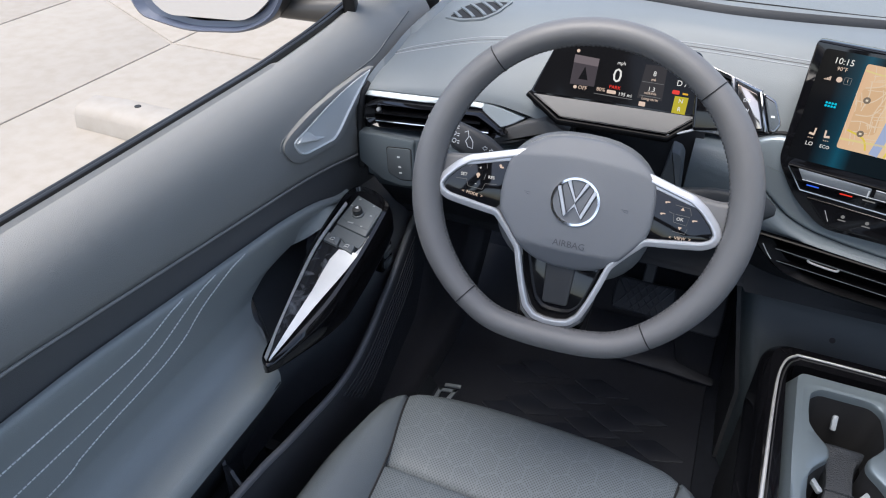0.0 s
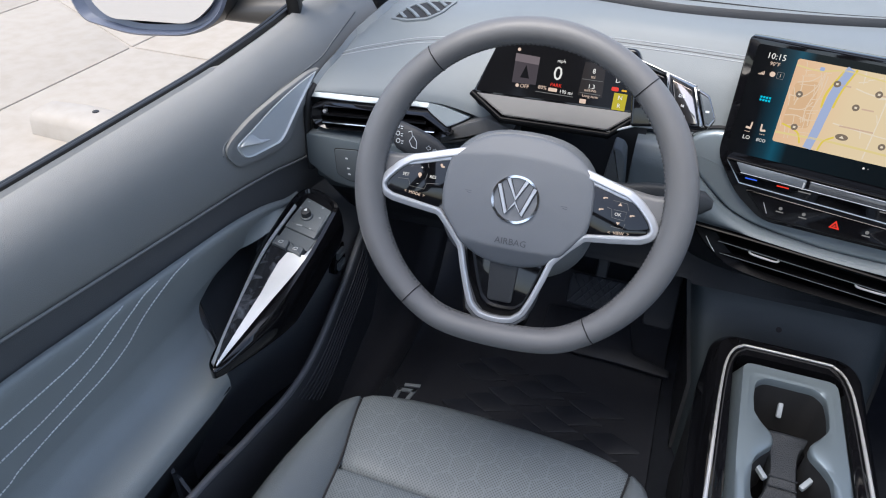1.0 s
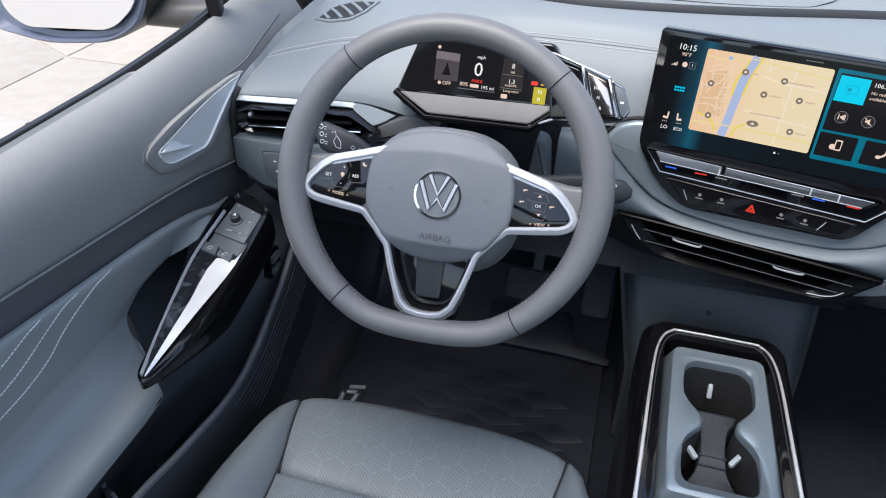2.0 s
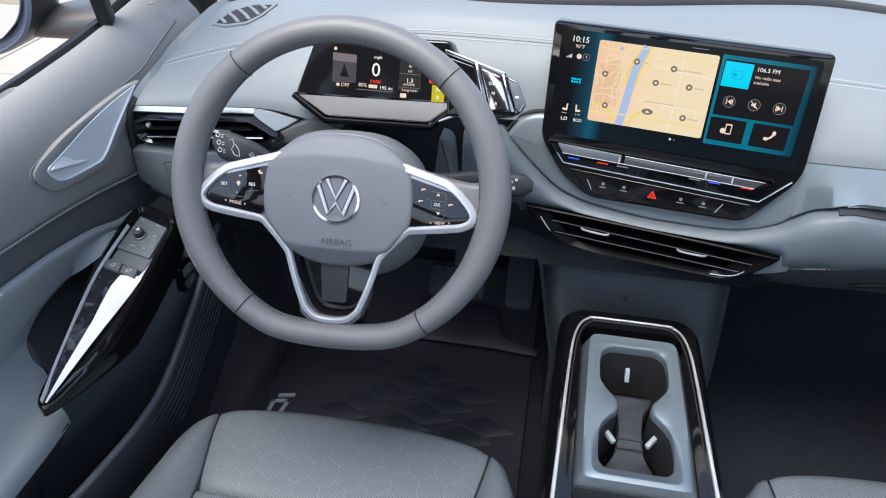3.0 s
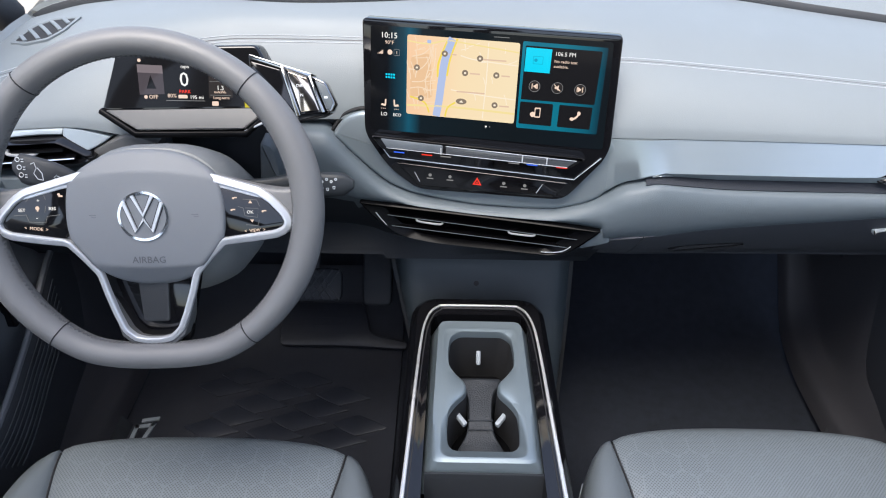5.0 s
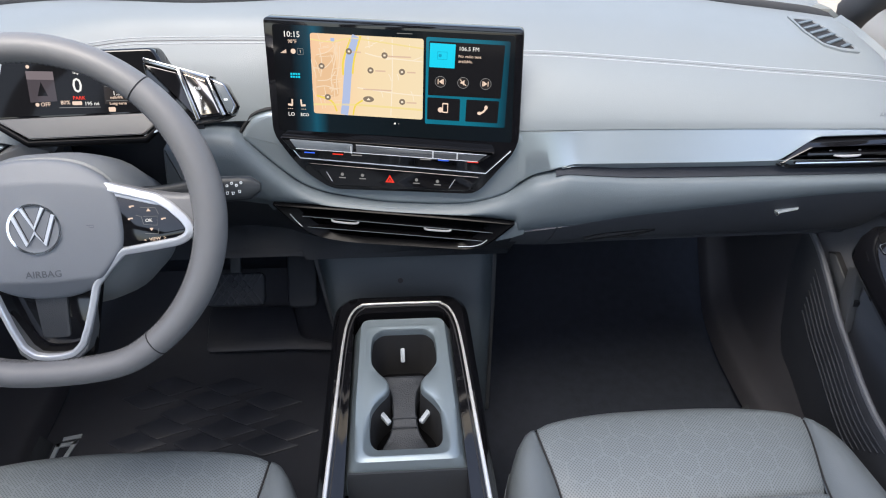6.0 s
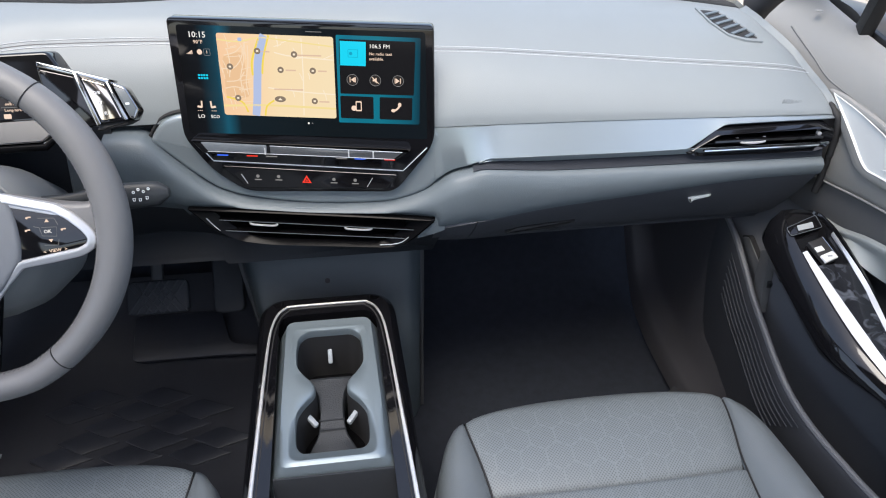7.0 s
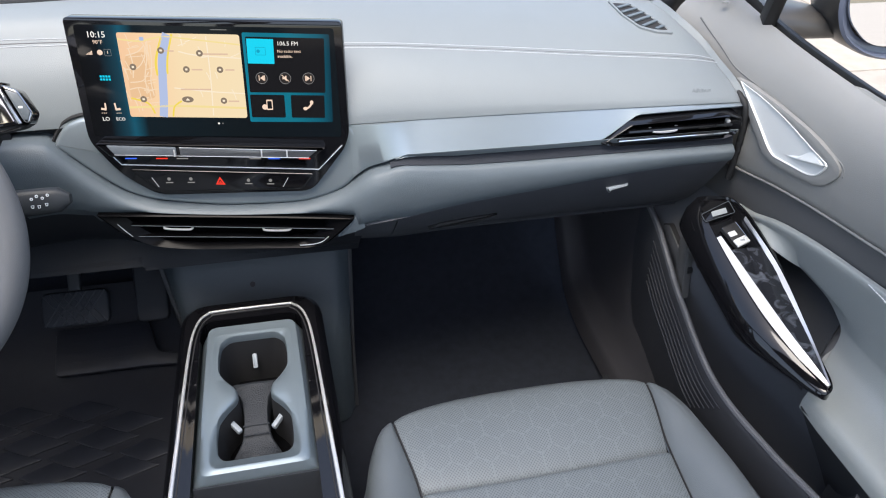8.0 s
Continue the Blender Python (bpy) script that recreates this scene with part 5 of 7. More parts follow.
# button fields
half = [(0.066, 0.0400), (0.1130, 0.0262), (0.1225, 0.0195), (0.1350, 0.0060), (0.1395, -0.0015), (0.1370, -0.0075), (0.1300, -0.0105), (0.0790, -0.0175), (0.066, 0.0)]
for s in (-1, 1):
    o = fillet([(0.002 + s * a, b) for a, b in half], 0.003, 4)
    key = part("button_field", prism(o, -0.008, -0.0006, WM, 0.0010), GLOSS, wheel, "gloss black button field")
    onw = lambda u, v: WM @ Matrix.Translation((u, v, -0.0003))
    if s < 0:
        text("SET", 0.0046, onw(-0.1167, 0.0121), E_WHITE, key)
        text("RES", 0.0046, onw(-0.0868, 0.0136), E_WHITE, key)
        text("<  MODE  >", 0.0046, onw(-0.1044, -0.0066) @ pose(0, 0, 0, 0, 0, -6), E_PEACH, key)
        text("+", 0.0052, onw(-0.0999, 0.0215), E_WHITE, key)
        text("-", 0.0060, onw(-0.1026, 0.0046), E_WHITE, key)
        disp("button_symbol", shift(circle(0.0021, 10), -0.1013, 0.0142), E_PEACH, -0.0002, key, M=WM)
        disp("button_symbol", shift(rect(0.0016, 0.0016), -0.1013, 0.0118), E_PEACH, -0.0002, key, M=WM)
        disp("button_symbol", shift(circle(0.0014, 10), -0.0792, 0.0278), E_PEACH, -0.0002, key, M=WM)
        disp("button_symbol", shift(rect(0.0040, 0.0018, 0.0006), -0.0776, 0.0262), E_PEACH, -0.0002, key, M=WM)
        lines = (((-0.1120, 0.0205), (-0.1075, 0.0255), (-0.0945, 0.0285), (-0.0925, 0.0225)), ((-0.1250, 0.0068), (-0.1130, 0.0075), (-0.1105, 0.0005), (-0.0945, -0.0005), (-0.0925, 0.0060), (-0.0800, 0.0075)), ((-0.0945, 0.0100), (-0.0930, 0.0165)))
    else:
        text("OK", 0.0046, onw(0.1077, 0.0082), E_WHITE, key)
        text("<  VIEW  >", 0.0046, onw(0.1117, -0.0105) @ pose(0, 0, 0, 0, 0, 4), E_PEACH, key)
        for u, v, d in ((0.1083, 0.0185, 1), (0.1094, -0.0005, -1)):
            disp("button_symbol", [(u - 0.0020, v - 0.0012 * d), (u + 0.0020, v - 0.0012 * d), (u, v + 0.0018 * d)], E_PEACH, -0.0002, key, M=WM)
        for u, v in ((0.0928, 0.0225), (0.1215, 0.0090), (0.0905, 0.0105)):
            disp("button_symbol", shift(circle(0.0011, 8), u - 0.0012, v), E_PEACH, -0.0002, key, M=WM)
            disp("button_symbol", shift(rect(0.0030, 0.0012), u + 0.0010, v + 0.0006), E_PEACH, -0.0002, key, M=WM)
        lines = (((0.0960, 0.0140), (0.1010, 0.0125), (0.1025, 0.0045), (0.1150, 0.0030), (0.1160, 0.0120), (0.1030, 0.0125)), ((0.1010, 0.0215), (0.1150, 0.0205), (0.1175, 0.0140)), ((0.1030, -0.0045), (0.1150, -0.0055), (0.1165, 0.0000)))
    for pts in lines:
        part("key_line", sweep([WM @ Vector((a, b, -0.0004)) for a, b in pts], circle(0.00028, 4)), E_DIM, key)
# one silver trim runs round the left field, down the lower spoke and round the right field
half = [(0.0560, 0.0468), (0.0930, 0.0358), (0.1140, 0.0298), (0.1262, 0.0215), (0.1390, 0.0080), (0.1440, -0.0015), (0.1410, -0.0092), (0.1315, -0.0140), (0.1030, -0.0180), (0.0775, -0.0212), (0.0625, -0.0370), (0.0485, -0.0535), (0.0425, -0.0745), (0.0360, -0.0945), (0.0285, -0.1130), (0.0185, -0.1222), (0.0070, -0.1248)]
trim = [(-a, b) for a, b in half] + half[::-1]


def cornered(pts, r):
    """A path whose corners are only a little rounded."""
    res = [Vector(pts[0])]
    for i in range(1, len(pts) - 1):
        p, a, b = Vector(pts[i]), Vector(pts[i - 1]), Vector(pts[i + 1])
        k = min(r, (a - p).length * 0.4, (b - p).length * 0.4)
        p0, p1 = p + (a - p).normalized() * k, p + (b - p).normalized() * k
        res += [p0, (p0 + p1) * 0.25 + p * 0.5, p1]
    return res + [Vector(pts[-1])]


def trim_width(t):
    """The trim is slimmer round the lower spoke."""
    return lerp(1.0, 0.74, min(1, max(0, (0.26 - abs(t - 0.5)) / 0.05)))


path = [WM @ Vector((p.x + 0.002, p.y, 0.0005)) for p in cornered(trim, 0.0035)]
part("trim", sweep(path, [(-0.0042, -0.008), (0.0042, -0.008), (0.0044, -0.0016), (0.0034, -0.0002), (-0.0010, 0.0020), (-0.0026, 0.0022), (-0.0038, 0.0008), (-0.0044, -0.0016)], up=WN, scale=trim_width), SILVER, wheel, "satin silver trim", angle=18)
# flat silver facets above the button fields
for s in (-1, 1):
    o = [(s * a + 0.002, b) for a, b in ((0.064, 0.0425), (0.093, 0.0335), (0.1135, 0.0275), (0.1215, 0.0215), (0.108, 0.0245), (0.080, 0.0325), (0.064, 0.0365))]
    part("trim_facet", prism(o, -0.006, 0.0004, WM, 0.0008), SILVER, wheel, "flat silver facet")
low = [p for p in half if p[1] < -0.065]
path = [WM @ Vector((0.002 - a, b - 0.004, -0.012)) for a, b in low] + [WM @ Vector((0.002 + a, b - 0.004, -0.012)) for a, b in low[::-1]]
part("trim_base", sweep(path, fillet([(-0.0065, -0.012), (0.0065, -0.012), (0.0045, 0.010), (-0.0045, 0.010)], 0.002, 3), up=WN, scale=lambda t: min(1.0, 0.1 + 5 * min(t, 1 - t))), DOORD, wheel, "grey base of the lower spoke")

# ---- steering column and stalks ----
col = thing("steering_column", "grey plastic steering column cover behind the wheel", "steering column", WM @ Vector((0, 0, -0.08)))
rows = []
for w, sx, sy, oy in ((-0.028, 0.060, 0.058, 0.004), (-0.034, 0.078, 0.070, 0.002), (-0.050, 0.086, 0.078, -0.003), (-0.09, 0.088, 0.084, -0.010), (-0.14, 0.086, 0.084, -0.016), (-0.22, 0.08, 0.07, -0.025)):
    rows.append([WM @ Vector((sx * math.copysign(abs(math.cos(t)) ** 0.8, math.cos(t)), oy + sy * math.copysign(abs(math.sin(t)) ** 0.8, math.sin(t)), w)) for t in [2 * math.pi * j / 40 for j in range(40)]])
part("cover", lattice(rows, closed_v=True, caps=True), SHROUD, col)
bm = prism(circle(0.006, 14), -0.003, 0.0, axes(WM @ Vector((0.055, -0.062, -0.07)), WX, WN, -WU))
part("lock_cap", bm, HUB, col)


bm = prism(fillet([(-0.280, 0.640), (-0.2520, 0.636), (-0.2570, 0.688), (-0.262, 0.696), (-0.273, 0.699)], 0.003), 0.0, 0.030, axes((0, 0.915, 0), (1, 0, 0), (0, 0, 1), (0, -1, 0)), 0.003)
part("side_post", bm, GREYKEY, col, "grey upright beside the column")


def stalk(name, a, b, mat_, label, wide, thick):
    st = thing(name, label, "stalk", a)
    d = (Vector(b) - Vector(a))
    rows = []
    for k in range(15):
        t = k / 14
        p = Vector(a) + d * t
        g = curve1([0, 0.35, 0.55, 0.9, 0.97, 1.0], [0.55, 0.62, 1.0, 1.0, 0.8, 0.35], t)
        rows.append([p + WU * (wide * g * math.copysign(abs(math.cos(x)) ** 0.6, math.cos(x))) + WN * (thick * (0.5 + 0.5 * g) * math.copysign(abs(math.sin(x)) ** 0.8, math.sin(x))) for x in [2 * math.pi * j / 16 for j in range(16)]])
    lever = part("lever", lattice(rows, closed_v=True, caps=True), mat_, st)
    return st, lever


ls, lever = stalk("indicator_stalk", (-0.405, 0.785, 0.682), (-0.522, 0.800, 0.712), DARK, "black indicator stalk with white symbols behind the wheel", 0.017, 0.007)
def stalk_mark(a, b, u, v, pts, lever, closed=True, lift=0.0073):
    """A thin printed outline on a stalk."""
    t = (u - a[0]) / (b[0] - a[0])
    c = Vector(a).lerp(Vector(b), t) + WU * v + WN * lift
    part("symbol", sweep([c + WX * p + WU * q for p, q in pts], circle(0.00048, 4), closed=closed, up=WN), MARK, lever)


sa, sb = (-0.405, 0.785, 0.682), (-0.522, 0.800, 0.712)
for u, v in ((-0.514, 0.010), (-0.5125, 0.002), (-0.511, -0.006)):
    stalk_mark(sa, sb, u, v, circle(0.0024, 10), lever)
    stalk_mark(sa, sb, u + 0.004, v, [(0, 0.0014), (0.0026, 0.0014)], lever, False)
    stalk_mark(sa, sb, u + 0.004, v - 0.0022, [(0, 0.0010), (0.0026, 0.0010)], lever, False)
stalk_mark(sa, sb, -0.496, 0.006, [(-0.004, 0.004), (0.0, 0.006), (0.002, 0.0), (-0.001, -0.006), (0.003, -0.012), (0.008, -0.013)], lever, False)
stalk_mark(sa, sb, -0.491, 0.004, [(-0.002, 0.004), (0.003, -0.002), (0.004, -0.010)], lever, False)
for d in (-1, 1):
    stalk_mark(sa, sb, -0.468 + 0.0038 * d, 0.003, [(0.0034 * d, 0.0), (0, 0.0026), (0, 0.0012), (-0.0022 * d, 0.0012), (-0.0022 * d, -0.0012), (0, -0.0012), (0, -0.0026)], lever)
stalk_mark(sa, sb, -0.4685, -0.008, [(-0.003, 0.002), (0.003, 0.002), (0.003, -0.001)], lever, False)
stalk_mark(sa, sb, -0.4685, -0.008, [(-0.002, -0.002), (0.002, 0.001)], lever, False)
rs, lever = stalk("wiper_stalk", (-0.300, 0.800, 0.690), (-0.152, 0.815, 0.686), STALK, "grey wiper stalk with pale symbols behind the wheel", 0.0135, 0.008)
sa, sb = (-0.300, 0.800, 0.690), (-0.152, 0.815, 0.686)
for u, v in ((-0.186, 0.004), (-0.181, 0.0065), (-0.176, 0.004), (-0.171, 0.0065)):
    stalk_mark(sa, sb, u, v, circle(0.0012, 8), lever, lift=0.0083)
for u, v in ((-0.186, -0.004), (-0.180, -0.0045), (-0.173, -0.003)):
    stalk_mark(sa, sb, u, v, [(-0.0013, 0.0013), (0.0013, 0.0013), (0.0008, -0.0013), (-0.0008, -0.0013)], lever, lift=0.0083)

# ---- driver's display ----
ca = radians(20)
CM = axes((-0.35, 0.888, 0.777), (1, 0, 0), (0, math.sin(ca), math.cos(ca)), (0, -math.cos(ca), math.sin(ca)))
clus = thing("driver_display", "small black driver display on the steering column", "instrument display", CM.translation)
o = fillet([(-0.074, 0.036), (0.085, 0.040), (0.105, 0.002), (0.104, -0.022), (0.070, -0.060), (-0.056, -0.063), (-0.092, -0.050), (-0.101, -0.038)], 0.006, 3)
body = part("housing", prism(o, -0.035, -0.004, CM, 0.004, 3), GLOSS, clus, "gloss black housing")
disp("display", fillet([(-0.074, 0.033), (0.084, 0.037), (0.102, 0.0), (0.098, -0.028), (-0.096, -0.033)], 0.004), E_CARD, -0.0034, clus, "dark lit display", M=CM)
onc = lambda u, v: CM @ Matrix.Translation((u, v, -0.0028))
disp("picture", [(-0.053, -0.017), (-0.024, -0.016), (-0.024, 0.016), (-0.053, 0.017)], E_GREYD, -0.0030, clus, M=CM)
disp("picture", [(-0.053, 0.008), (-0.024, 0.007), (-0.024, 0.016), (-0.053, 0.017)], E_GREYL, -0.0028, clus, M=CM)
disp("picture", [(-0.044, -0.010), (-0.033, -0.010), (-0.0385, 0.005)], E_CARD, -0.0026, clus, M=CM)
disp("symbol", shift(circle(0.002, 10), -0.050, 0.0215), E_PEACH, -0.0030, clus, M=CM)
text("OFF", 0.0062, onc(-0.037, -0.0195), E_PEACH, clus)
disp("symbol", shift(circle(0.0021, 10), -0.046, -0.0195), E_PEACH, -0.0030, clus, M=CM)
text("mph", 0.0056, onc(0.002, 0.0150), E_WHITE, clus)
text("0", 0.0225, onc(0.0, 0.0), E_WHITE, clus)
text("PARK", 0.0056, onc(0.0, -0.0130), E_RED, clus)
text("80%", 0.0062, onc(-0.0155, -0.0178), E_PEACH, clus)
disp("battery_symbol", shift(rect(0.0105, 0.004, 0.001), -0.003, -0.0185), E_PEACH, -0.0030, clus, M=CM)
text("195 mi", 0.0058, onc(0.0130, -0.0193), E_WHITE, clus)
disp("range_line", [(-0.023, -0.0235), (0.022, -0.0235), (0.022, -0.0228), (-0.023, -0.0228)], E_DIM, -0.0030, clus, M=CM)
disp("side_field", [(0.027, -0.020), (0.055, -0.019), (0.053, 0.019), (0.029, 0.018)], glow("dim_field", (0.035, 0.03, 0.03), 1.0), -0.0031, clus, M=CM)
text("8", 0.0078, onc(0.0410, 0.0090), E_WHITE, clus)
text("mi", 0.0050, onc(0.0410, 0.0025), E_PEACH, clus)
text("1.3", 0.0070, onc(0.0410, -0.0085), E_WHITE, clus)
text("mi/kWh", 0.0042, onc(0.0405, -0.0130), E_PEACH, clus)
text("Long-term", 0.0044, onc(0.0415, -0.0195), E_PEACH, clus)
for v in (-0.001, -0.0165):
    disp("field_line", shift(rect(0.024, 0.0005), 0.0410, v), E_DIM, -0.0028, clus, M=CM)
disp("symbol", shift(rect(0.0075, 0.005, 0.001), 0.034, -0.0260), E_PEACH, -0.0030, clus, M=CM)
text("D / B", 0.0088, onc(0.076, 0.0030), E_WHITE, clus)
disp("symbol", shift(rect(0.008, 0.0045, 0.0015), 0.0680, -0.0070), E_RED, -0.0030, clus, M=CM)
disp("symbol", shift(rect(0.006, 0.002, 0.0005), 0.0785, -0.0075), glow("amber_symbol", (0.95, 0.5, 0.02), 1.0), -0.0030, clus, M=CM)
disp("gear_field", [(0.0680, -0.0300), (0.0830, -0.0300), (0.0830, -0.0110), (0.0680, -0.0110)], E_YELP, -0.0030, clus, "yellow gear field", M=CM)
text("N", 0.0068, onc(0.0755, -0.0160), E_WHITE, clus)
text("R", 0.0068, onc(0.0755, -0.0250), E_WHITE, clus)
# sloping shelf below the display
sh = [(-0.094, -0.0350, 0.0002), (0.097, -0.0300, 0.0002), (0.069, -0.0530, 0.0105), (-0.054, -0.0560, 0.0105)]
bm = bmesh.new()
top = [bm.verts.new(CM @ Vector(p)) for p in sh]
bot = [bm.verts.new(CM @ (Vector(p) + Vector((0, -0.002, -0.014)))) for p in sh]
bm.faces.new(top)
bm.faces.new(bot[::-1])
for i in range(4):
    bm.faces.new([top[i], bot[i], bot[(i + 1) % 4], top[(i + 1) % 4]])
bmesh.ops.bevel(bm, geom=bm.edges[:], offset=0.0012, segments=2, affect="EDGES")
part("shelf", bm, SHELF, clus, "grey sloping shelf")
path = [CM @ Vector(p) for p in ((-0.100, -0.036, -0.003), (-0.057, -0.0615, 0.0070), (0.071, -0.0590, 0.0070), (0.104, -0.029, -0.003))]
part("edging", sweep(path, circle(0.0042, 12)), VENTB, clus)
path = [CM @ Vector(p) for p in ((0.060, -0.0600, 0.006), (0.098, -0.0430, 0.008), (0.120, -0.0420, 0.008))]
part("bright_edge", sweep(path, circle(0.0015, 6)), SILVER, clus)

# ---- gear selector at the side of the display ----
sel = thing("gear_selector", "gloss black gear selector pod with silver edges", "gear selector", (-0.215, 0.86, 0.78))
GN = Vector((0, -0.9, 0.435)).normalized()
GM = axes((-0.205, 0.842, 0.7745), (1, 0, 0), Vector((0, 0.435, 0.9)).normalized(), GN)
part("pod", prism(fillet([(-0.060, 0.0440), (-0.0235, 0.0345), (-0.0045, -0.0165), (-0.050, -0.0230)], 0.003), -0.030, -0.003, GM, 0.003, 3), GLOSS, sel, "gloss black pod")
grip = part("twist_grip", prism(fillet([(-0.0195, 0.0345), (0.0068, 0.0255), (0.0215, -0.0130), (-0.0030, -0.0155)], 0.0025), -0.028, 0.0, GM, 0.0015, 3), GLOSS, sel, "gloss black twist grip")
# The peach reflection on the gloss grip is put into this face's colour.
part("grip_face", prism(fillet([(-0.0165, 0.0310), (0.0052, 0.0236), (0.0180, -0.0100), (-0.0020, -0.0120)], 0.002), -0.001, 0.0005, GM, 0.0004), PEACHGLOSS, grip, "gloss grip face coloured for a peach reflection")
part("collar", prism(fillet([(-0.0250, 0.0385), (-0.0195, 0.0370), (-0.0025, -0.0160), (-0.0070, -0.0175)], 0.0012), -0.026, 0.0012, GM, 0.0010, 2), DCHROME, sel, "dark chrome collar")
part("top_edge", prism(fillet([(-0.058, 0.0490), (0.0100, 0.0290), (0.0085, 0.0245), (-0.058, 0.0440)], 0.0008), -0.030, -0.0008, GM, 0.0012, 2), DCHROME, sel, "dark chrome upper edge")
part("grip_edge", prism(fillet([(0.0062, 0.0265), (0.0090, 0.0272), (0.0246, -0.0120), (0.0210, -0.0130)], 0.0008), -0.026, 0.0010, GM, 0.0008, 2), DCHROME, sel, "dark chrome edge")
o = fillet([(0.0098, 0.0270), (0.0245, 0.0205), (0.0354, -0.0030), (0.0308, -0.0128), (0.0252, -0.0115)], 0.003, 3)
end = part("end_button", prism(o, -0.022, -0.0012, GM, 0.0020, 3), DCHROME, sel, "chrome-edged end button")
c = sum(o, Vector((0, 0))) / len(o)
part("button_face", prism([c + (p - c) * 0.80 for p in o], -0.004, 0.0, GM, 0.0010, 2), GREYKEY, end, "grey button face")
part("button_mark", prism(shift(rect(0.004, 0.0022, 0.0006), c.x, c.y), 0.0, 0.0004, GM), MARK, end)
part("underside", prism(fillet([(-0.004, -0.0150), (0.030, -0.0125), (0.020, -0.0175), (-0.010, -0.0230)], 0.0015), -0.026, -0.004, GM, 0.001), SEAM, sel, "dark lower side")
for word, u, v in (("D/B", -0.0035, 0.0160), ("N", -0.0010, 0.0060), ("R", 0.0030, -0.0050)):
    text(word, 0.0045, GM @ Matrix.Translation((u, v, 0.0008)), MARK, grip)

# ---- light switch panel by the door ----
lsw = thing("light_switch", "grey light switch panel with touch symbols", "switch panel", (-0.64, 0.885, 0.61))
o = fillet([(-0.684, 0.648), (-0.600, 0.648), (-0.598, 0.578), (-0.618, 0.574), (-0.648, 0.578), (-0.684, 0.602)], 0.006, 3)
part("plate", prism(o, 0, 0.016, axes((0, 0.886, 0), (1, 0, 0), (0, 0, 1), (0, -1, 0)), 0.003, 2), PAD, lsw)
o = fillet([(-0.640, 0.632), (-0.604, 0.636), (-0.602, 0.588), (-0.620, 0.586), (-0.638, 0.594)], 0.004, 3)
c = sum(o, Vector((0, 0))) / len(o)
part("field_gap", prism([c + (p - c) * 1.05 for p in o], 0.012, 0.0163, axes((0, 0.886, 0), (1, 0, 0), (0, 0, 1), (0, -1, 0))), SEAM, lsw, "dark outline of the touch field")
part("touch_field", prism(o, 0.014, 0.0175, axes((0, 0.886, 0), (1, 0, 0), (0, 0, 1), (0, -1, 0)), 0.001), GREYKEY, lsw)
for x, z in ((-0.622, 0.621), (-0.620, 0.606), (-0.619, 0.597)):
    part("symbol", prism(shift(rect(0.004, 0.0022, 0.0008), x, z), 0.0175, 0.0179, axes((0, 0.886, 0), (1, 0, 0), (0, 0, 1), (0, -1, 0))), MARK, lsw)


# ---- centre console ----
def cz(y):
    return 0.4255 + 0.0652 * (y - 0.872)


con = thing("centre_console", "centre console with cup holders and chrome rails", "console", (0, 0.6, 0.2))


def con_loft(outer, inner, prof):
    """Rings between an outer and an inner outline; prof: how far in, and how high."""
    return lattice([[Vector((lerp(p[0], q[0], t), lerp(p[1], q[1], t), cz(lerp(p[1], q[1], t)) + dz)) for p, q in zip(outer, inner)] for t, dz in prof], closed_v=True)


def u_outline(w0, w1, y0, y1, r, n=8):
    """Outline with rounded front corners; half-width w0 at the back, w1 at the front."""
    return fillet([(-w0, y0), (w0, y0), (w1, y1), (-w1, y1)], [0.004, 0.004, r, r], n)


go = u_outline(0.116, 0.097, 0.15, 0.940, 0.040)
gi = u_outline(0.078, 0.067, 0.15, 0.893, 0.022)
part("gloss_frame", con_loft(go, gi, [(0.0, -0.10), (0.0, -0.022), (0.05, -0.015), (0.16, -0.008), (0.36, 0.0), (0.75, 0.0), (0.82, -0.0008), (1.0, -0.0012), (1.0, -0.06)]), GLOSS, con, "gloss black frame")
so = u_outline(0.113, 0.095, 0.15, 0.936, 0.040)
part("side", con_loft(so, so, [(0, -0.29), (0, -0.05)]), DARK, con, "dark console side")
ro = [(0.1130, 0.15), (0.1010, 0.40), (0.0910, 0.62), (0.0870, 0.70), (0.0838, 0.77), (0.0805, 0.83), (0.0765, 0.868), (0.069, 0.893), (0.058, 0.905), (0.045, 0.908)]
path = [(-a, b, cz(b) + 0.002) for a, b in ro] + [(a, b, cz(b) + 0.002) for a, b in ro[::-1]]
part("rail", sweep(spline(path, 5), fillet([(-0.0025, -0.003), (0.0025, -0.003), (0.0025, 0.0020), (-0.0025, 0.0020)], 0.0020, 4), scale=lambda t: lerp(1.25, 0.62, min(1.0, 3.0 * min(t, 1 - t)))), RAIL, con, "bright chrome rail")
inner = [(-a * 0.94, b - 0.004, cz(b) - 0.001) for a, b in ro] + [(a * 0.94, b - 0.004, cz(b) - 0.001) for a, b in ro[::-1]]
part("rail_groove", sweep(spline(inner, 5), circle(0.0012, 6)), SEAM, con, "dark groove beside the rail")
# silver panel with the cup holder opening
hole = [(0.030, 0.8515), (0.041, 0.840), (0.0435, 0.815), (0.0425, 0.790), (0.033, 0.776), (0.0200, 0.762), (0.0195, 0.748), (0.033, 0.733), (0.0425, 0.718), (0.0440, 0.692), (0.0430, 0.672), (0.036, 0.664)]
ho = [(a, b) for a, b in hole] + [(-a, b) for a, b in hole[::-1]]
ho = fillet(ho, 0.006, 3)


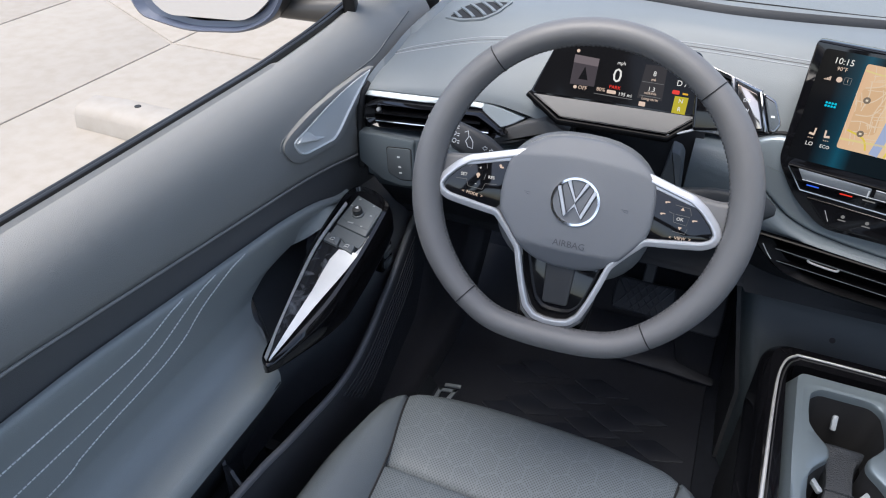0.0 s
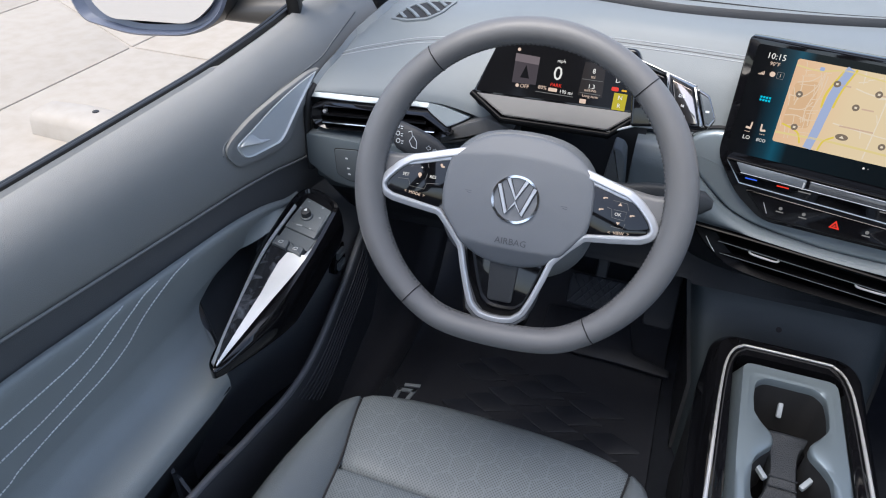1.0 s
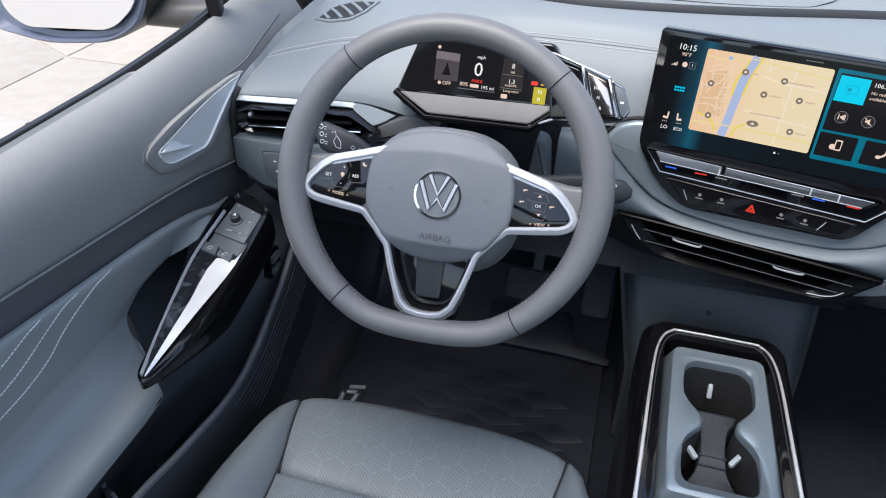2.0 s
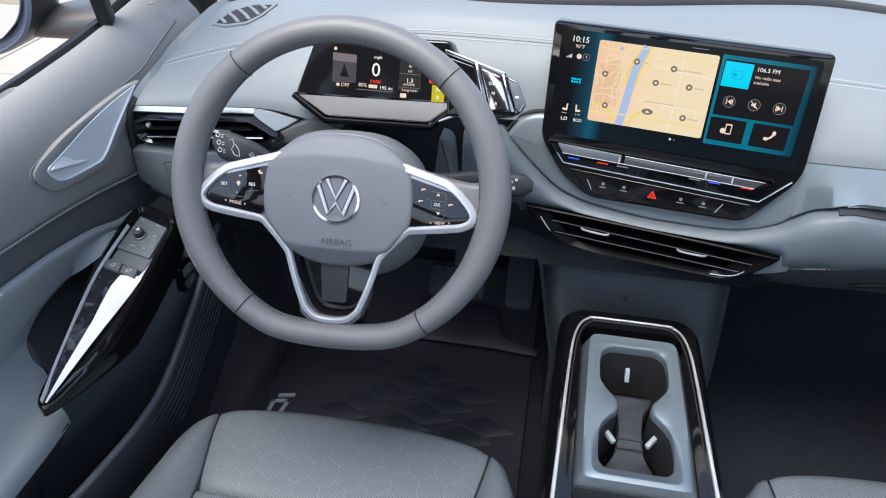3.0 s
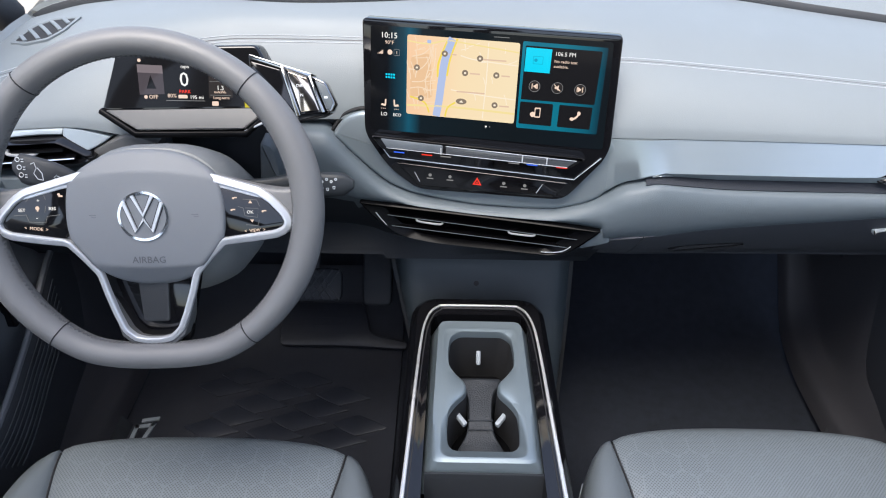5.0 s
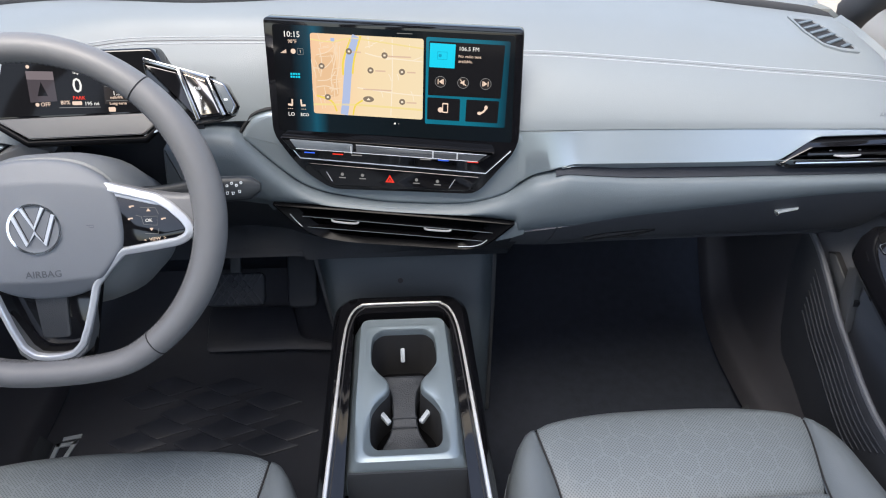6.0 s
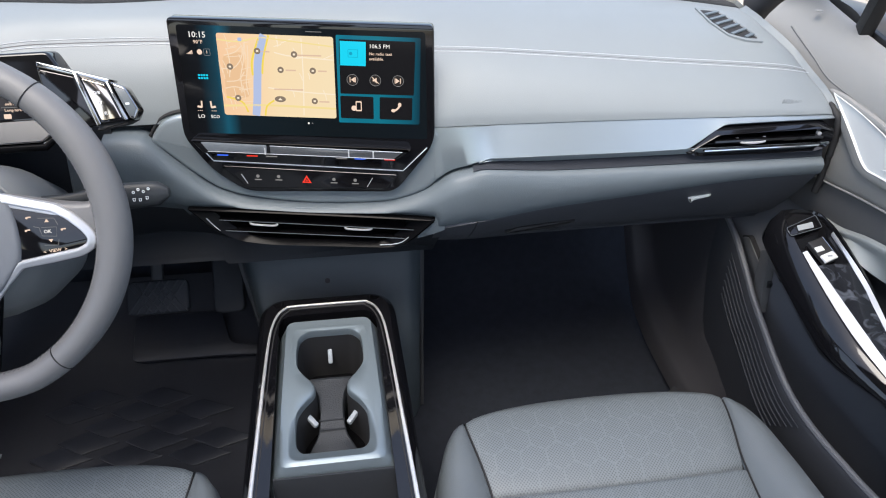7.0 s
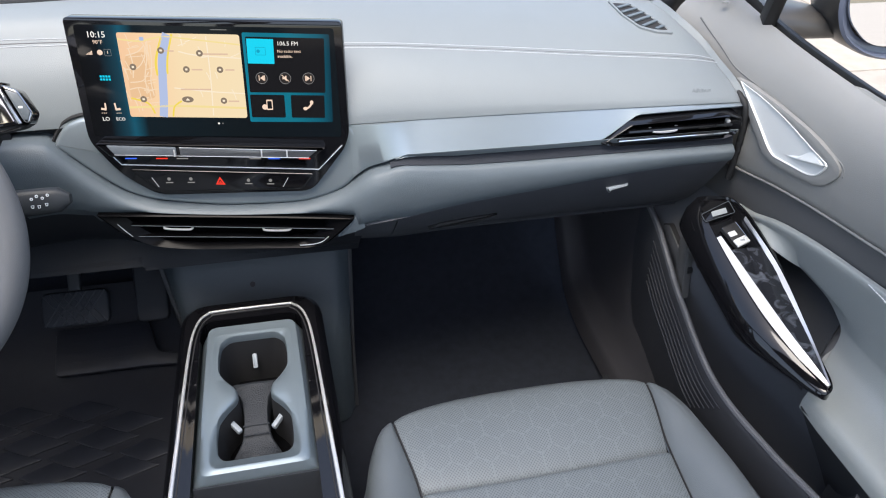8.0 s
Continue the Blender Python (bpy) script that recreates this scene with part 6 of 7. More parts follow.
def around(poly, n=120):
    """Resamples an outline by angle from the opening's middle, from the front on."""
    P = [Vector(p) for p in poly]
    seg = [(P[i], P[(i + 1) % len(P)]) for i in range(len(P))]
    L = sum((b - a).length for a, b in seg)
    out, i, acc = [], 0, 0.0
    for k in range(n):
        t = L * k / n
        while acc + (seg[i][1] - seg[i][0]).length < t:
            acc += (seg[i][1] - seg[i][0]).length
            i += 1
        a, b = seg[i]
        out.append(a + (b - a) * ((t - acc) / max((b - a).length, 1e-9)))
    return out


def align(poly, n=120):
    P = around(poly, n)
    k = min(range(n), key=lambda i: abs(P[i].x) + (0 if P[i].y > 0.75 else 9))
    P = P[k:] + P[:k]
    return P if P[n // 4].x > 0 else [P[0]] + P[:0:-1]


PX = 0.0015
po = align(fillet([(-0.0730, 0.636), (0.0790, 0.636), (0.0705, 0.8760), (-0.0665, 0.8760)], [0.006, 0.006, 0.010, 0.010], 5))
ti = align(fillet([(-0.0590, 0.6435), (0.0620, 0.6435), (0.0630, 0.72), (0.0585, 0.8715), (-0.0555, 0.8715), (-0.0600, 0.72)], [0.008, 0.008, 0.02, 0.012, 0.012, 0.02], 5))
pi = align([(p.x + PX, p.y) for p in ho])
lip = align(fillet([(-0.0490, 0.6500), (0.0520, 0.6500), (0.0535, 0.72), (0.0500, 0.855), (-0.0470, 0.855), (-0.0505, 0.72)], [0.012, 0.012, 0.02, 0.010, 0.010, 0.02], 5))


def rear(y):
    """1 behind the rear cup, 0 from the middle of the panel on."""
    return min(1, max(0, (0.705 - y) / 0.05))


rows = [[(p.x, p.y, cz(p.y) - 0.045) for p in po], [(p.x, p.y, cz(p.y) - 0.020) for p in po],
        [(lerp(p.x, q.x, 0.80), lerp(p.y, q.y, 0.80), cz(q.y) + 0.0010) for p, q in zip(po, ti)],
        [(lerp(p.x, q.x, 0.93), lerp(p.y, q.y, 0.93), cz(q.y) + 0.0048) for p, q in zip(po, ti)],
        [(q.x, q.y, cz(q.y) + 0.0064) for q in ti],
        [(lerp(q.x, p.x, 0.35), lerp(q.y, p.y, 0.35), cz(p.y) + 0.0068) for q, p in zip(ti, lip)],
        [(lerp(q.x, p.x, 0.80), lerp(q.y, p.y, 0.80), cz(p.y) + 0.0068 + 0.0018 * rear(p.y)) for q, p in zip(ti, lip)],
        [(p.x, p.y, cz(p.y) + 0.0068 + 0.0016 * rear(p.y)) for p in lip],
        [(lerp(p.x, q.x, 0.22), lerp(p.y, q.y, 0.22), cz(q.y) + 0.0066 - 0.0022 * rear(p.y)) for p, q in zip(lip, pi)],
        [(lerp(p.x, q.x, 0.86), lerp(p.y, q.y, 0.86), cz(q.y) + 0.0064 - 0.0050 * rear(p.y)) for p, q in zip(lip, pi)],
        [(lerp(p.x, q.x, 0.96), lerp(p.y, q.y, 0.96), cz(q.y) + 0.0050 - 0.0048 * rear(p.y)) for p, q in zip(lip, pi)],
        [(q.x, q.y, cz(q.y) + 0.0015 - 0.0030 * rear(q.y)) for q in pi],
        [(q.x, q.y, cz(q.y) - 0.0045) for q in pi]]
panel = part("panel", lattice(rows, closed_v=True), CONSOLE, con, "satin grey-silver panel", angle=50)
rows = [[(q.x, q.y, cz(q.y) - 0.0045) for q in pi], [(lerp(q.x, 0, 0.02), q.y, cz(q.y) - 0.008) for q in pi], [(lerp(q.x, 0, 0.10), lerp(q.y, 0.757, 0.05), 0.345) for q in pi]]
part("cup_well", lattice(rows, closed_v=True), SEAM, con, "black cup holder wells")
part("well_floor", prism([(-0.06, 0.64), (0.06, 0.64), (0.06, 0.87), (-0.06, 0.87)], 0.335, 0.348), VENTB, con)
# rubber insert: saddle between the two wells
rows = []
for i in range(25):
    y = lerp(0.668, 0.793, i / 24)
    w = curve1([0.668, 0.69, 0.715, 0.735, 0.765, 0.780, 0.793], [0.034, 0.030, 0.018, 0.0150, 0.0175, 0.0245, 0.029], y)
    z = curve1([0.668, 0.69, 0.715, 0.728, 0.745, 0.770, 0.787, 0.7905, 0.793], [0.372, 0.376, 0.382, 0.390, 0.394, 0.3985, 0.401, 0.4035, 0.399], y)
    rows.append([(w * 1.02, y, z - 0.025), (w, y, z - 0.002), (w * 0.9, y, z), (0, y, z + 0.0008), (-w * 0.9, y, z), (-w, y, z - 0.002), (-w * 1.02, y, z - 0.025)])
part("rubber_insert", lattice(rows), INSERT, con, "textured dark rubber insert")
for y in (0.7175, 0.7285):
    part("insert_rib", sweep([(lerp(-0.016, 0.016, i / 6), y, 0.3865 + (y - 0.7175) * 0.4) for i in range(7)], circle(0.0011, 6)), INSERT, con)
for x, y, z, a in ((0.0, 0.8480, 0.388, 0), (-0.0250, 0.731, 0.390, 40), (0.0262, 0.731, 0.390, -40)):
    bm = box(-0.0032, 0.0032, -0.010, 0.010, -0.003, 0.003, 0.0015)
    bmesh.ops.transform(bm, matrix=pose(x, y - (0.004 if a == 0 else 0.0), z, 50 if a == 0 else 15, 0, a), verts=bm.verts)
    part("cup_clip", bm, PINM, con, "pale spring clip")
# storage tray behind the panel
rows = []
for i in range(25):
    u = lerp(-1, 1, i / 24)
    rows.append([(PX + u * w, y, cz(0.64) + dz) for w, y, dz in ((0.0690, 0.6345, -0.0030), (0.0695, 0.6330, -0.010), (0.0700, 0.6320, -0.035), (0.0705, 0.6300, -0.075))])
# Little light reaches this rear face; the dark colour puts that in.
part("rear_slope", shell(rows, 0.003), DARK, con, "rear face of the panel behind the cup holders, coloured dark for its shade")
part("tray", lattice([[(-0.072, 0.6345, 0.3440), (0.072, 0.6345, 0.3440)], [(-0.074, 0.622, 0.336), (0.074, 0.622, 0.336)], [(-0.074, 0.60, 0.33), (0.074, 0.60, 0.33)], [(-0.074, 0.40, 0.32), (0.074, 0.40, 0.32)], [(-0.076, 0.16, 0.32), (0.076, 0.16, 0.32)]]), DARK, con, "dark storage tray")


# ---- seats ----
def seat(cx, yf, label):
    st = thing("front_seat", label, "car seat", (cx, yf - 0.25, 0.13), group="front seats")
    top = lambda x, y: 0.3605 - 0.10 * max(0, (yf - 0.09 - y)) + 0.006 * math.exp(-(((y - (yf - 0.05)) / 0.05) ** 2))

    def cushion(x, y):
        z = top(x, y)
        if y > yf - 0.03:
            k = (y - (yf - 0.03)) / 0.03
            z -= 0.010 * k**2.2
        return z + 0.004 * math.cos(x / 0.175 * 1.5)

    seam_y = yf - 0.135

    def front_edge(x):
        return yf - 0.028 * abs(x / 0.178) ** 2.5

    def half_width(y):
        return curve1([yf - 0.5, yf - 0.135, yf - 0.035, yf], [0.150, 0.163, 0.178, 0.176], y)

    # rows lie close together at the cross seam, where the front panel rolls down to the stitched edge
    steps = [lerp(-0.365, -0.016, k / 24) for k in range(25)] + [-0.009, -0.005, -0.003, -0.0016, -0.0006, 0.0006, 0.002, 0.004, 0.007, 0.011, 0.016, 0.022] + [lerp(0.029, 0.135, k / 12) for k in range(13)]
    tail = [k / 8 for k in range(1, 9)]
    rows = []
    for q, f in [(q, 0.0) for q in steps] + [(0.135, f) for f in tail]:
        r = []
        for i in range(33):
            u = lerp(-1, 1, i / 32)
            e = front_edge(u * 0.178)
            y0 = seam_y + q * (1 if q < 0 else (e - seam_y) / 0.135) - 0.004 * (1 - u * u) * math.exp(-((q / 0.04) ** 2))
            x = u * half_width(y0)
            z = cushion(x, y0) - 0.011 * math.exp(-abs(q) / (0.011 if q > 0 else 0.0018))
            if abs(u) > 0.9:
                z -= 0.004 * ((abs(u) - 0.9) / 0.1) ** 2
            y0 += 0.012 * math.sin(f * math.pi * 0.8) - 0.03 * f * f
            z -= 0.13 * f**1.3
            r.append((cx + x, y0, z))
        rows.append(r)
    part("cushion", lattice(rows), PERF, st, "perforated grey seat centre with hexagon pattern", angle=70)
    for s in (-1, 1):
        rows = []
        for k in range(45):
            t = k / 44
            y = lerp(yf - 0.50, yf - 0.030, min(1, t / 0.9))
            w = half_width(y)
            ow = curve1([yf - 0.5, yf - 0.2, yf - 0.12, yf - 0.05, yf - 0.03], [0.250, 0.240, 0.232, 0.211, 0.195], y)
            hgt = curve1([yf - 0.5, yf - 0.25, yf - 0.1, yf - 0.03], [0.062, 0.040, 0.016, 0.001], y)
            f = max(0, (t - 0.9) / 0.1)
            z0 = cushion(w * s, y) - 0.004
            sec = [(w, z0 - 0.004), (w + 0.004, z0 + 0.003), (lerp(w, ow, 0.25), z0 + hgt * 0.45 + 0.004), (lerp(w, ow, 0.5), z0 + hgt * 0.85 + 0.002), (lerp(w, ow, 0.75), z0 + hgt - 0.003), (ow - 0.004, z0 + hgt * 0.85 - 0.018), (ow, z0 + hgt * 0.5 - 0.05), (ow - 0.004, 0.27), (ow - 0.016, 0.22)]
            rows.append([(cx + s * lerp(a, w + (a - w) * 0.8, f), y + f * (0.010 - 0.02 * (j / 8)), lerp(z, z - 0.10, f**1.5)) for j, (a, z) in enumerate(sec)])
        part("bolster", lattice(rows), BOLSTER, st, "smooth grey side bolster", angle=70)
        path = [(cx + s * (half_width(y) + 0.001), y, cushion(half_width(y) * s, y) - 0.0035) for y in [lerp(yf - 0.5, yf - 0.034, i / 40) for i in range(41)]]
        part("seam", sweep(path, circle(0.0014, 6)), SEAM, st)
        path = [(cx + s * curve1([yf - 0.5, yf - 0.2, yf - 0.12, yf - 0.05], [0.2515, 0.2415, 0.2335, 0.2125], y), y, curve1([yf - 0.5, yf - 0.2, yf - 0.05], [0.335, 0.318, 0.300], y)) for y in [lerp(yf - 0.5, yf - 0.05, i / 24) for i in range(25)]]
        part("piping", sweep(path, circle(0.0014, 6)), PINM, st, "thin pale piping")
    bm = bmesh.new()
    for k in range(56):
        x = lerp(-0.155, 0.155, (k + 0.5) / 56)
        y = seam_y - 0.004 * (1 - (x / 0.163) ** 2) - 0.0036
        z = cushion(x, y) - 0.0010
        sweep([(cx + x - 0.0018, y, z), (cx + x + 0.0018, y, z)], circle(0.0006, 4), bm=bm)
    tagged(part("stitching", bm, THREADS, st, "grey stitches along the seam"), kind="stuff")
    part("base", box(cx - 0.215, cx + 0.215, yf - 0.50, yf - 0.075, 0.14, 0.30, 0.02), DARK, st, "dark seat base")
    return st


seat(-0.349, 0.722, "grey leatherette driver seat cushion with perforated centre")
seat(0.350, 0.752, "grey leatherette passenger seat cushion with perforated centre")


# ---- doors ----
YC = [-0.25, 0.311, 0.394, 0.498, 0.626, 0.732, 0.80, 0.896, 1.06]
ZC = [0.720, 0.686, 0.676, 0.662, 0.645, 0.631, 0.619, 0.600, 0.594]
YP = [-0.25, 0.30, 0.386, 0.493, 0.626, 0.70, 0.774, 0.842, 1.06]
ZP = [0.680, 0.643, 0.637, 0.623, 0.606, 0.596, 0.580, 0.558, 0.540]
sill_z = lambda y: curve1([-0.25, 0.73, 0.866, 0.946, 1.08], [0.767, 0.767, 0.773, 0.780, 0.797], y)
face_x = lambda y: curve1([-0.25, 0.80, 0.92, 1.05, 1.10], [0.694, 0.694, 0.688, 0.664, 0.655], y)


def door_section(y):
    """Section of the upper door panel: a broad round shoulder over an upright face."""
    zs, zc, fx = sill_z(y), curve1(YC, ZC, y), face_x(y)
    k = (zs - zc - 0.014) / 0.125
    pts = [(0.742, zs - 0.03), (0.741, zs - 0.004), (0.737, zs)]
    pts += [(lerp(0.737, fx, f), zs - dz * k) for f, dz in ((0.14, 0.0012), (0.32, 0.005), (0.52, 0.0125), (0.68, 0.022), (0.81, 0.034), (0.90, 0.047), (0.96, 0.063), (0.99, 0.080), (1.0, 0.100))]
    return pts + [(fx + 0.001, zc + 0.010), (fx + 0.004, zc + 0.002), (fx + 0.012, zc - 0.003)]


def panel_x(y, z):
    """Where the upper door panel lies at a height."""
    p = door_section(y)[2:]
    for (xa, za), (xb, zb) in zip(p, p[1:]):
        if zb <= z <= za:
            return lerp(xa, xb, (za - z) / max(za - zb, 1e-9))
    return p[-1][0]


def car_door(s, label):
    d = thing("car_door", label, "car door", (s * 0.72, 0.4, 0.15), group="front doors")
    Q = lambda x, y, z: (s * x, y, z)
    ys = [lerp(-0.25, 1.10, k / 60) for k in range(61)]
    # upper panel
    rows = [[Q(x, y, z) for x, z in door_section(y)] for y in ys]
    part("upper_panel", shell(rows, 0.004), DOOR, d, "grey upper door panel")
    rows = []
    for y in ys:
        zc, zp, fx = curve1(YC, ZC, y), curve1(YP, ZP, y), face_x(y)
        rows.append([Q(fx + 0.010, y, zc + 0.004), Q(fx + 0.008, y, zc - 0.004), Q(fx + 0.007, y, lerp(zc, zp, 0.6)), Q(fx + 0.012, y, zp - 0.012)])
    part("insert_strip", shell(rows, 0.004), DOORD, d, "dark inset strip")
    part("crease", sweep([Q(face_x(y) + 0.0022, y, curve1(YC, ZC, y) + 0.0012) for y in ys], circle(0.0016, 6)), DOOR, d, "fine raised crease")
    line = spline([(y, z, 0) for y, z in ((1.05, 0.7625), (1.02, 0.753), (0.98, 0.7400), (0.945, 0.7275), (0.90, 0.7222), (0.84, 0.7188), (0.77, 0.7120), (0.7130, 0.7040), (0.7030, 0.692))], 5)
    part("panel_edge", sweep([Q(panel_x(p.x, p.y) - 0.0002, p.x, p.y) for p in line], circle(0.0006, 6)), DOOR, d, "fine panel edge")
    part("panel_gap", sweep([Q(panel_x(p.x, p.y - 0.002) + 0.0006, p.x, p.y - 0.0016) for p in line], circle(0.0010, 6)), DOORD, d, "fine dark panel gap")
    # window strips and window post
    path = [Q(0.7465, y, sill_z(y) + 0.001) for y in ys if y < 1.0]
    part("window_strip", sweep(path, fillet([(-0.0028, -0.02), (0.0028, -0.02), (0.0028, 0.003), (-0.0028, 0.003)], 0.0015, 2)), STRIP, d, "black rubber window strip")
    path = [Q(0.762, y, sill_z(y) - 0.006) for y in ys if y < 1.0]
    part("window_strip", sweep(path, fillet([(-0.0026, -0.02), (0.0026, -0.02), (0.0026, 0.003), (-0.0026, 0.003)], 0.0012, 2)), STRIP, d, "black rubber window strip")
    part("window_post", sweep([Q(0.742, 0.975, 0.765), Q(0.725, 0.93, 0.90), Q(0.70, 0.85, 1.03)], fillet([(-0.009, -0.014), (0.009, -0.014), (0.009, 0.014), (-0.009, 0.014)], 0.004, 2)), STRIP, d, "black window post")
    part("outer_skin", shell([[Q(0.772, y, z) if z > 0.6 else Q(0.80, y, z) for z in (0.74, 0.70, 0.55, 0.2, -0.05)] for y in ys[::4]], 0.004), BODY, d, "dark painted outer skin")
    part("screw_cover", prism(circle(0.005, 14), 0, 0.002, axes(Q(0.705, 1.025, 0.7905), (1, 0, 0), (0, 1, 0), (0, 0, 1)), 0.001), DOOR, d)
    # armrest pad, sweeping from the strip to the armrest's edge
    prof = lambda y: ((0.702, curve1(YP, ZP, y) + 0.001), (0.6945, curve1(YP, ZP, y) - 0.0035), (0.703, lerp(curve1(YP, ZP, y), 0.52, 0.4)), (0.7085, lerp(curve1(YP, ZP, y), 0.52, 0.66)), (0.712, 0.536), (0.7148, 0.522), (0.7165, 0.508), (0.712, 0.486), (0.700, 0.4735), (0.684, 0.4675), (0.668, 0.4645), (0.6565, 0.4605), (0.651, 0.450), (0.6505, 0.437))
    ymax = [0.862, 0.860, 0.850, 0.765, 0.682, 0.650, 0.637, 0.632, 0.630, 0.616, 0.600, 0.592, 0.590, 0.589]
    rows = []
    for k in range(61):
        r = []
        for j, ym in enumerate(ymax):
            y = lerp(-0.25, ym, k / 60)
            x, z = prof(y)[j]
            if k > 57:
                x += 0.004 * (k - 57) / 3 * (1 if j > 2 else 0.3)
                z -= 0.002 * (k - 57) / 3
            r.append(Q(x, y, z))
        rows.append([tuple(p) for p in spline(r, 4)])
    part("armrest_pad", shell(rows, 0.006), ARM, d, "blue-grey padded armrest", angle=60)
    rows = [[Q(x, lerp(-0.25, ym, k / 30), z) for x, z, ym in ((0.6525, 0.440, 0.586), (0.660, 0.42, 0.575), (0.676, 0.38, 0.555), (0.694, 0.33, 0.53))] for k in range(31)]
    part("armrest_side", shell(rows, 0.004), DARK, d, "dark side below the armrest")
    # the pad turns in towards the pod in front of the hollow
    rows = []
    for k in range(25):
        y = lerp(0.725, 0.856, k / 24)
        u = math.sin(math.pi / 2 * min(1, max(0, (y - 0.725) / 0.07)))
        zp, zq = curve1(YP, ZP, y), 0.562 + 0.25 * (y - 0.8)
        za, zi = zp - 0.008, min(zq - 0.003, zp - 0.012)
        pr = prof(y)[:7]
        skin = lambda z: curve1([q[1] for q in pr][::-1], [q[0] for q in pr][::-1], z) + 0.0012
        r = []
        for f, x in ((0.0, 0.6960), (0.25, 0.6985), (0.5, 0.6975), (0.78, 0.6920), (1.0, 0.6830)):
            z = lerp(za, zi, f)
            r.append(Q(lerp(skin(z), x, u), y, z))
        rows.append(r)
    part("pad_collar", shell([[tuple(p) for p in spline(r, 3)] for r in rows], 0.003), ARM, d, "padded collar beside the switch pod")
    # three curving rows of pale stitching
    for line in (((0.0, 0.602), (0.15, 0.602), (0.312, 0.601), (0.371, 0.6005), (0.405, 0.6008), (0.436, 0.6020), (0.456, 0.6065), (0.472, 0.6125), (0.490, 0.6180), (0.512, 0.6195)),
                 ((0.0, 0.562), (0.15, 0.562), (0.303, 0.563), (0.364, 0.5635), (0.399, 0.5652), (0.437, 0.5705), (0.465, 0.5770), (0.487, 0.5865), (0.512, 0.6015), (0.537, 0.6120), (0.566, 0.6125)),
                 ((0.0, 0.522), (0.15, 0.522), (0.323, 0.5255), (0.357, 0.5335), (0.394, 0.5400), (0.433, 0.5440), (0.465, 0.5475), (0.487, 0.5525), (0.510, 0.5620), (0.530, 0.5775), (0.558, 0.5945), (0.586, 0.6050), (0.614, 0.6060))):
        bm = bmesh.new()
        pts = []
        for p in spline([(y, z, 0) for y, z in line], 120):
            pr = prof(p.x)
            xs, zs = [q[0] for q in pr][:10], [q[1] for q in pr][:10]
            v = Vector(Q(curve1(zs[::-1], xs[::-1], p.y) - 0.0006, p.x, p.y))
            if not pts or (v - pts[-1]).length > 0.0044:
                pts.append(v)
        for i in range(len(pts) - 1):
            sweep([pts[i], lerp(pts[i], pts[i + 1], 0.74)], circle(0.00075, 5), bm=bm)
        tagged(part("stitching", bm, THREAD, d, "pale stitched line"), kind="stuff")
    # lower card
    rows = []
    for y in ys[8:]:
        fx = curve1([-0.25, 0.50, 0.70, 0.85, 0.95, 1.10], [0.700, 0.700, 0.694, 0.652, 0.648, 0.648], y)
        rows.append([Q(a, y, z) for a, z in ((fx + 0.075, 0.575), (fx + 0.065, 0.53), (fx + 0.04, 0.495), (fx + 0.012, 0.475), (fx, 0.45), (fx + 0.004, 0.40), (fx + 0.022, 0.32), (fx + 0.032, 0.22), (fx + 0.03, 0.14))])
    part("lower_card", shell(rows, 0.004), CARD, d, "dark lower door card")
    if s > 0:
        cover = [(0.946, 0.470), (0.930, 0.480), (0.852, 0.447), (0.860, 0.418), (0.915, 0.449)]
        CM2 = axes((0.648, 0, 0), (0, 1, 0), (0, 0, 1), (-1, 0, 0))
        part("cover_gap", prism(fillet(cover, 0.005, 4), -0.004, 0.0035, CM2), SEAM, d, "dark gap round a small cover")
        mid = Vector((0.900, 0.452))
        part("cover", prism(fillet([mid + (Vector(p) - mid) * 0.93 for p in cover], 0.005, 4), 0.0, 0.0050, CM2, 0.0012, 2), DOORD, d, "small dark cover plate")
    # map pocket wall with ribbed face
    YR = [0.20, 0.40, 0.50, 0.56, 0.63, 0.70, 0.75, 0.80, 0.85, 0.90, 0.95, 1.0]
    ZR = [0.41, 0.395, 0.381, 0.369, 0.365, 0.371, 0.385, 0.402, 0.418, 0.442, 0.465, 0.478]
    rx = lambda y: curve1([0.2, 0.50, 0.59, 0.65, 0.70, 0.76, 0.83, 0.90, 1.0], [0.634, 0.634, 0.630, 0.623, 0.620, 0.621, 0.627, 0.633, 0.640], y)
    rows = []
    for k in range(51):
        y = lerp(0.20, 1.0, k / 50)
        z, x = curve1(YR, ZR, y), rx(y)
        rows.append([Q(x + 0.020, y, 0.16), Q(x + 0.014, y, z - 0.03), Q(x + 0.008, y, z - 0.004), Q(x + 0.003, y, z), Q(x - 0.003, y, z - 0.001), Q(x - 0.007, y, z - 0.008), Q(x - 0.007, y, lerp(z, 0.15, 0.3)), Q(x - 0.002, y, lerp(z, 0.15, 0.7)), Q(x + 0.004, y, 0.15)])
    pocket = part("map_pocket", lattice(rows), POCKET, d, "dark map pocket")
    part("pocket_edge", sweep([Q(rx(y), y, curve1(YR, ZR, y) + 0.0006) for y in [lerp(0.30, 0.99, k / 50) for k in range(51)]], circle(0.0048, 8)), CARD, pocket, "grey pocket edge")
    for k in range(7):
        off = 0.014 + 0.010 * k
        path = []
        for i in range(25):
            y = lerp(0.66 + 0.004 * k, 0.93 - 0.006 * k, i / 24) + off * 0.45
            z = curve1(YR, ZR, y - off * 0.45) - off * 0.95
            path.append(Q(rx(y) - 0.0072, y, z))
        part("rib", sweep(path, circle(0.0012, 6)), POCKET, pocket)
    rows = []
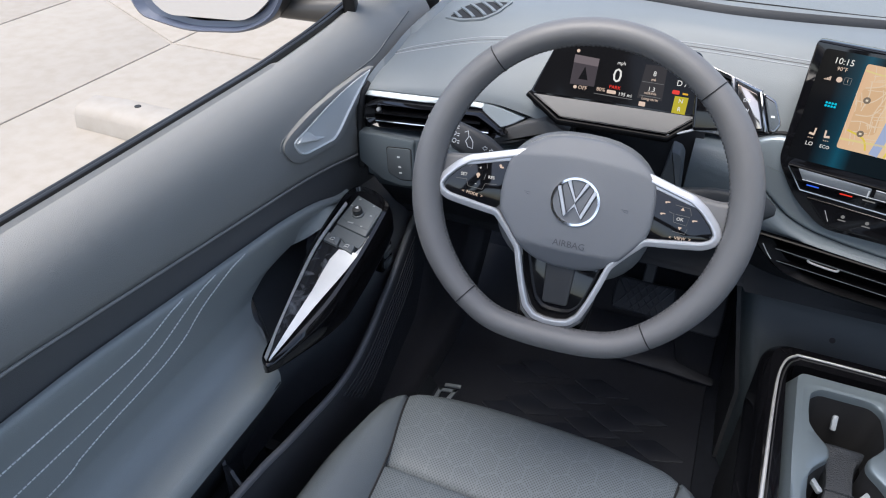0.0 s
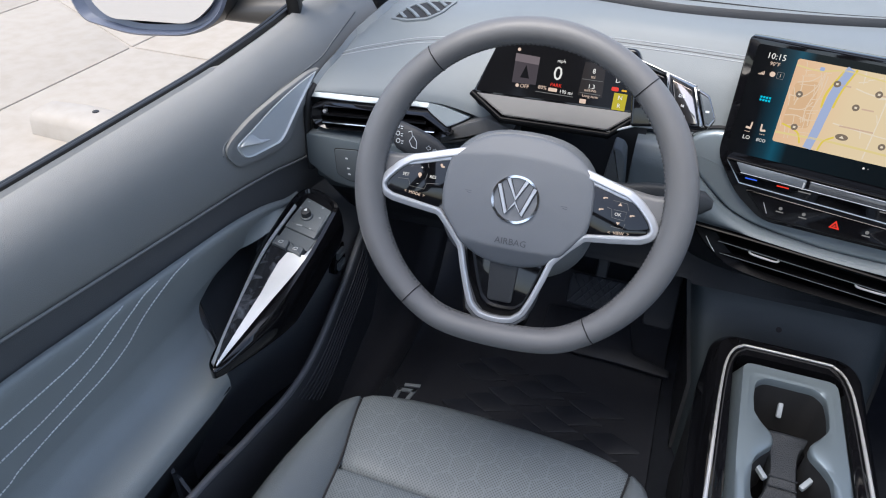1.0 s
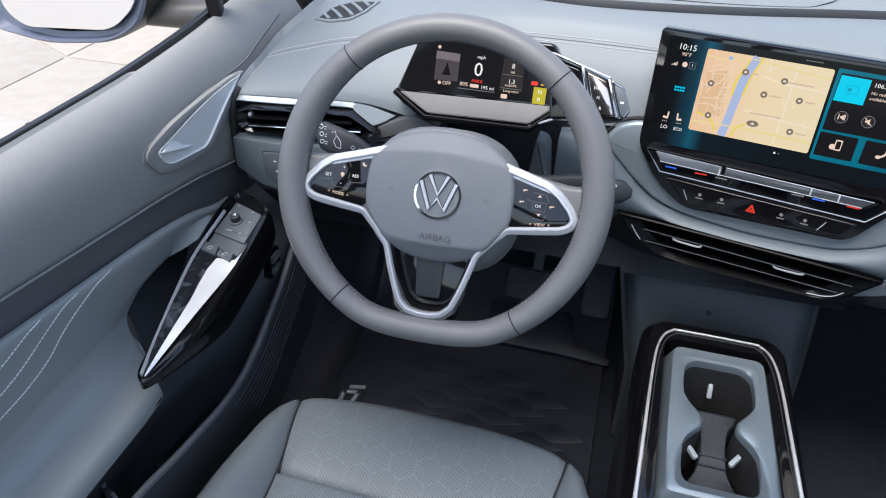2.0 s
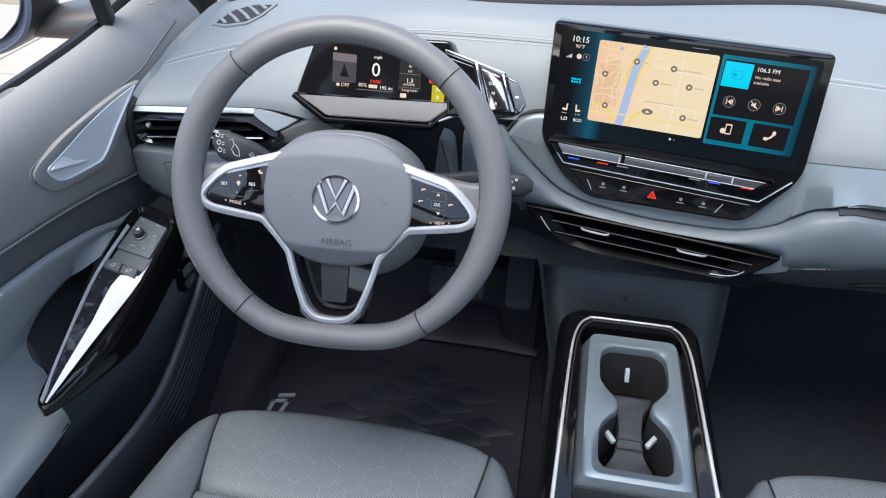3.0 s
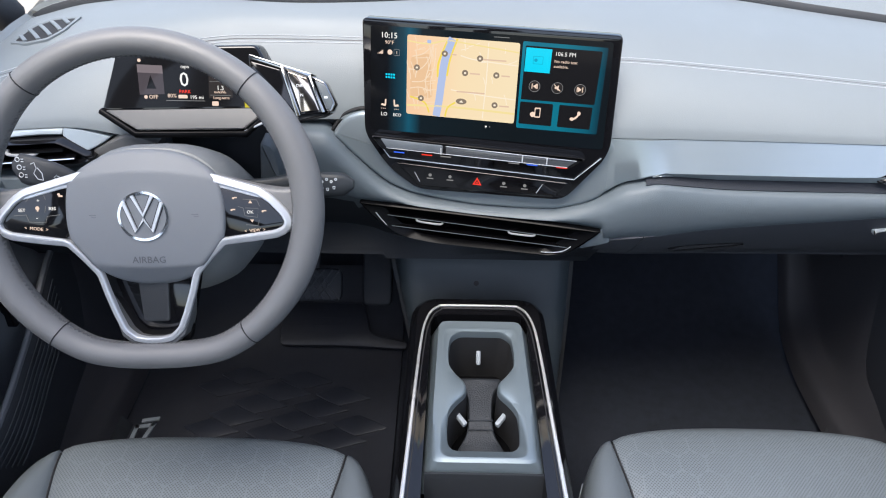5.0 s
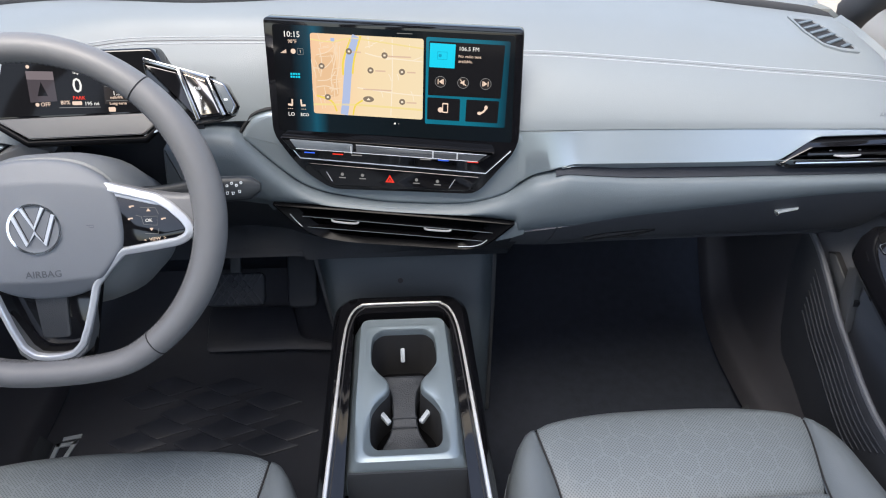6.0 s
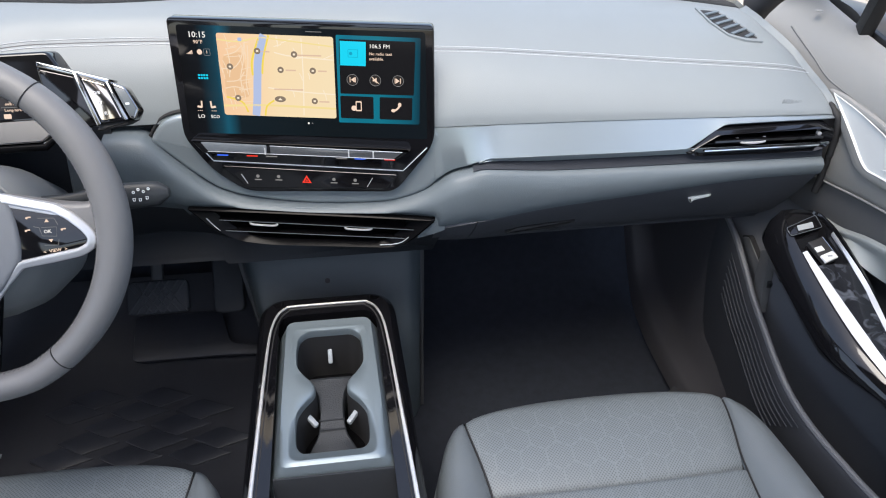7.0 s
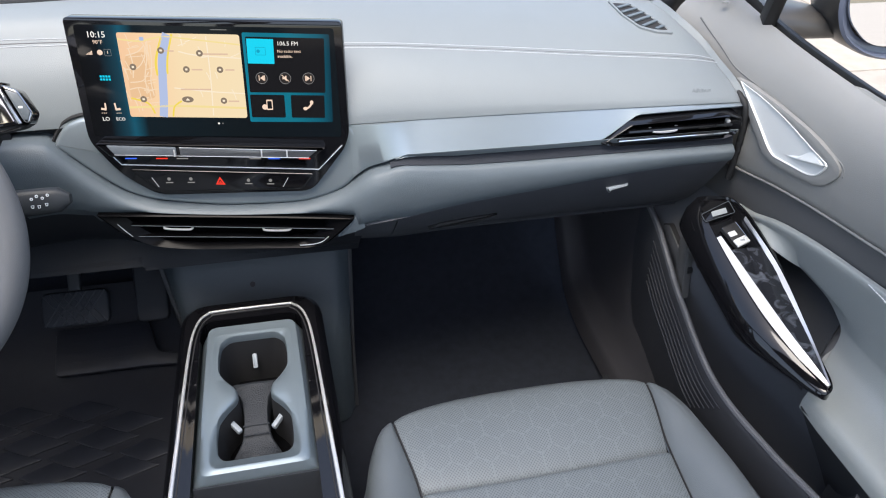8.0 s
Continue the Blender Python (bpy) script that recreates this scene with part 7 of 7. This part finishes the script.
    for k in range(13):
        a = math.pi / 2 * k / 12
        rows.append([Q(0.636 + 0.050 * math.sin(a), 0.470 + 0.060 * (1 - math.cos(a)) + (0.02 if z > 0.4 else 0.0) * math.sin(a), z + 0.045 * math.sin(a) * (z - 0.2) / 0.18) for z in (0.18, 0.26, 0.34, 0.382)])
    part("pocket_end", shell(rows, 0.004), POCKET, pocket, "rounded end of the pocket")
    part("pocket_floor", shell([[Q(0.63, y, 0.24), Q(0.74, y, 0.24)] for y in (0.2, 0.5, 0.9)], 0.004), CARPET, pocket, "black pocket lining")
    part("rubber_stop", box(min(s * 0.672, s * 0.69), max(s * 0.672, s * 0.69), 0.575, 0.592, 0.285, 0.312, 0.003), SEAM, d)
    # gloss pod with the switches
    pz = lambda y: 0.562 + 0.25 * (y - 0.8)
    corner = [(0.6865, 0.820), (0.682, 0.839), (0.673, 0.8475), (0.651, 0.8460), (0.632, 0.8375), (0.618, 0.8260)] if s < 0 else [(0.6865, 0.815), (0.682, 0.836), (0.6765, 0.8480), (0.663, 0.8540), (0.633, 0.8575), (0.619, 0.8480)]
    top = [(0.6145, 0.80), (0.6125, 0.74), (0.6140, 0.68), (0.6190, 0.64), (0.632, 0.585), (0.641, 0.557), (0.648, 0.555), (0.6565, 0.567), (0.6610, 0.600), (0.6715, 0.655), (0.6830, 0.715), (0.6870, 0.765)] + corner
    T = spline([(a, b, 0) for a, b in top], 4, closed=True)
    cx, cy = 0.652, 0.72

    def podring(sx, dx, dz, sy=1.0):
        out = []
        for p in T:
            inner = max(0.0, min(1.0, (0.652 - p.x) / 0.035))
            yy = cy + (p.y - cy) * sy
            out.append(Q(cx + (p.x - cx) * sx - dx * inner, yy, pz(yy) + (dz * min(1, max(0.22, (p.y - 0.52) / 0.16)) if dz < -0.008 else dz)))
        return out

    bulge = 0.008 if s < 0 else 0.018
    pod = part("switch_pod", lattice([podring(0.85, -0.02, -0.075, 0.98), podring(1.0, bulge * 0.5, -0.050), podring(1.0, bulge, -0.034), podring(1.0, bulge * 0.7, -0.012), podring(1.0, 0.0, 0.0), podring(0.90, -0.001, 0.0012, 0.985), podring(0.84, -0.002, -0.004, 0.97), podring(0.3, 0, -0.006, 0.5)], closed_v=True, caps=True), GLOSS, d, "gloss black switch pod", angle=35)
    ya = [0.785, 0.765, 0.748, 0.7345, 0.7300, 0.712, 0.690, 0.664, 0.640, 0.620, 0.600, 0.580, 0.562]
    # Silver strip widened and coloured pale for the reflection in the gloss pod.
    rows = []
    for y in ya:
        if s < 0:
            a = curve1([0.562, 0.606, 0.650, 0.7117, 0.75, 0.79], [0.6440, 0.6375, 0.6310, 0.6205, 0.6175, 0.6165], y)
            b = curve1([0.562, 0.600, 0.664, 0.7302, 0.7342, 0.79], [0.6450, 0.6455, 0.6445, 0.6430, 0.6225, 0.6180], y)
        else:
            a = curve1([0.562, 0.60, 0.66, 0.713, 0.753, 0.79], [0.6480, 0.6335, 0.6205, 0.6155, 0.6160, 0.6195], y)
            b = curve1([0.562, 0.60, 0.633, 0.696, 0.76, 0.79], [0.6505, 0.6440, 0.6385, 0.6320, 0.6270, 0.6250], y)
        rows.append([Q(a, y, pz(y) - 0.0006), Q(b, y, pz(y) + 0.20 * (b - a) + 0.0008), Q(b + 0.0008, y, pz(y)), Q(lerp(a, b, 0.5), y, pz(y) - 0.004)])
    part("blade_and_reflection", lattice(rows, closed_v=True, caps=True), BLADE, pod, "bright silver edge with the gloss pod's reflection painted in", angle=20)
    rows = []
    for y in [lerp(0.812, 0.562, k / 20) for k in range(21)]:
        b = curve1([0.562, 0.60, 0.65, 0.70, 0.74, 0.812], [0.6505, 0.6585, 0.6675, 0.6755, 0.6790, 0.6765], y)
        a = b - (0.0026 if s < 0 else 0.0012 + 0.0075 * max(0.0, 1 - abs(y - 0.70) / 0.10))
        rows.append([Q(a, y, pz(y) - 0.0004), Q(b, y, pz(y) + 0.0030), Q(b + 0.001, y, pz(y) + 0.0015), Q(lerp(a, b, 0.5), y, pz(y) - 0.004)])
    part("bright_edge", lattice(rows, closed_v=True, caps=True), SILVER, pod, "bright silver edge")
    # gloss insert between the bright edges, cloudy reflections put into its colour
    rows = []
    for y in [lerp(0.742 if s < 0 else 0.762, 0.566, k / 24) for k in range(25)]:
        if s < 0:
            a = curve1([0.562, 0.606, 0.650, 0.7117, 0.75, 0.79], [0.6450, 0.6455, 0.6445, 0.6430, 0.6420, 0.6420], y)
            b = curve1([0.562, 0.60, 0.65, 0.70, 0.74, 0.812], [0.6455, 0.6570, 0.6655, 0.6710, 0.6735, 0.6705], y)
        else:
            a = curve1([0.562, 0.60, 0.64, 0.711, 0.76, 0.79], [0.6495, 0.6440, 0.6385, 0.6310, 0.6275, 0.6255], y)
            b = curve1([0.562, 0.60, 0.65, 0.70, 0.74, 0.812], [0.6498, 0.6570, 0.6650, 0.6705, 0.6730, 0.6705], y)
        rows.append([Q(a, y, pz(y) - 0.001), Q(a, y, pz(y) + 0.0006), Q(lerp(a, b, 0.5), y, pz(y) + 0.0011), Q(b, y, pz(y) + 0.0004), Q(b, y, pz(y) - 0.002)])
    part("reflection_insert", lattice(rows), REFLECTED, pod, "dark gloss insert with painted cloudy reflections")
    # dark hollow for the fingers between pod and pad
    rows = []
    for k in range(21):
        r = []
        for x, z, y0 in ((0.704, None, 0.72), (0.724, 0.572, 0.665), (0.7275, 0.535, 0.648), (0.722, 0.505, 0.645), (0.708, 0.482, 0.638), (0.690, 0.466, 0.624), (0.660, 0.452, 0.602)):
            y = lerp(y0, 0.84, k / 20)
            r.append(Q(x, y, z or curve1(YP, ZP, y) - 0.008))
        rows.append([tuple(p) for p in spline(r, 3)])
    part("finger_hollow", shell(rows, 0.003), DARK, d, "dark hollow for the fingers")
    PM = axes(Q(0, 0.8, 0.562), (1, 0, 0), Vector((0, 1, 0.25)).normalized(), Vector((0, -0.25, 1)).normalized())
    if s < 0:
        o = [(-0.6640, 0.0280), (-0.6195, 0.0130), (-0.6200, -0.0395), (-0.6690, -0.0290)]
        key = part("switch_block", prism(fillet(o, 0.0025), -0.004, 0.0050, PM, 0.0012), GREYKEY, pod, "grey mirror switch block")
        part("switch_plate", prism(fillet([(-0.6640, 0.0130), (-0.6225, 0.0030), (-0.6210, -0.0290), (-0.6665, -0.0195)], 0.0025), 0.004, 0.0057, PM, 0.0006), GREYKEY, key)
        part("switch_slope", prism([(-0.6690, -0.0260), (-0.6187, -0.0360), (-0.6210, -0.0590), (-0.6700, -0.0480)], -0.004, 0.0012, PM), GREYKEY, key)
        for (r0, z0, z1) in ((0.0088, 0.005, 0.0085), (0.0066, 0.008, 0.0165)):
            part("knob", prism(shift(circle(r0, 24), -0.6475, -0.0060), z0, z1, PM, 0.0015), DARK if z1 > 0.01 else GREYKEY, key)
        part("knob_mark", prism(fillet([(-0.6500, -0.0060), (-0.6475, -0.0010), (-0.6450, -0.0060)], 0.0004), 0.0165, 0.017, PM), MARK, key)
        for x, y in ((-0.6570, 0.0205), (-0.6330, 0.0140), (-0.6630, 0.0060), (-0.6290, -0.0040), (-0.6330, -0.0255)):
            part("symbol", prism(shift(rect(0.0032, 0.0020, 0.0005), x, y), 0.0055, 0.0061, PM), MARKG, key)
        part("caption_bar", prism(shift(rect(0.0085, 0.0018), -0.6500, -0.0235), 0.0055, 0.0061, PM), MARKG, key)
        for q in (((-0.6712, -0.0465), (-0.6505, -0.0512), (-0.6488, -0.0662), (-0.6720, -0.0612)), ((-0.6480, -0.0525), (-0.6260, -0.0575), (-0.6250, -0.0715), (-0.6468, -0.0665))):
            sw = part("window_switch", prism(fillet(q, 0.0018), -0.004, 0.0052, PM, 0.0015), GREYKEY, pod, "grey window switch")
            cq = sum((Vector(p) for p in q), Vector((0, 0))) / 4
            part("symbol", sweep([PM @ Vector((cq.x + a, cq.y + b, 0.0054)) for a, b in ((-0.003, -0.002), (-0.002, 0.001), (0.0, 0.002), (0.003, 0.002), (0.003, -0.002))], circle(0.0004, 4), closed=True), MARK, sw)
    else:
        well = [(0.6325, -0.0020), (0.6575, 0.0060), (0.6620, -0.0300), (0.6385, -0.0385)]
        sw = part("window_switch", prism(fillet(well, 0.002), -0.003, 0.0022, PM, 0.0008), SEAM, pod, "black window switch well")
        part("switch_rim", sweep([PM @ Vector((a, b, 0.0022)) for a, b in fillet(well, 0.002)], circle(0.0005, 5), closed=True), DCHROME, sw, "fine dark chrome rim")
        part("switch_key", prism(fillet([(0.6365, -0.0115), (0.6480, -0.0090), (0.6492, -0.0165), (0.6372, -0.0195)], 0.001), 0.0015, 0.0035, PM, 0.0008), HANDLE, sw, "silver switch key")
        key = part("switch_key", prism(fillet([(0.6370, -0.0262), (0.6575, -0.0195), (0.6605, -0.0305), (0.6395, -0.0375)], 0.0015), 0.0015, 0.0052, PM, 0.0015), HANDLE, sw, "silver switch key")
        part("symbol", prism(shift(rect(0.0070, 0.0025, 0.0008), 0.6490, -0.0283), 0.0050, 0.0055, PM), MARKG, key)
        lock = [(0.6150, 0.0250), (0.6665, 0.0440), (0.6655, 0.0225), (0.6150, 0.0110)]
        lk = part("lock_switch", prism(fillet(lock, 0.003), -0.003, 0.0022, PM, 0.001), GLOSS, pod, "gloss black lock switch")
        part("symbol", prism(fillet([(0.6311, 0.0275), (0.6557, 0.0322), (0.6537, 0.0228), (0.6292, 0.0187)], 0.001), 0.002, 0.0028, PM), MARKG, lk)
        part("lock_rim", sweep([PM @ Vector((a, b, 0.0022)) for a, b in fillet(lock, 0.003)], circle(0.00045, 5), closed=True), GREYKEY, lk)
    # small plate below the pod
    BM = axes(Q(0.649, 0.866, 0.447), Vector((0, s * 1.0, 0)), Vector((0, 0, 1)), Vector((-s, 0, 0)))
    if s < 0:
        pl = part("lock_switch", prism(shift(rect(0.036, 0.042, 0.005), 0.0, 0.0), -0.006, 0.006, BM, 0.002), GLOSS, d, "small black lock switch")
        for v in (-0.010, 0.010):
            part("switch_key", prism(shift(rect(0.022, 0.013, 0.002), 0, v), 0.006, 0.010, BM, 0.0015), GREYKEY, pl)
            part("symbol", prism(shift(rect(0.010, 0.0016), 0, v), 0.010, 0.0103, BM), MARKG, pl)
    else:
        part("blank_plate", prism(fillet([(-0.022, -0.052), (0.006, -0.058), (0.022, 0.040), (0.002, 0.048)], 0.005), -0.002, 0.010, BM, 0.002), DOORD, d, "blank dark plate")
    # release handle in its triangular bezel
    HM = axes(Q(0.7145, 0, 0), Vector((-0.031 * s, 1, 0)).normalized(), (0, 0, 1), Vector((-s, -0.031, 0)).normalized())
    bez = around(fillet([(0.930, 0.7195), (0.870, 0.6760), (0.836, 0.6525), (0.815, 0.6495), (0.775, 0.6545), (0.7345, 0.6625), (0.7205, 0.6710), (0.7070, 0.6900), (0.7085, 0.6995), (0.722, 0.7060), (0.769, 0.7160), (0.833, 0.7210), (0.90, 0.7235)], [0.003, 0.01, 0.008, 0.008, 0.02, 0.012, 0.012, 0.008, 0.008, 0.01, 0.02, 0.02, 0.02], 4), 90)
    cup = fillet([(0.9170, 0.7205), (0.864, 0.6885), (0.829, 0.6650), (0.815, 0.6590), (0.783, 0.6635), (0.748, 0.6685), (0.7345, 0.6755), (0.7250, 0.6920), (0.7275, 0.6960), (0.758, 0.7012), (0.805, 0.7115), (0.862, 0.7190)], [0.002, 0.02, 0.006, 0.006, 0.02, 0.008, 0.006, 0.003, 0.003, 0.02, 0.03, 0.03], 4)
    k0 = min(range(len(cup)), key=lambda i: -cup[i].x)
    cup = around(cup[k0:] + cup[:k0], 90)
    k0 = min(range(90), key=lambda i: -bez[i].x)
    bez = bez[k0:] + bez[:k0]
    bring = lambda P, w: [HM @ Vector((p.x, p.y, w)) for p in P]
    mids = [lerp(p, q, 0.35) for p, q in zip(bez, cup)]
    near = [lerp(p, q, 0.88) for p, q in zip(bez, cup)]
    hd = part("handle_bezel", lattice([bring(bez, -0.006), bring(bez, 0.0004), bring(mids, 0.0014), bring(near, 0.0016), bring(cup, 0.0010), bring(cup, -0.004)], closed_v=True), DOOR, d, "grey handle bezel")
    part("handle_rim", lattice([bring(cup, 0.0012), bring([lerp(p, Vector((0.80, 0.688)), 0.02) for p in cup], 0.0026), bring([lerp(p, Vector((0.80, 0.688)), 0.05) for p in cup], 0.0014), bring([lerp(p, Vector((0.80, 0.688)), 0.06) for p in cup], -0.002)], closed_v=True), HANDLE, hd, "bright edge of the handle cup")
    mid = Vector((0.790, 0.688))
    part("handle_cup", lattice([bring(cup, 0.0), bring([lerp(p, mid, 0.30) for p in cup], -0.012), bring([lerp(p, mid, 0.70) for p in cup], -0.020), bring([lerp(p, mid, 0.98) for p in cup], -0.022)], closed_v=True, caps=True), HANDLE, hd, "matt silver handle cup")
    bm = bmesh.new()
    P = [(0.7570, 0.7000, -0.0010), (0.7800, 0.6885, -0.0130), (0.7725, 0.6785, 0.0050), (0.7275, 0.6935, 0.0060), (0.7370, 0.6840, -0.0200), (0.7760, 0.6720, -0.0200), (0.8290, 0.6690, -0.0060), (0.8140, 0.6640, -0.0030)]
    V = [bm.verts.new(HM @ Vector(p)) for p in P]
    for f in ((0, 1, 2, 3), (1, 6, 7, 2), (2, 7, 5), (3, 2, 5, 4), (0, 3, 4), (0, 4, 5, 1), (1, 5, 7, 6)):
        bm.faces.new([V[i] for i in f])
    bmesh.ops.recalc_face_normals(bm, faces=bm.faces)
    bmesh.ops.bevel(bm, geom=bm.edges[:], offset=0.0012, segments=2, affect="EDGES")
    part("lever", bm, HANDLE, hd, "matt silver release lever", smooth=False)
    return d


car_door(-1, "grey driver door with blue-grey armrest and switch pod")
car_door(1, "grey passenger door with blue-grey armrest and switch pod")


# ---- outside mirrors ----
def wing_mirror(s):
    m = thing("wing_mirror", "dark car wing mirror outside the side window", "wing mirror", (s * 0.97, 1.0, 0.75), group="wing mirrors")
    MM = axes((s * 0.97, 0.955, 0.79), Vector((1, -s * 0.0, 0)), Vector((0, 0.08, 1)).normalized(), Vector((0, -1, 0.08)).normalized())
    o = fillet([(s * a, b) for a, b in ((0.158, -0.035), (0.140, -0.066), (0.050, -0.078), (-0.062, -0.065), (-0.118, -0.034), (-0.142, 0.02), (-0.12, 0.085), (0.13, 0.095), (0.158, 0.05))], 0.03, 5)
    rows = []
    for sc, w in ((0.80, -0.012), (0.90, -0.010), (0.955, 0.003), (0.99, 0.0), (1.0, -0.010), (0.97, -0.05), (0.85, -0.085), (0.55, -0.11), (0.1, -0.118)):
        rows.append([MM @ Vector((p.x * sc, p.y * sc + 0.006 * (1 - sc), w)) for p in o])
    part("housing", lattice(rows[3:], closed_v=True), BODY, m, "dark painted housing")
    part("rim", lattice(rows[:4], closed_v=True), MRIM, m, "satin blue-grey rim")
    g = fillet([(s * a, b) for a, b in ((0.118, -0.034), (0.085, -0.056), (-0.066, -0.046), (-0.108, -0.008), (-0.118, 0.03), (-0.10, 0.072), (0.11, 0.08), (0.13, 0.04))], 0.025, 5)
    part("glass", prism(g, -0.008, -0.004, MM @ pose(0, 0, 0, -5, 0, 0)), MIRROR, m, "bright mirror glass")
    rows = []
    for t in range(7):
        k = t / 6
        c = Vector((s * lerp(0.90, 0.755, k), lerp(1.0, 1.06, k), lerp(0.758, 0.765, k)))
        w, h = lerp(0.030, 0.075, k), lerp(0.014, 0.03, k)
        rows.append([c + Vector((0, w * a, h * b)) for a, b in fillet([(-1, -1), (1, -1), (1, 1), (-1, 1)], 0.9, 6)])
    part("arm", lattice(rows, closed_v=True, caps=True), BODY, m, "dark mirror arm")


wing_mirror(-1)
wing_mirror(1)

# ---- footwells ----
for s in (-1, 1):
    kp = thing("kick_panel", "dark grey kick panel beside the footwell", "panel", (s * 0.65, 1.1, 0.13), group="kick panels")
    rows = []
    for k in range(41):
        y = lerp(0.78, 1.37, k / 40)
        zl = curve1([0.78, 1.02, 1.08, 1.14, 1.20, 1.28, 1.37], [0.180, 0.178, 0.186, 0.208, 0.272, 0.375, 0.490], y)
        hi = max(zl + 0.085, curve1([0.78, 0.92, 0.97, 1.01, 1.37], [0.262, 0.262, 0.30, 0.50, 0.53], y))
        lo = zl + 0.07
        rows.append([tuple(p) for p in spline([(s * x, y, z) for x, z in ((0.590, zl - 0.03), (0.597, zl), (0.606, zl + 0.014), (0.617, zl + 0.034), (0.6255, lo - 0.010), (0.6300, lerp(lo, hi, 0.3)), (0.6325, lerp(lo, hi, 0.7)), (0.6335, hi))], 3)])
    part("panel", shell(rows, 0.005), KICK, kp)
    part("panel_edge", sweep([(s * 0.6335, lerp(1.02, 1.34, k / 8), 0.525) for k in range(9)], circle(0.004, 8)), KICK, kp)
    part("clip", prism(circle(0.007, 14), 0, 0.003, axes((s * 0.6325, 1.12, 0.38), (0, 1, 0), (0, 0, 1), (-s, 0, 0)), 0.001), DARK, kp, "small dark fixing clip")
    sl = thing("door_sill", "dark grey plastic door sill trim", "sill trim", (s * 0.66, 0.4, 0.13), group="door sills")
    rows = []
    for y in [lerp(-0.2, 0.92, k / 16) for k in range(17)]:
        rows.append([(s * x, y, z) for x, z in ((0.575, 0.133), (0.585, 0.155), (0.60, 0.17), (0.70, 0.172), (0.72, 0.15))])
    part("trim", shell(rows, 0.004), DARK, sl)

mt = thing("floor_mat", "black rubber driver floor mat with raised diamond pattern", "floor mat", (-0.36, 0.9, 0.135))
rows = []
for i in range(19):
    x = lerp(-0.60, -0.130, i / 18)
    r = []
    for j in range(25):
        y = lerp(0.30, 1.24, j / 24)
        z = 0.140 + 0.17 * max(0, (y - 1.06) / 0.25) ** 1.6
        e = max(0, 1 - min(i, 18 - i, j, 24 - j))
        r.append((x, y, z + 0.006 * e))
    rows.append(r)
part("sheet", shell(rows, 0.005), RUBBER, mt)
for m in range(-2, 4):
    for n in range(-2, 3):
        cx, cy = -0.373 + 0.073 * m + 0.108 * n, 0.972 - 0.037 * m - 0.008 * n
        if not (-0.47 < cx < -0.19 and 0.87 < cy < 1.06):
            continue
        o = fillet([(cx - 0.050, cy + 0.004), (cx - 0.006, cy - 0.0235), (cx + 0.052, cy - 0.004), (cx - 0.004, cy + 0.0235)], 0.004, 2)
        part("raised_tile", prism(o, 0.139, 0.1425, None, 0.0014), MATTILE, mt)
for pts in (((-0.566, 0.932), (-0.538, 0.938), (-0.5375, 0.931), (-0.5655, 0.925)), ((-0.573, 0.918), (-0.566, 0.9195), (-0.567, 0.875), (-0.574, 0.875)), ((-0.573, 0.918), (-0.540, 0.924), (-0.541, 0.917), (-0.572, 0.911)), ((-0.547, 0.923), (-0.540, 0.924), (-0.549, 0.875), (-0.556, 0.875))):
    part("badge_bar", prism([(a, b) for a, b in pts], 0.1395, 0.1425), PINM, mt, "pale badge bar")
rest = thing("heel_pad", "dark heel pad on the mat below the pedals", "heel pad", (-0.30, 1.12, 0.15))
part("pad", prism(fillet([(-0.36, 0), (-0.205, 0), (-0.19, -0.06), (-0.12, -0.075), (-0.12, -0.09), (-0.21, -0.085), (-0.36, -0.085)], 0.01, 3), 0, 0.008, axes((0, 1.17, 0.205), (1, 0, 0), Vector((0, 0.85, 0.5)).normalized(), Vector((0, -0.5, 0.85)).normalized()), 0.003), RUBBER, rest)
for k in range(4):
    part("rib", sweep([(-0.35, 1.135 - 0.014 * k + 0.02, 0.2035 - 0.0082 * k), (-0.22, 1.135 - 0.014 * k + 0.02, 0.2035 - 0.0082 * k)], circle(0.0018, 6)), RUBBER, rest)


def pedal(name, label, cx, cy, cz2, w, h):
    p = thing(name, label, "pedal", (cx, cy, cz2))
    M = axes((cx, cy, cz2), (1, 0, 0), Vector((0, 0.62, 0.78)).normalized(), Vector((0, -0.78, 0.62)).normalized())
    pad = part("pad", prism(rect(w, h, 0.012, 4), -0.012, 0.0, M, 0.004, 3), PEDAL, p)
    for i in range(-4, 5):
        for sg in (-1, 1):
            a, b = Vector((i * w / 7 - sg * h * 0.35, -h * 0.45)), Vector((i * w / 7 + sg * h * 0.35, h * 0.45))
            if max(abs(a.x), abs(b.x)) < w * 0.62:
                a.x, b.x = max(-w * 0.46, min(w * 0.46, a.x)), max(-w * 0.46, min(w * 0.46, b.x))
                part("tread", sweep([M @ Vector((a.x, a.y, 0.0004)), M @ Vector((b.x, b.y, 0.0004))], circle(0.0013, 5)), RUBBER, pad)
    part("arm", sweep([M @ Vector((0, 0.02, -0.01)), (cx, cy + 0.08, cz2 + 0.08), (cx, cy + 0.11, cz2 + 0.22)], rect(0.018, 0.012, 0.003)), DARK, p)


pedal("brake_pedal", "wide black rubber brake pedal with crossed treads", -0.268, 1.035, 0.362, 0.096, 0.054)
pedal("accelerator_pedal", "narrow dark accelerator pedal", -0.165, 1.075, 0.350, 0.05, 0.10)

write_texts()
